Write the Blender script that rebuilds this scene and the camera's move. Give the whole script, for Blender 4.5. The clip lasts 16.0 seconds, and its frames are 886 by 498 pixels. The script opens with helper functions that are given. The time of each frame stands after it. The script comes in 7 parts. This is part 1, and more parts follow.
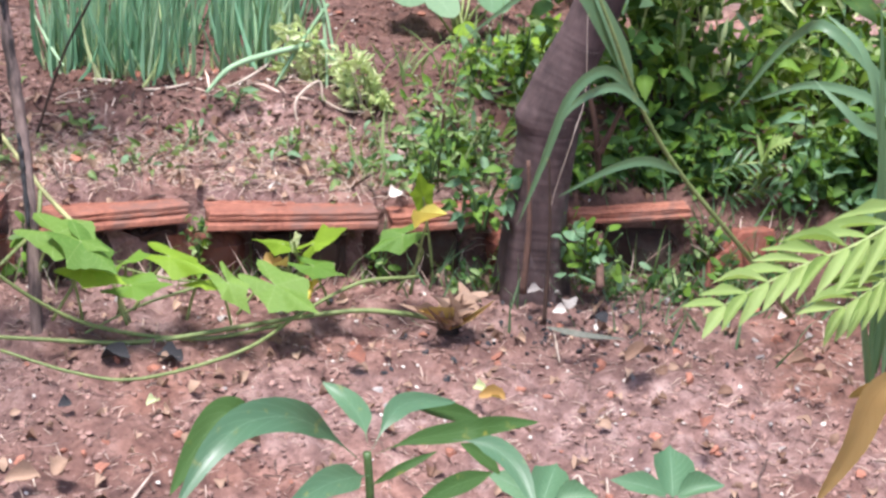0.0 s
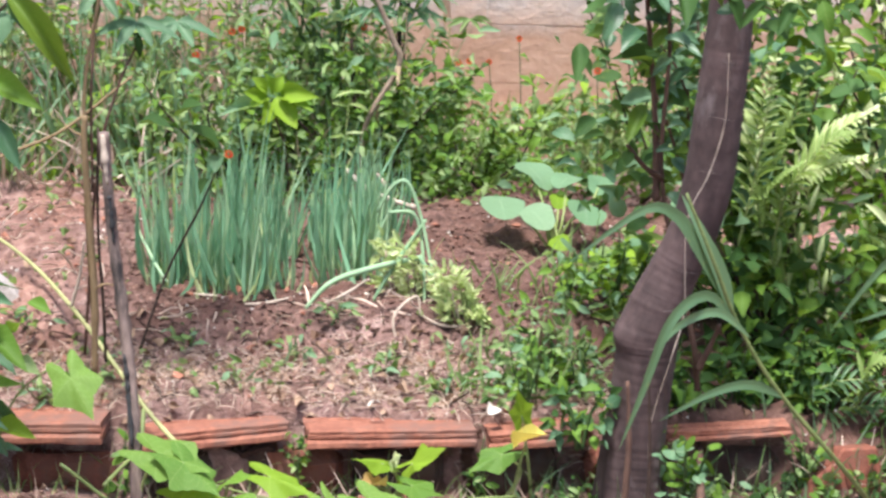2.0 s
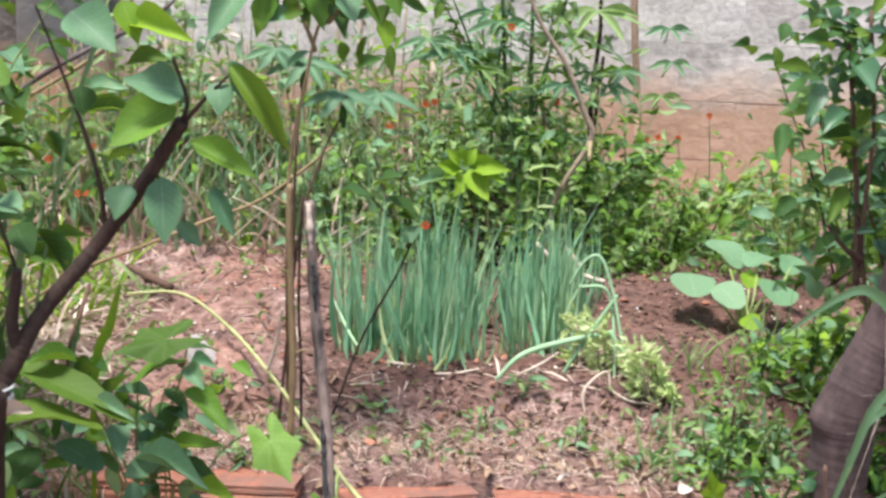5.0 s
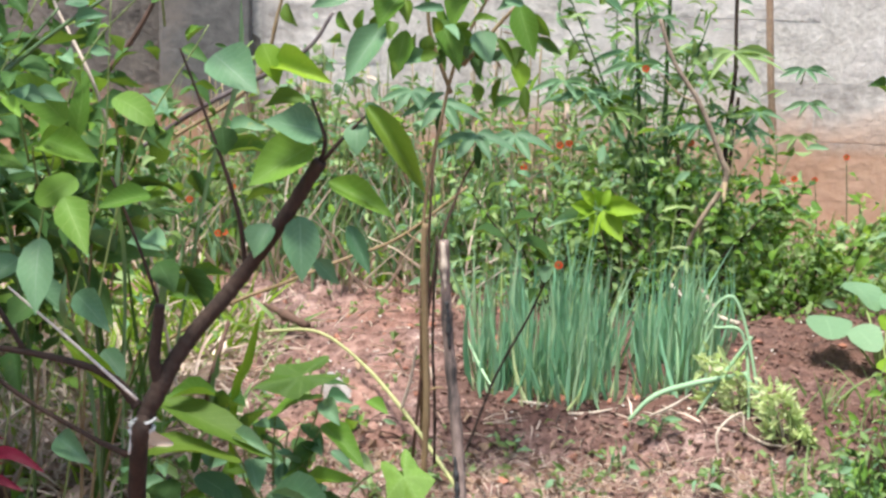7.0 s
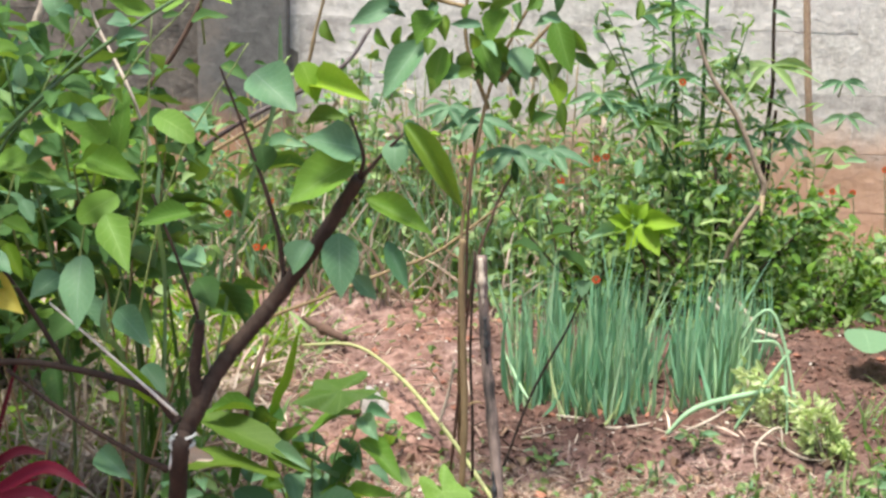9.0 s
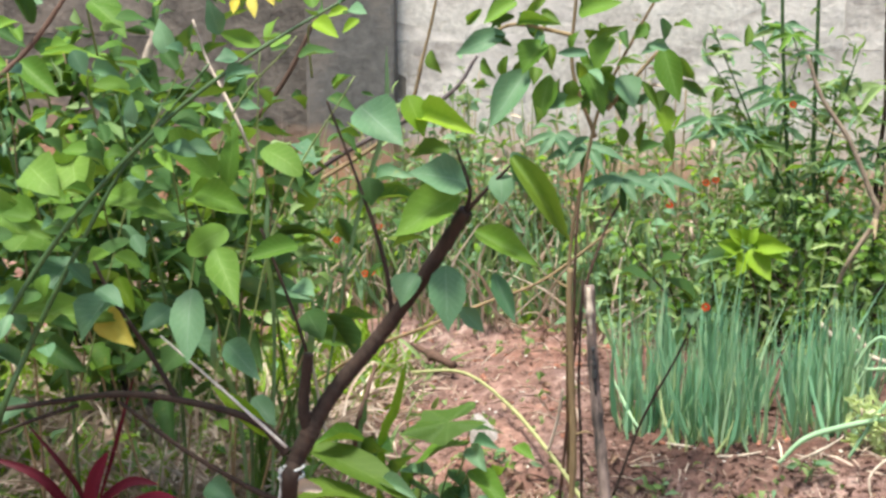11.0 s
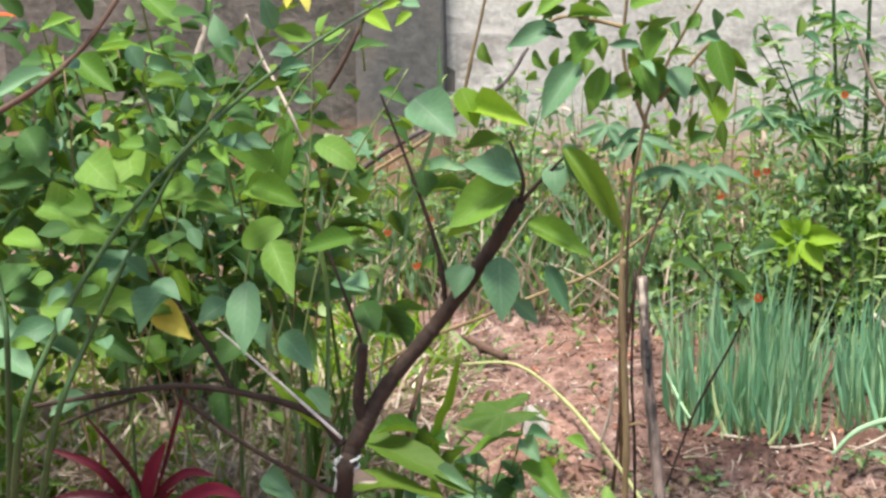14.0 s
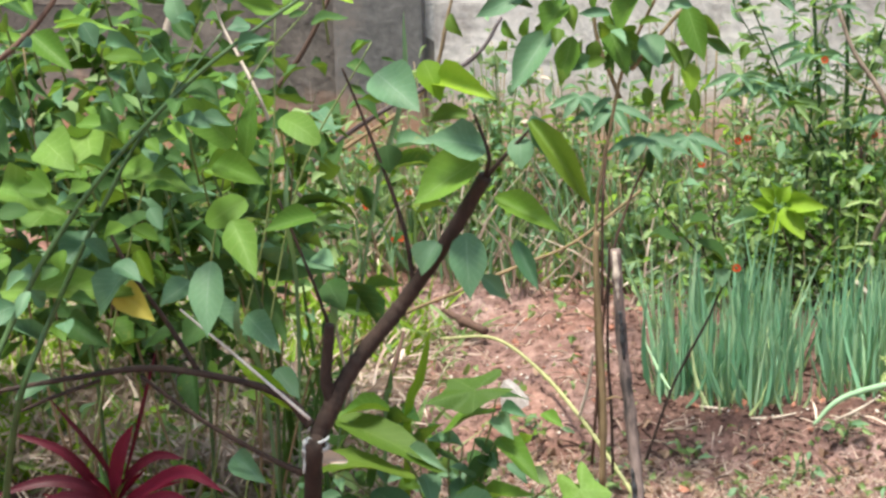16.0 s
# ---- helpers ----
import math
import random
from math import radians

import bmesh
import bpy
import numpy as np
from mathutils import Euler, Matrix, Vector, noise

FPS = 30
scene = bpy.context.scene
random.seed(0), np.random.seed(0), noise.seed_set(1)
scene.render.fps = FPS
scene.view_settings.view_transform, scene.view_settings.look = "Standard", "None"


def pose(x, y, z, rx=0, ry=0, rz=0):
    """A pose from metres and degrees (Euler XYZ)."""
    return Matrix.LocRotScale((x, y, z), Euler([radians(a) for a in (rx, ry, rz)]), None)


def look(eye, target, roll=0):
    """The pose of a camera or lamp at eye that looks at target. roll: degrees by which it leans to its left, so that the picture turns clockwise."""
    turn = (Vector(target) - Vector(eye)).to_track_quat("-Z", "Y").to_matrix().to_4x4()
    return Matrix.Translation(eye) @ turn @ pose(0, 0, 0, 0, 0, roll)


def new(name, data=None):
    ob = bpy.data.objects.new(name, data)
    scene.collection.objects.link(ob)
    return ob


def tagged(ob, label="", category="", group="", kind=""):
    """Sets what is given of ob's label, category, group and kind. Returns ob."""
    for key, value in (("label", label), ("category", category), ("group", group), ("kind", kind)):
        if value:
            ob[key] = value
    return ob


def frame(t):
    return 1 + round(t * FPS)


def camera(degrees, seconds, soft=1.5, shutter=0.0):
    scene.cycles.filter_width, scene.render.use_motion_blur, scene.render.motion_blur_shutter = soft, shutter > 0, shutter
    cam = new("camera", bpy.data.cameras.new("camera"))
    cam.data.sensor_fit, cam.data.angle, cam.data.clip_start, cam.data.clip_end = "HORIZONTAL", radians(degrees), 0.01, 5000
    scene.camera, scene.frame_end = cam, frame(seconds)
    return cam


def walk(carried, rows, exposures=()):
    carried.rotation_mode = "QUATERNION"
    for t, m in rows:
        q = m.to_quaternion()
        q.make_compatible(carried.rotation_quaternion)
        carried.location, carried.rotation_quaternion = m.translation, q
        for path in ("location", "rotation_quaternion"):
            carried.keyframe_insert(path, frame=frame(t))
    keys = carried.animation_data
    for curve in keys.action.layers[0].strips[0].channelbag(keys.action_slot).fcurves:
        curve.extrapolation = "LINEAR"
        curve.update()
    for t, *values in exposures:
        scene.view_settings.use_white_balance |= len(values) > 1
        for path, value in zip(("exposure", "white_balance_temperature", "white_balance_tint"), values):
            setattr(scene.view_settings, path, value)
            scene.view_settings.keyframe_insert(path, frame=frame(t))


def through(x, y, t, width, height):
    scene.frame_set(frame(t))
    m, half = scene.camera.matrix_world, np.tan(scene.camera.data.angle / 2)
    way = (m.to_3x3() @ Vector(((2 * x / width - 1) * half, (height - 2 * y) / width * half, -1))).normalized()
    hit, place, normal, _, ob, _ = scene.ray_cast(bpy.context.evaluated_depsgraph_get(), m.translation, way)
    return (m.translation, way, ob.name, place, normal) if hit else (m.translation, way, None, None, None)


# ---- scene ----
PATH = [
    (0, (0.1036, 0.0081, 1.1854), (0.4032, 1.8157, 0.3835), 3.9),
    (0.5, (0.1013, 0.0159, 1.2134), (0.3951, 1.8374, 0.4415), 4.03),
    (1, (0.0831, 0.0253, 1.2428), (0.3620, 1.8896, 0.5744), 4.03),
    (1.5, (0.0777, 0.0195, 1.2443), (0.3185, 1.9080, 0.6314), 3.29),
    (2, (0.0772, 0.0164, 1.2463), (0.2750, 1.9130, 0.6431), 2.69),
    (2.5, (0.0698, 0.0221, 1.2517), (0.2238, 1.9260, 0.6591), 2.47),
    (3, (0.0531, 0.0171, 1.2521), (0.1896, 1.9279, 0.6772), 2.6),
    (3.5, (0.0488, 0.0108, 1.2543), (0.1653, 1.9270, 0.6934), 2.72),
    (4, (0.0418, 0.0108, 1.2543), (0.1230, 1.9316, 0.7031), 2.66),
    (4.5, (0.0310, 0.0057, 1.2551), (0.0780, 1.9310, 0.7156), 2.62),
    (5, (0.0241, 0.0016, 1.2534), (0.0223, 1.9297, 0.7220), 2.59),
    (7.5, (0.0269, -0.0305, 1.2539), (-0.1491, 1.9027, 0.7725), 1.45),
    (8, (0.0253, -0.0339, 1.2546), (-0.1535, 1.8995, 0.7750), 1.31),
    (8.2, (0.0231, -0.0360, 1.2548), (-0.1599, 1.8966, 0.7734), 1.34),
    (10.3, (0.0278, -0.0252, 1.2854), (-0.2489, 1.9014, 0.8254), 0.65),
    (10.5, (0.0265, -0.0230, 1.2847), (-0.2684, 1.9015, 0.8270), 0.55),
    (11, (0.0271, -0.0269, 1.2863), (-0.3069, 1.8909, 0.8272), 0.09),
    (11.5, (0.0240, -0.0324, 1.2838), (-0.3403, 1.8789, 0.8209), -0.13),
    (12, (0.0242, -0.0368, 1.2857), (-0.3614, 1.8708, 0.8248), -0.24),
    (12.5, (0.0225, -0.0379, 1.2871), (-0.3698, 1.8683, 0.8263), -0.24),
    (13, (0.0232, -0.0400, 1.2854), (-0.3742, 1.8647, 0.8224), -0.42),
    (13.5, (0.0213, -0.0433, 1.2874), (-0.3719, 1.8623, 0.8248), -0.47),
    (14, (0.0190, -0.0403, 1.2865), (-0.3690, 1.8654, 0.8202), -0.56),
    (14.5, (0.0206, -0.0256, 1.2847), (-0.3620, 1.8794, 0.8107), -0.65),
    (15, (0.0286, -0.0110, 1.2822), (-0.3550, 1.8923, 0.8021), -0.86),
    (15.5, (0.0391, 0.0070, 1.2821), (-0.3433, 1.9082, 0.7928), -1.13),
    (16, (0.0516, 0.0151, 1.2845), (-0.3295, 1.9133, 0.7828), -1.43),
]
cam = camera(29.3, 16.0, soft=2.75, shutter=0.5)
walk(cam, [(t, look(eye, target, roll)) for t, eye, target, roll in PATH], exposures=[(0.0, 1.41, 6200, 16), (0.7, 1.43, 6250, 14), (1.6, 1.50, 6450, 11), (3.0, 1.49, 6450, 10), (4.5, 1.43, 6450, 8), (7.3, 1.48, 6600, 5), (10.3, 1.46, 6850, 2), (16.0, 1.46, 6800, 3)])

# ---- world and sun: bright overcast ----
world = bpy.data.worlds.new("sky")
scene.world = world
world.use_nodes = True
wn = world.node_tree.nodes
sky = wn.new("ShaderNodeTexSky")
sky.sky_type = "NISHITA"
sky.sun_disc = False
sky.sun_elevation = radians(75)
sky.sun_rotation = radians(200)
sky.air_density = 1.0
sky.dust_density = 2.0
sky.ozone_density = 0.3
wn["Background"].inputs["Strength"].default_value = 0.108
world.node_tree.links.new(sky.outputs["Color"], wn["Background"].inputs["Color"])
sun = new("sun", bpy.data.lights.new("sun", "SUN"))
sun.data.energy = 3.3
sun.data.angle = radians(13)
sun.data.color = (1.0, 0.975, 0.93)
sun.matrix_world = look((-1.3, -1.9, 8.5), (0, 0, 0))


# ---- materials ----
def mat_base(name):
    m = bpy.data.materials.new(name)
    m.use_nodes = True
    nt = m.node_tree
    return m, nt, nt.nodes["Principled BSDF"]


def node(nt, kind, **sets):
    n = nt.nodes.new(kind)
    for key, value in sets.items():
        n.inputs[key.replace("_", " ")].default_value = value
    return n


def ramp(nt, fac, stops):
    r = nt.nodes.new("ShaderNodeValToRGB")
    while len(r.color_ramp.elements) < len(stops):
        r.color_ramp.elements.new(0.5)
    for e, (at, col) in zip(r.color_ramp.elements, stops):
        e.position, e.color = at, (*col, 1)
    nt.links.new(fac, r.inputs["Fac"])
    return r.outputs["Color"]


def mix(nt, fac, a, b, blend="MIX"):
    m = nt.nodes.new("ShaderNodeMix")
    m.data_type, m.blend_type = "RGBA", blend
    for sock, value in ((m.inputs[0], fac), (m.inputs[6], a), (m.inputs[7], b)):
        if isinstance(value, (int, float)):
            sock.default_value = value
        elif isinstance(value, tuple):
            sock.default_value = (*value, 1)
        else:
            nt.links.new(value, sock)
    return m.outputs[2]


def math_node(nt, op, a, b=0.0):
    m = nt.nodes.new("ShaderNodeMath")
    m.operation = op
    for sock, value in zip(m.inputs, (a, b)):
        if isinstance(value, (int, float)):
            sock.default_value = value
        else:
            nt.links.new(value, sock)
    return m.outputs[0]


def noise_tex(nt, scale, detail=4.0, coords="Object", rough=0.55):
    c = nt.nodes.new("ShaderNodeTexCoord")
    n = node(nt, "ShaderNodeTexNoise", Scale=scale, Detail=detail, Roughness=rough)
    nt.links.new(c.outputs[coords], n.inputs["Vector"])
    return n.outputs["Fac"]


def bump(nt, height, strength, distance, shader):
    b = node(nt, "ShaderNodeBump", Strength=strength, Distance=distance)
    nt.links.new(height, b.inputs["Height"])
    nt.links.new(b.outputs["Normal"], shader.inputs["Normal"])


def per_piece(nt):
    """A random number for each object and each island of a mesh."""
    o = nt.nodes.new("ShaderNodeObjectInfo").outputs["Random"]
    g = nt.nodes.new("ShaderNodeNewGeometry").outputs["Random Per Island"]
    return math_node(nt, "FRACT", math_node(nt, "ADD", o, g))


def leaf_mat(name, dark, light, rib, rough=0.6, glow=0.35, veins=9.0, spec=0.26, blotch=(0.45, 0.36, 0.05), blotched=0.06, through=(0.30, 0.42, 0.03)):
    m, nt, sh = mat_base(name)
    rnd = per_piece(nt)
    col = mix(nt, rnd, dark, light)
    n1 = noise_tex(nt, 14.0)
    col = mix(nt, math_node(nt, "MULTIPLY", n1, 0.5), col, tuple(0.6 * v for v in dark))
    n2 = noise_tex(nt, 60.0)
    spots = ramp(nt, n2, [(0.62, (0, 0, 0)), (0.75, (1, 1, 1))])
    col = mix(nt, math_node(nt, "MULTIPLY", spots, blotched * 5), col, blotch)
    # midrib and side veins along the blade
    uv = nt.nodes.new("ShaderNodeUVMap")
    sep = nt.nodes.new("ShaderNodeSeparateXYZ")
    nt.links.new(uv.outputs["UV"], sep.inputs[0])
    off = math_node(nt, "ABSOLUTE", math_node(nt, "SUBTRACT", sep.outputs["X"], 0.5))
    midrib = math_node(nt, "LESS_THAN", off, 0.011)
    wave = math_node(nt, "FRACT", math_node(nt, "MULTIPLY", math_node(nt, "SUBTRACT", sep.outputs["Y"], math_node(nt, "MULTIPLY", off, 0.5)), veins))
    side = math_node(nt, "MULTIPLY", math_node(nt, "LESS_THAN", wave, 0.10), 0.45)
    col = mix(nt, math_node(nt, "MULTIPLY", math_node(nt, "MAXIMUM", midrib, side), 0.5), col, rib)
    nt.links.new(col, sh.inputs["Base Color"])
    sh.inputs["Roughness"].default_value = rough
    sh.inputs["Specular IOR Level"].default_value = spec
    bump(nt, math_node(nt, "SUBTRACT", math_node(nt, "MULTIPLY", n2, 0.3), math_node(nt, "MAXIMUM", midrib, side)), 0.22, 0.002, sh)
    tr = nt.nodes.new("ShaderNodeBsdfTranslucent")
    nt.links.new(mix(nt, 0.45, col, through), tr.inputs["Color"])
    ms = nt.nodes.new("ShaderNodeMixShader")
    ms.inputs[0].default_value = glow
    nt.links.new(sh.outputs[0], ms.inputs[1])
    nt.links.new(tr.outputs[0], ms.inputs[2])
    nt.links.new(ms.outputs[0], nt.nodes["Material Output"].inputs["Surface"])
    return m


def grain_mat(name, dark, light, scale=30.0, rough=0.85, relief=0.004, wear=None, stretch=None, strength=0.6):
    """Bark, clay, stone, dry stalks: two scales of noise, with relief."""
    m, nt, sh = mat_base(name)
    c = nt.nodes.new("ShaderNodeTexCoord").outputs["Object"]
    if stretch:
        mp = nt.nodes.new("ShaderNodeMapping")
        mp.inputs["Scale"].default_value = stretch
        nt.links.new(c, mp.inputs["Vector"])
        c = mp.outputs["Vector"]
    a = node(nt, "ShaderNodeTexNoise", Scale=scale, Detail=6.0, Roughness=0.62)
    b = node(nt, "ShaderNodeTexNoise", Scale=scale * 5, Detail=5.0, Roughness=0.6)
    for n in (a, b):
        nt.links.new(c, n.inputs["Vector"])
    col = ramp(nt, a.outputs["Fac"], [(0.32, dark), (0.68, light)])
    col = mix(nt, 0.35, col, ramp(nt, b.outputs["Fac"], [(0.35, tuple(0.55 * v for v in dark)), (0.65, light)]))
    rnd = per_piece(nt)
    col = mix(nt, math_node(nt, "MULTIPLY", rnd, 0.35), col, tuple(0.6 * v for v in dark))
    if wear:
        w = node(nt, "ShaderNodeTexNoise", Scale=scale * 0.35, Detail=7.0, Roughness=0.7)
        nt.links.new(c, w.inputs["Vector"])
        col = mix(nt, ramp(nt, w.outputs["Fac"], [(0.5, (0, 0, 0)), (0.62, (1, 1, 1))]), col, wear)
    nt.links.new(col, sh.inputs["Base Color"])
    sh.inputs["Roughness"].default_value = rough
    bump(nt, math_node(nt, "ADD", a.outputs["Fac"], math_node(nt, "MULTIPLY", b.outputs["Fac"], 0.5)), strength, relief, sh)
    return m


GREEN = leaf_mat("leaf_green", (0.072, 0.168, 0.022), (0.185, 0.335, 0.046), (0.26, 0.38, 0.12))
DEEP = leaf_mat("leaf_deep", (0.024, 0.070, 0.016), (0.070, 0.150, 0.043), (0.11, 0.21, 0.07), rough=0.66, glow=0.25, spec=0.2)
# green leaf whose base colour is bluer to carry the sky's sheen
BLUE = leaf_mat("leaf_blue_sheen", (0.055, 0.140, 0.066), (0.142, 0.263, 0.132), (0.23, 0.33, 0.23), rough=0.6, glow=0.2, spec=0.45, through=(0.16, 0.32, 0.06))
OLIVE = leaf_mat("leaf_olive", (0.055, 0.115, 0.014), (0.15, 0.24, 0.032), (0.18, 0.26, 0.07), glow=0.32)
GLOSS = leaf_mat("leaf_glossy", (0.035, 0.10, 0.05), (0.10, 0.20, 0.10), (0.16, 0.27, 0.16), rough=0.4, glow=0.2, spec=0.5)
LIME = leaf_mat("leaf_lime", (0.16, 0.30, 0.02), (0.30, 0.46, 0.04), (0.40, 0.52, 0.12), glow=0.45)
SQUASH = leaf_mat("leaf_squash", (0.10, 0.215, 0.036), (0.21, 0.345, 0.07), (0.34, 0.45, 0.16), rough=0.62, glow=0.4, veins=6)
PALE = leaf_mat("leaf_pale", (0.14, 0.28, 0.15), (0.25, 0.39, 0.23), (0.32, 0.45, 0.28), rough=0.55, glow=0.4, veins=6)
YELLOW = leaf_mat("leaf_yellow", (0.58, 0.47, 0.06), (0.72, 0.64, 0.17), (0.55, 0.42, 0.12), glow=0.4, blotch=(0.3, 0.13, 0.03), blotched=0.05, through=(0.7, 0.5, 0.05))
ONION = leaf_mat("onion_green", (0.10, 0.29, 0.16), (0.35, 0.61, 0.38), (0.20, 0.38, 0.24), rough=0.33, spec=0.8, glow=0.2, veins=0.0)
GRASS = leaf_mat("grass_green", (0.035, 0.10, 0.045), (0.11, 0.22, 0.115), (0.22, 0.33, 0.16), rough=0.38, glow=0.25, veins=0.0, spec=0.6)
FERN = leaf_mat("fern_green", (0.22, 0.33, 0.09), (0.36, 0.47, 0.18), (0.32, 0.45, 0.15), glow=0.45, veins=0.0)
WEED = leaf_mat("weed_green", (0.14, 0.25, 0.08), (0.38, 0.49, 0.22), (0.26, 0.38, 0.17), rough=0.6, glow=0.42, spec=0.3)
CRIMSON = leaf_mat("leaf_crimson", (0.030, 0.003, 0.007), (0.24, 0.015, 0.042), (0.30, 0.04, 0.07), rough=0.5, glow=0.25, blotched=0.0, through=(0.5, 0.02, 0.06))
CRISP = leaf_mat("leaf_crisp", (0.14, 0.075, 0.05), (0.50, 0.35, 0.25), (0.32, 0.2, 0.13), rough=0.8, glow=0.1, blotch=(0.1, 0.05, 0.03), blotched=0.12, through=(0.5, 0.33, 0.2))
DRY = leaf_mat("leaf_dry", (0.34, 0.23, 0.18), (0.80, 0.67, 0.57), (0.60, 0.47, 0.38), rough=0.8, glow=0.12, blotch=(0.2, 0.09, 0.04), blotched=0.1, through=(0.7, 0.55, 0.42))
PETAL = leaf_mat("petal_red", (0.60, 0.06, 0.02), (0.80, 0.20, 0.06), (0.5, 0.04, 0.02), rough=0.6, glow=0.3, veins=0.0, blotched=0.0, through=(0.8, 0.16, 0.05))
CREAM = leaf_mat("leaf_cream_green", (0.56, 0.70, 0.28), (0.84, 0.88, 0.58), (0.72, 0.78, 0.50), rough=0.5, glow=0.45, through=(0.66, 0.74, 0.3))
BARK_GREY = grain_mat("bark_grey_brown", (0.026, 0.014, 0.014), (0.105, 0.066, 0.064), 11.0, relief=0.004, stretch=(1, 1, 0.55), wear=(0.16, 0.128, 0.128))
SCAR = grain_mat("leaf_scar_cork", (0.12, 0.09, 0.085), (0.24, 0.19, 0.18), 60.0, relief=0.002)
BARK_DARK = grain_mat("bark_dark", (0.016, 0.008, 0.005), (0.060, 0.031, 0.020), 45.0, relief=0.003, stretch=(1, 1, 0.4))
BARK_RED = grain_mat("bark_red_brown", (0.06, 0.03, 0.021), (0.17, 0.09, 0.062), 50.0, relief=0.002, stretch=(1, 1, 0.4))
WOOD_OLD = grain_mat("stake_wood", (0.075, 0.052, 0.046), (0.30, 0.215, 0.19), 40.0, relief=0.006, stretch=(1, 1, 0.12), wear=(0.02, 0.016, 0.016))
ONION_PALE = leaf_mat("onion_pale_green", (0.24, 0.44, 0.26), (0.48, 0.66, 0.44), (0.34, 0.48, 0.25), rough=0.4, glow=0.25, veins=0.0)
STALK_TAN = grain_mat("dry_stalk", (0.27, 0.19, 0.11), (0.52, 0.40, 0.26), 40.0, relief=0.001, stretch=(1, 1, 0.2))
TWIG_BROWN = grain_mat("twig_brown", (0.17, 0.11, 0.055), (0.34, 0.24, 0.13), 40.0, relief=0.002, stretch=(1, 1, 0.2))
CANE_PALE = grain_mat("pale_cane", (0.34, 0.26, 0.20), (0.62, 0.52, 0.44), 40.0, relief=0.002, stretch=(1, 1, 0.2))
STEM_GREEN = grain_mat("green_stem", (0.022, 0.062, 0.016), (0.07, 0.13, 0.035), 40.0, rough=0.5, relief=0.001)
STEM_OLIVE = grain_mat("olive_stem", (0.10, 0.15, 0.04), (0.24, 0.29, 0.10), 40.0, rough=0.6, relief=0.001)
STEM_PALE = grain_mat("pale_stem", (0.27, 0.28, 0.11), (0.46, 0.45, 0.22), 40.0, rough=0.55, relief=0.001)
STEM_LIME = grain_mat("lime_stem", (0.18, 0.25, 0.07), (0.34, 0.40, 0.15), 40.0, rough=0.5, relief=0.001)
CLAY = grain_mat("fired_clay", (0.185, 0.060, 0.038), (0.39, 0.155, 0.098), 26.0, relief=0.003, wear=(0.17, 0.085, 0.065))
CONCRETE = grain_mat("concrete_block", (0.36, 0.305, 0.28), (0.70, 0.63, 0.595), 7.0, relief=0.013, wear=(0.68, 0.605, 0.565))
CEMENT = grain_mat("cement_pillar", (0.08, 0.074, 0.071), (0.185, 0.168, 0.16), 8.0, relief=0.008, wear=(0.17, 0.14, 0.123))
def stained(m, tint, height):
    """Red soil splashed up the foot of a wall."""
    nt = m.node_tree
    sh = nt.nodes["Principled BSDF"]
    was = sh.inputs["Base Color"].links[0].from_socket
    sep = nt.nodes.new("ShaderNodeSeparateXYZ")
    nt.links.new(nt.nodes.new("ShaderNodeNewGeometry").outputs["Position"], sep.inputs[0])
    n = math_node(nt, "MULTIPLY", noise_tex(nt, 5.0, 6.0), 0.35)
    f = math_node(nt, "DIVIDE", math_node(nt, "SUBTRACT", math_node(nt, "ADD", n, height - 0.17), sep.outputs["Z"]), 0.16)
    clamp = nt.nodes.new("ShaderNodeClamp")
    nt.links.new(f, clamp.inputs[0])
    nt.links.new(mix(nt, math_node(nt, "MULTIPLY", clamp.outputs[0], 0.75), was, tint), sh.inputs["Base Color"])


MORTAR = grain_mat("mortar", (0.42, 0.36, 0.33), (0.76, 0.69, 0.64), 12.0, relief=0.008)
# darker colour for the wall left of the pillar
DARK_BLOCK = grain_mat("dark_block", (0.055, 0.045, 0.039), (0.18, 0.15, 0.13), 9.0, relief=0.016, wear=(0.20, 0.165, 0.14))
for some in (CONCRETE, DARK_BLOCK, CEMENT, MORTAR):
    stained(some, (0.46, 0.235, 0.135), 0.40)
# soily clay, its colour darkened further for the shade under the slabs
CLAY_DARK = grain_mat("shaded_soily_clay", (0.024, 0.011, 0.008), (0.085, 0.037, 0.024), 26.0, relief=0.004, wear=(0.06, 0.042, 0.032))
CLAY_RED = grain_mat("old_red_clay", (0.11, 0.033, 0.021), (0.29, 0.095, 0.06), 26.0, relief=0.003, wear=(0.16, 0.07, 0.05))
RED_CLOD = grain_mat("red_clod", (0.20, 0.07, 0.045), (0.46, 0.20, 0.13), 40.0, relief=0.004)
CHAR = grain_mat("charcoal", (0.008, 0.008, 0.01), (0.05, 0.05, 0.055), 60.0, relief=0.003)
STONE = grain_mat("pebble_grey", (0.18, 0.16, 0.15), (0.42, 0.38, 0.35), 40.0, relief=0.002)
CHALK = grain_mat("pale_chip", (0.50, 0.44, 0.38), (0.78, 0.73, 0.66), 40.0, relief=0.001)
CLOD = grain_mat("soil_clod", (0.12, 0.062, 0.05), (0.46, 0.285, 0.235), 40.0, relief=0.004)
CLOD_DAMP = grain_mat("damp_clod", (0.07, 0.034, 0.027), (0.24, 0.13, 0.10), 40.0, relief=0.004)
TAN_DEAD = leaf_mat("leaf_tan_dead", (0.42, 0.25, 0.08), (0.58, 0.38, 0.16), (0.36, 0.20, 0.07), rough=0.75, glow=0.25)
SHRED = grain_mat("dark_shred", (0.05, 0.032, 0.025), (0.17, 0.11, 0.085), 60.0, relief=0.001)
STRING = grain_mat("white_string", (0.45, 0.45, 0.43), (0.72, 0.72, 0.70), 200.0, relief=0.001)


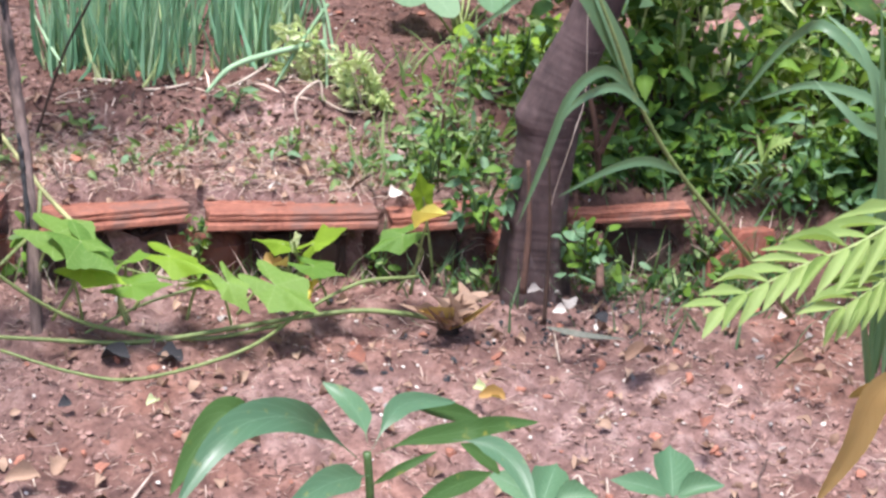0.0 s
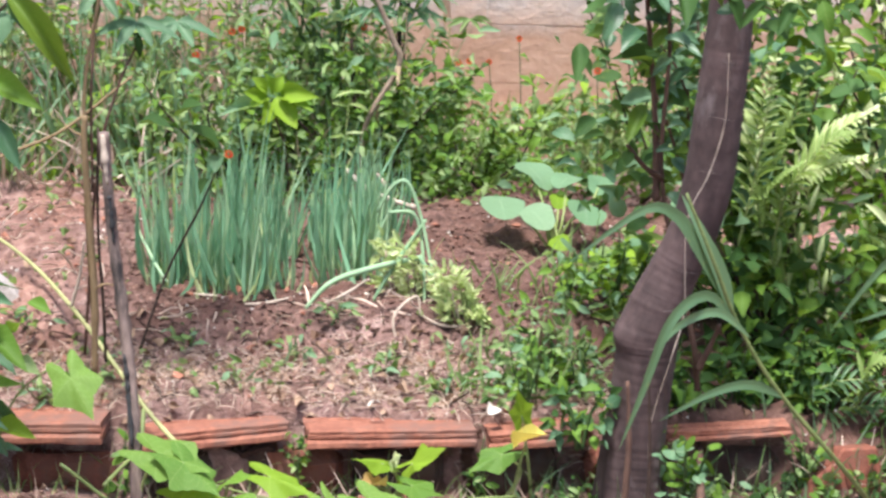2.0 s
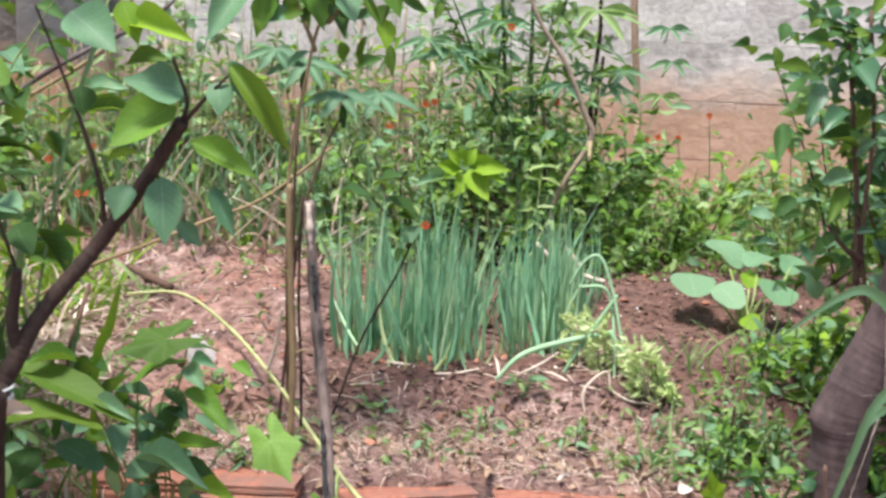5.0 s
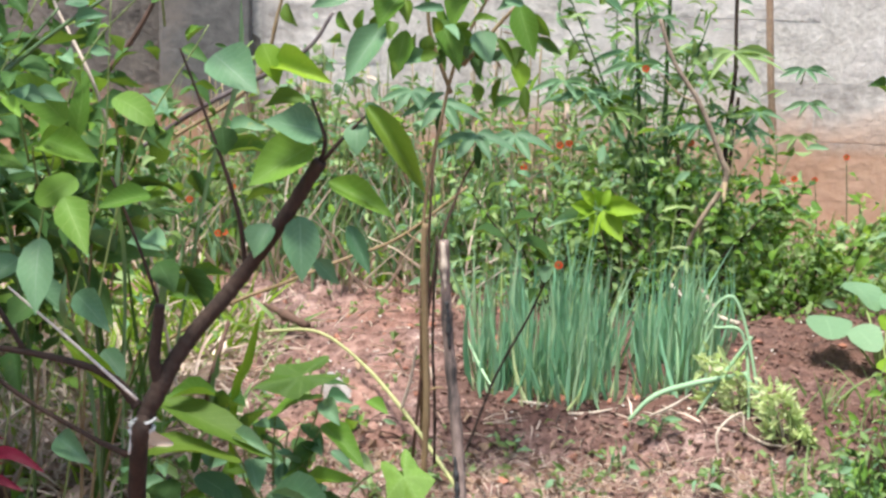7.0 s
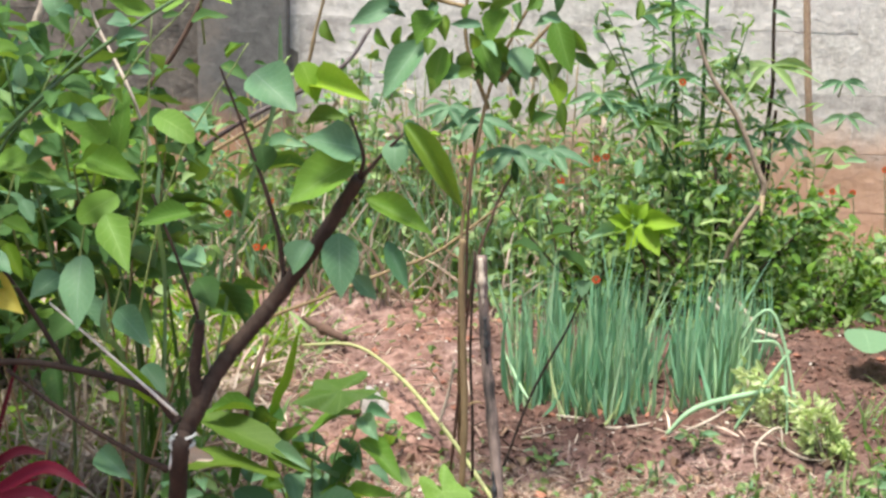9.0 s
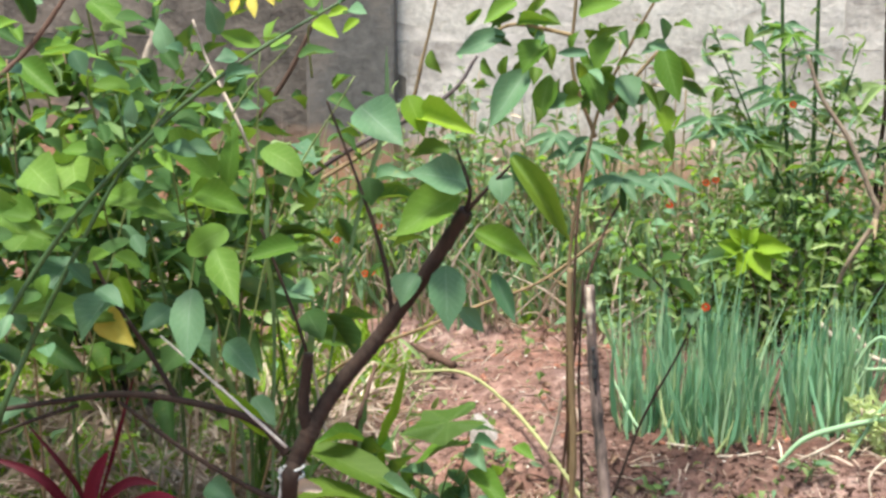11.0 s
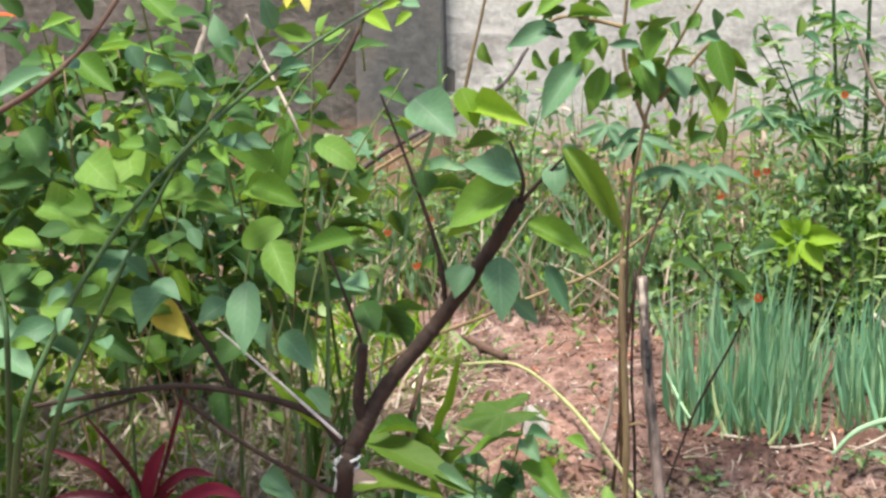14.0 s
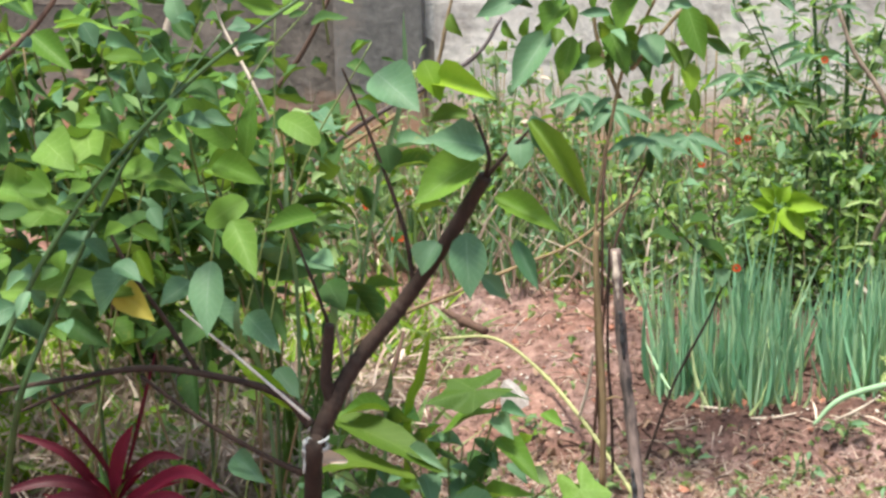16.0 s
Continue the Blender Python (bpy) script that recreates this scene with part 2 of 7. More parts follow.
def soil_material():
    m, nt, sh = mat_base("soil")
    # real damp of the dug bed, plus shade put into the soil colour
    damp_shade = nt.nodes.new("ShaderNodeAttribute")
    damp_shade.attribute_name = "damp_shade"
    a, b, c = noise_tex(nt, 3.0, 8.0), noise_tex(nt, 22.0, 8.0, rough=0.65), noise_tex(nt, 130.0, 6.0, rough=0.7)
    dry = ramp(nt, b, [(0.32, (0.095, 0.052, 0.046)), (0.5, (0.265, 0.16, 0.142)), (0.7, (0.50, 0.36, 0.325))])
    red = ramp(nt, b, [(0.32, (0.12, 0.046, 0.033)), (0.7, (0.45, 0.225, 0.162))])
    dry = mix(nt, ramp(nt, a, [(0.45, (0, 0, 0)), (0.63, (0.85, 0.85, 0.85))]), dry, red)
    d = noise_tex(nt, 7.0, 5.0)
    dry = mix(nt, ramp(nt, d, [(0.52, (0, 0, 0)), (0.66, (0.55, 0.55, 0.55))]), dry, (0.20, 0.11, 0.09))
    wet_shade = ramp(nt, b, [(0.3, (0.04, 0.018, 0.014)), (0.7, (0.18, 0.085, 0.064))])
    col = mix(nt, damp_shade.outputs["Fac"], dry, wet_shade)
    specks = ramp(nt, c, [(0.66, (0, 0, 0)), (0.74, (1, 1, 1))])
    col = mix(nt, math_node(nt, "MULTIPLY", specks, 0.5), col, (0.55, 0.42, 0.35))
    # shade in the pits of the grain, painted as dark colour
    pit_shade = ramp(nt, c, [(0.34, (1, 1, 1)), (0.46, (0, 0, 0))])
    col = mix(nt, math_node(nt, "MULTIPLY", pit_shade, 0.75), col, (0.07, 0.035, 0.025))
    nt.links.new(col, sh.inputs["Base Color"])
    sh.inputs["Roughness"].default_value = 0.95
    bump(nt, math_node(nt, "ADD", b, math_node(nt, "MULTIPLY", c, 0.6)), 0.8, 0.02, sh)
    return m


SOIL = soil_material()


# ---- mesh helpers ----
def mesh_of(name, verts, faces, material, uvs=None, smooth=True):
    me = bpy.data.meshes.new(name)
    verts = np.asarray(verts, float).reshape(-1, 3)
    me.from_pydata(verts.tolist(), [], faces if isinstance(faces, list) else faces.tolist())
    if uvs is not None:
        layer = me.uv_layers.new(name="UVMap")
        idx = np.empty(len(me.loops), dtype=np.int32)
        me.loops.foreach_get("vertex_index", idx)
        layer.data.foreach_set("uv", np.asarray(uvs, np.float32)[idx].ravel())
    if smooth:
        me.polygons.foreach_set("use_smooth", np.ones(len(me.polygons), bool))
    me.materials.append(material)
    me.update()
    return me


def thing(name, place, label, category, group="", kind=""):
    ob = new(name)
    ob.location = place
    return tagged(ob, label, category, group, kind)


def part(name, me, parent, label="", m=None, kind=""):
    """A mesh, given in the world's metres (or placed by m), as a part of a thing or of a part."""
    ob = new(name, me)
    ob.parent = parent
    ob.matrix_parent_inverse = Matrix() if parent.parent else Matrix.Translation(-parent.matrix_basis.translation)
    if m is not None:
        ob.matrix_basis = m
    return tagged(ob, label, kind=kind)


def glide(points, n):
    """n places along a smooth line through the points."""
    p = np.array(points, float)
    if len(p) == 2:
        return p[0] + (p[1] - p[0]) * np.linspace(0, 1, n)[:, None]
    p = np.vstack([2 * p[0] - p[1], p, 2 * p[-1] - p[-2]])
    u = np.linspace(0, len(p) - 3 - 1e-6, n)
    i, f = u.astype(int), (u % 1)[:, None]
    a, b, c, d = p[i], p[i + 1], p[i + 2], p[i + 3]
    return 0.5 * (2 * b + (c - a) * f + (2 * a - 5 * b + 4 * c - d) * f**2 + (3 * b - a - 3 * c + d) * f**3)


def tube_mesh(name, points, radii, material, sides=8, n=0, knots=0.0, seed=0):
    """A round stem along a line, thick as radii say; knots: how uneven it is."""
    rng = np.random.default_rng(seed)
    n = n or max(4, 4 * len(points))
    line = glide(points, n)
    r = np.interp(np.linspace(0, 1, n), np.linspace(0, 1, len(radii)), radii) * (1 + knots * rng.normal(size=n))
    way = np.gradient(line, axis=0)
    way /= np.linalg.norm(way, axis=1)[:, None] + 1e-9
    side = np.cross(way, (0.31, 0.93, 0.17))
    side /= np.linalg.norm(side, axis=1)[:, None]
    up = np.cross(side, way)
    ang = np.linspace(0, 2 * np.pi, sides, endpoint=False)
    ring = (np.cos(ang)[None, :, None] * side[:, None] + np.sin(ang)[None, :, None] * up[:, None]) * r[:, None, None]
    ring *= 1 + knots * 0.6 * rng.normal(size=(n, sides, 1))
    verts = (line[:, None] + ring).reshape(-1, 3)
    faces = []
    for k in range(n - 1):
        for s in range(sides):
            t = (s + 1) % sides
            faces.append((k * sides + s, k * sides + t, (k + 1) * sides + t, (k + 1) * sides + s))
    faces += [tuple(range(sides))[::-1], tuple(range((n - 1) * sides, n * sides))]
    return mesh_of(name, verts, faces, material)


# outlines: half width along the blade
def outline(kind, v):
    if kind == "ovate":
        return np.sin(np.pi * v**0.76) ** (0.78 + 0.5 * v)
    if kind == "heart":
        return np.sqrt(np.clip(1 - (2 * v - 1) ** 2, 0, 1)) * (1.14 - 0.36 * v)
    if kind == "curled":
        return np.sin(np.pi * v**0.8) ** 0.6
    if kind == "lance":
        return np.sin(np.pi * np.clip(v, 0, 1) ** 0.85) ** 0.9
    if kind == "blade":
        return np.clip(1.02 - v**1.5, 0, 1) * np.clip(v * 14 + 0.55, 0, 1)
    if kind == "round":
        return np.sqrt(np.clip(1 - (2 * v - 1) ** 2, 0, 1)) * (1.05 - 0.2 * v)
    return np.sin(np.pi * v)


def unit_leaf(kind, rows=7, cols=4, arch=0.12, fold=0.18, ripple=0.0, twist=0.0, seed=0, ratio=None):
    """A leaf of length 1 along y and width 1 across x, its base at the origin: places, faces, uv."""
    rng = np.random.default_rng(seed)
    v = (1 - np.cos(np.pi * np.linspace(0, 1, rows))) / 2 if kind != "blade" else np.linspace(0, 1, rows)
    u = np.linspace(-1, 1, cols + 1)
    vv, uu = np.meshgrid(v, u, indexing="ij")
    fold = -0.12 if kind == "round" else 0.05 if kind == "heart" else fold
    ratio = ratio or {"blade": 0.04, "lance": 0.35, "ovate": 0.6, "round": 0.3, "heart": 0.9}.get(kind, 1.0)
    if kind == "lobed":
        # five points round the end of the stalk, like a squash or vine leaf
        a = np.linspace(-np.pi * 0.92, np.pi * 0.92, 37)
        r = 0.43 + 0.21 * (1 - np.abs(np.sin(2.5 * a))) ** 1.2 * np.cos(a * 0.3) + 0.010 * np.cos(15 * a) + 0.010 * rng.normal(size=len(a))
        r[0] = r[-1] = 0.30
        rim = np.stack([np.sin(a) * r, 0.40 + np.cos(a) * r * 1.08], 1)
        mid = np.stack([np.sin(a) * r * 0.5, 0.40 + np.cos(a) * r * 0.52], 1)
        pts = np.vstack([[[0, 0.36]], mid, rim])
        d = np.hypot(pts[:, 0], pts[:, 1] - 0.36)
        ang = np.arctan2(pts[:, 0], pts[:, 1] - 0.36)
        z = -arch * 1.6 * d**2 * 2 + fold * 0.22 * d * np.cos(5 * ang) + ripple * d * np.sin(3 * ang + seed)
        m = len(a)
        faces = [(0, 1 + k, 2 + k) for k in range(m - 1)] + [(1 + k, 1 + m + k, 2 + m + k, 2 + k) for k in range(m - 1)]
        uv = np.stack([0.5 + 0.5 * np.sin(2.5 * ang) * np.clip(d * 3, 0, 1), np.clip(d * 1.6, 0, 1)], 1)
        return np.c_[pts, z], faces, uv
    w = 0.5 * outline(kind, np.clip(vv, 0.0, 1.0))
    jag = 1 + ripple * 0.4 * rng.normal(size=w.shape) * (np.abs(uu) > 0.9)
    x = uu * w * jag
    z = arch * 4 * vv * (1 - vv)
    up = fold * 2.6 * x * x / np.maximum(w.max(), 1e-6) + ripple * np.sin(vv * 9 + seed) * uu * w
    a = twist * vv
    xr, zr = x * np.cos(a) - up * np.sin(a), z + ratio * (x * np.sin(a) + up * np.cos(a))
    if kind == "heart":
        # two lobes hang back past the end of the stalk
        vv = vv - 0.14 * np.abs(uu) ** 0.7 * np.clip(1 - vv * 2.2, 0, 1)
    c = cols + 1
    faces = [(i * c + j, i * c + j + 1, (i + 1) * c + j + 1, (i + 1) * c + j) for i in range(rows - 1) for j in range(cols)]
    return np.stack([xr, vv, zr], -1).reshape(-1, 3), faces, np.stack([0.5 + uu * 0.5, vv], -1).reshape(-1, 2)


LEAVES = {}


def leaf_of(kind, material, variant):
    key = (kind, material.name, variant % 4)
    if key not in LEAVES:
        k = variant % 4
        curl = kind == "curled"
        v, f, uv = unit_leaf(kind, rows=9, cols=6 if curl else 4, arch=(0.07, 0.05, 0.10, 0.06)[k], fold=0.28, ripple=0.22, twist=(0.35, -0.3, 0.2, 0.45)[k], seed=k + 1) if curl else unit_leaf(kind, rows=9, cols=4, arch=(0.03, 0.07, 0.11, 0.05)[k], fold=(0.25, 0.12, 0.35, 0.2)[k], ripple=(0.05, 0.1, 0.04, 0.14)[k], twist=(0.0, 0.35, -0.3, 0.15)[k], seed=k + 1)
        LEAVES[key] = mesh_of("leaf", v, f, material, uv)
    return LEAVES[key]


def aim(base, tip, width, roll=0.0, face=(0, -0.35, 1)):
    """The matrix that lays a unit leaf from base to tip; roll: degrees about its length."""
    base, tip = Vector(base), Vector(tip)
    y = tip - base
    length = max(y.length, 1e-4)
    y = y / length
    z = Vector(face) - y * y.dot(Vector(face))
    if z.length < 1e-3:
        z = Vector((1, 0, 0)) - y * y.x
    z.normalize()
    x = y.cross(z)
    m = Matrix((x, y, z)).transposed().to_4x4()
    return Matrix.Translation(base) @ m @ Matrix.Rotation(radians(roll), 4, "Y") @ Matrix.Diagonal((width, length, length, 1))


def leaf(parent, base, tip, width, kind, material, variant=0, roll=0.0, name="leaf", label="", face=(0, -0.35, 1)):
    return part(name, leaf_of(kind, material, variant), parent, label, aim(base, tip, width, roll, face))


def joined(name, units, mats, material, parent=None, label="", kind="stuff", category="", smooth=True):
    """Many small leaves or bits in one mesh. units: a few unit shapes; mats: (N, 4, 4) places."""
    mats = np.asarray(mats, float)
    vs, fs, us, at = [], [], [], 0
    for k, (v, f, uv) in enumerate(units):
        mine = mats[k :: len(units)]
        if not len(mine):
            continue
        p = np.einsum("nij,vj->nvi", mine[:, :3, :3], v) + mine[:, None, :3, 3]
        for size in {len(q) for q in f}:
            fa = np.array([q for q in f if len(q) == size])
            fs += (fa[None] + at + (np.arange(len(mine)) * len(v))[:, None, None]).reshape(-1, size).tolist()
        vs.append(p.reshape(-1, 3))
        us.append(np.tile(uv, (len(mine), 1)))
        at += len(mine) * len(v)
    me = mesh_of(name, np.vstack(vs), fs, material, np.vstack(us), smooth)
    if parent is not None:
        return part(name, me, parent, label, kind=kind)
    return tagged(new(name, me), label, category, kind=kind)


def frames_of(places, ways, sizes, widths, rng, tilt=0.5, face=(0, -0.35, 1)):
    """Places, growth directions and sizes to (N, 4, 4), with random facing."""
    y = ways / (np.linalg.norm(ways, axis=1)[:, None] + 1e-9)
    z = np.array(face) + tilt * rng.normal(size=y.shape)
    z -= y * (y * z).sum(1)[:, None]
    z /= np.linalg.norm(z, axis=1)[:, None] + 1e-9
    x = np.cross(y, z)
    m = np.zeros((len(y), 4, 4))
    m[:, :3, 0], m[:, :3, 1], m[:, :3, 2] = x * widths[:, None], y * sizes[:, None], z * sizes[:, None]
    m[:, :3, 3], m[:, 3, 3] = places, 1
    return m


# ---- lie of the land ----
def value_noise(x, y, seed):
    i, j = np.floor(x).astype(int), np.floor(y).astype(int)
    fx, fy = x - i, y - j
    fx, fy = fx * fx * (3 - 2 * fx), fy * fy * (3 - 2 * fy)

    def h(a, b):
        n = (a * 374761393 + b * 668265263 + seed * 974711) & 0x7FFFFFFF
        n = ((n ^ (n >> 13)) * 1274126177) & 0x7FFFFFFF
        return ((n ^ (n >> 16)) & 0xFFFF) / 65535.0

    return (h(i, j) * (1 - fx) + h(i + 1, j) * fx) * (1 - fy) + (h(i, j + 1) * (1 - fx) + h(i + 1, j + 1) * fx) * fy


def step(a, b, v):
    t = np.clip((v - a) / (b - a), 0, 1)
    return t * t * (3 - 2 * t)


BRICK_Y = 2.93


def land(x, y, rough=True):
    """Height of the ground: a lower path, the raised bed behind the bricks, the dug mound with its ridge."""
    x, y = np.asarray(x, float), np.asarray(y, float)
    up = step(BRICK_Y - 0.015 - 0.13 * step(1.0, 1.1, x), BRICK_Y + 0.05, y + 0.03 * (value_noise(x * 9, y * 0 + 3, 5) - 0.5))
    z = -0.16 + 0.145 * up - 0.02 * step(2.7, 1.6, y)
    inside = step(-0.62, -0.40, x) * step(1.05, 0.75, x) * step(3.22, 3.40, y) * step(4.5, 4.2, y)
    z = z + 0.055 * inside
    near = step(6.5, 5.5, np.abs(x)) * step(9.0, 6.0, y)
    if rough:
        for scale, amp, seed in ((1.7, 0.03, 1), (6.0, 0.026, 2), (17.0, 0.022, 3), (38.0, 0.018, 4), (80.0, 0.012, 6)):
            z = z + near * amp * (value_noise(x * scale + 100, y * scale + 100, seed) - 0.5)
    return z


def ground_at(x, y):
    return float(land(x, y))


def ribbon(parent, pts, width, material, name="leaf", n=16, full=0.35, trough=0.2, face=(0.2, -1.0, 0.25), label="", neck=0.0):
    """A long leaf along a line: widest at the share full of its length, with a trough along the midrib."""
    line = glide(pts, n)
    way = np.gradient(line, axis=0)
    way /= np.linalg.norm(way, axis=1)[:, None]
    side = np.cross(way, face)
    side /= np.linalg.norm(side, axis=1)[:, None] + 1e-9
    nrm = np.cross(side, way)
    v = np.linspace(0, 1, n)
    f = np.where(v < full, np.sin(np.pi / 2 * np.clip(v / max(full, 1e-3), 0, 1)) * 0.9 + 0.1, np.cos(np.pi / 2 * np.clip((v - full) / (1 - full), 0, 1)) ** 0.8) * width / 2
    if neck:
        f = f * (0.1 + 0.9 * step(0.5 * neck, neck * 1.6, v))
    u = np.linspace(-1, 1, 5)
    vs = line[:, None] + side[:, None] * (f[:, None] * u)[..., None] + nrm[:, None] * (np.abs(u)[None] * f[:, None] * trough)[..., None]
    fs = [(5 * i + j, 5 * i + j + 1, 5 * i + j + 6, 5 * i + j + 5) for i in range(n - 1) for j in range(4)]
    uv = [(0.5 + 0.5 * q, i / (n - 1)) for i in range(n) for q in u]
    return part(name, mesh_of(name, vs, fs, material, uv), parent, label)


# ---- ground ----
def ground_sheet():
    xs = np.unique(np.r_[-60, -40, -25, -15, -9, -6, -4, np.arange(-2.6, -2.0, 0.06), np.arange(-2.0, 2.0, 0.0095), np.arange(2.0, 2.6, 0.06), 4, 6, 9, 15, 25, 40, 60].round(4))
    ys = np.unique(np.r_[-60, -40, -20, -10, -5, -2, 0, 0.6, 1.0, np.arange(1.2, 1.9, 0.04), np.arange(1.9, 4.8, 0.0095), np.arange(4.8, 5.8, 0.05), 7, 9, 13, 20, 40, 60].round(4))
    x, y = np.meshgrid(xs, ys, indexing="xy")
    z = land(x, y)
    nx, ny = len(xs), len(ys)
    i = (np.arange(ny - 1)[:, None] * nx + np.arange(nx - 1)[None]).ravel()
    me = mesh_of("ground", np.stack([x, y, z], -1), np.stack([i, i + 1, i + nx + 1, i + nx], 1), SOIL)
    wet_shade = step(-0.42, -0.18, x) * step(1.25, 0.9, x) * step(3.26, 3.38, y + 0.08 * (value_noise(x * 7, y * 7, 21) - 0.5)) * step(4.7, 4.3, y)
    wet_shade = np.maximum(wet_shade * (0.65 + 0.5 * value_noise(x * 8, y * 8, 22)), (0.5 - 0.35 * step(2.9, 2.96, y)) * step(0.45, 0.75, value_noise(x * 3, y * 3, 23)))
    # the whole path a little darker
    wet_shade = np.maximum(wet_shade, 0.14 * step(2.92, 2.86, y))
    # shade under the vine before the bricks, painted into the soil
    wet_shade = np.maximum(wet_shade, 0.42 * step(2.93, 2.88, y) * step(2.36, 2.62, y + 0.1 * (value_noise(x * 6, y * 6, 31) - 0.5)) * (0.6 + 0.6 * value_noise(x * 11, y * 11, 33)))
    # deep shade round and behind the trunk, painted into the soil
    wet_shade = np.maximum(wet_shade, 0.9 * step(0.6, 0.75, x) * step(2.4, 1.8, x) * step(2.84 - 0.12 * step(1.0, 1.1, x), 2.90 - 0.1 * step(1.0, 1.1, x), y) * step(3.9, 3.5, y))
    wet_shade = np.maximum(wet_shade, 0.2 * step(2.92, 2.98, y) * step(3.22, 3.08, y) * step(0.25, 0.6, value_noise(x * 12, y * 12, 29)))
    attr = me.attributes.new("damp_shade", "FLOAT", "POINT")
    attr.data.foreach_set("value", np.clip(wet_shade, 0, 1).astype(np.float32).ravel())
    return tagged(new("ground", me), "reddish brown garden soil, loose and crumbly, damp in the dug bed", "ground", kind="structure")


ground = ground_sheet()


# ---- back wall of concrete blocks with its pillar ----
WALL_Y = 5.5
COURSE, BLOCK = 0.192, 0.40


def box_mesh(name, size, material, bevel=0.006, seed=0, rough=0.0):
    bm = bmesh.new()
    bmesh.ops.create_cube(bm, size=1.0)
    bmesh.ops.scale(bm, vec=size, verts=bm.verts)
    if bevel:
        bmesh.ops.bevel(bm, geom=bm.edges[:], offset=bevel, segments=2, affect="EDGES", profile=0.6)
    rng = random.Random(seed)
    if rough:
        for v in bm.verts:
            v.co += Vector((rng.uniform(-1, 1), rng.uniform(-1, 1), rng.uniform(-1, 1))) * rough
    me = bpy.data.meshes.new(name)
    bm.to_mesh(me)
    bm.free()
    me.materials.append(material)
    return me


wall = thing("wall_back", (0, WALL_Y, 0), "rough grey concrete block wall, stained by red soil near its foot", "wall", kind="structure")
core = new("core", box_mesh("core", (13.0, 0.104, 2.2), MORTAR, 0.0))
core.parent, core.location = wall, (5.13, -0.0025, 0.95)
left_core = new("core", box_mesh("core", (5.2, 0.104, 2.2), DARK_BLOCK, 0.0))
left_core.parent, left_core.location = wall, (-3.975, -0.0025, 0.95)
block_meshes = [box_mesh("block", (BLOCK - 0.0025, 0.11, COURSE - 0.0025), CONCRETE if k < 5 else DARK_BLOCK, 0.0018, k, 0.001) for k in range(10)]
rng = random.Random(4)
for row in range(-1, 9):
    for col in range(-7, 7):
        b = new("block", block_meshes[rng.randrange(5) + (5 if (col + 0.5 * (row % 2)) * BLOCK + 0.15 < -1.15 else 0)])
        b.parent = wall
        b.location = ((col + 0.5 * (row % 2)) * BLOCK + 0.15, rng.uniform(-0.0015, 0.0015), (row + 0.5) * COURSE + -0.095)
        b.rotation_euler = (0, rng.uniform(-0.002, 0.002), rng.choice((0, math.pi)))
pillar_me = box_mesh("pillar", (0.30, 0.13, 2.4), CEMENT, 0.012, 2)
pillar = tagged(new("pillar", pillar_me), "smooth dark grey cement pillar standing against the block wall", "pillar", kind="structure")
pillar.location = (-1.207 * 1.018, WALL_Y - 0.04, 0.9)
for name, size, place in (("wall_left", (0.15, 16, 2.2), (-6.5, -2.4, 0.95)), ("wall_right", (0.15, 16, 2.2), (6.5, -2.4, 0.95))):
    w = tagged(new(name, box_mesh(name, size, CONCRETE, 0.01)), "rough grey concrete garden wall", "wall", kind="structure")
    w.location = place


# ---- clay bricks that hold the bed ----
def ribbed_brick(name, length, height, depth, material, seed, broken=False):
    """A hollow clay brick laid on edge: ribbed faces, chipped ends."""
    rng = random.Random(seed)
    f = -depth / 2
    top = [(f + 0.004, 0.0), (f - 0.005, height * 0.05), (f - 0.007, height * 0.14), (f - 0.007, height * 0.36), (f - 0.003, height * 0.44), (f + 0.003, height * 0.46),
           (f + 0.004, height * 0.52), (f + 0.001, height * 0.58), (f + 0.001, height * 0.70), (f + 0.003, height * 0.73), (f + 0.002, height * 0.92), (f + 0.008, height),
           (-0.006, height), (-0.003, height - 0.004), (0.004, height - 0.004), (0.007, height), (depth / 2 - 0.004, height), (depth / 2, height * 0.95), (depth / 2, 0.0)]
    n = 14
    verts, faces = [], []
    for i in range(n):
        u = i / (n - 1)
        cut = 0.3 * (1 - u) ** 3 if broken else 0.0
        for y, z in top:
            end = 0.004 * (1 if i in (0, n - 1) else 0)
            verts.append(((u - 0.5) * length + rng.uniform(-end, end) + (rng.uniform(-0.012, 0.012) if broken and i == 0 else 0), y + rng.uniform(-0.0008, 0.0008), z * (1 - cut) + rng.uniform(-0.001, 0.001)))
    m = len(top)
    for i in range(n - 1):
        for j in range(m - 1):
            faces.append((i * m + j, (i + 1) * m + j, (i + 1) * m + j + 1, i * m + j + 1))
    faces += [tuple(range(m)), tuple(range((n - 1) * m, n * m))[::-1]]
    return mesh_of(name, verts, faces, material, smooth=False)


def lay_brick(left, right, height, lean, seed, label, broken=False, depth=0.085):
    """From the upper front corner at one end to that at the other."""
    a, b = Vector(left), Vector(right)
    me = ribbed_brick("brick", (b - a).length, height, depth, CLAY, seed, broken)
    ob = tagged(new("brick", me), label, "brick", "bricks edging the bed")
    mid = (a + b) / 2
    d = b - a
    turn = Matrix.Rotation(math.atan2(d.y, d.x), 4, "Z") @ Matrix.Rotation(-math.asin(d.z / d.length), 4, "Y") @ Matrix.Rotation(radians(lean), 4, "X")
    ob.matrix_basis = Matrix.Translation(mid) @ turn @ Matrix.Translation((0, depth / 2, -height))
    return ob


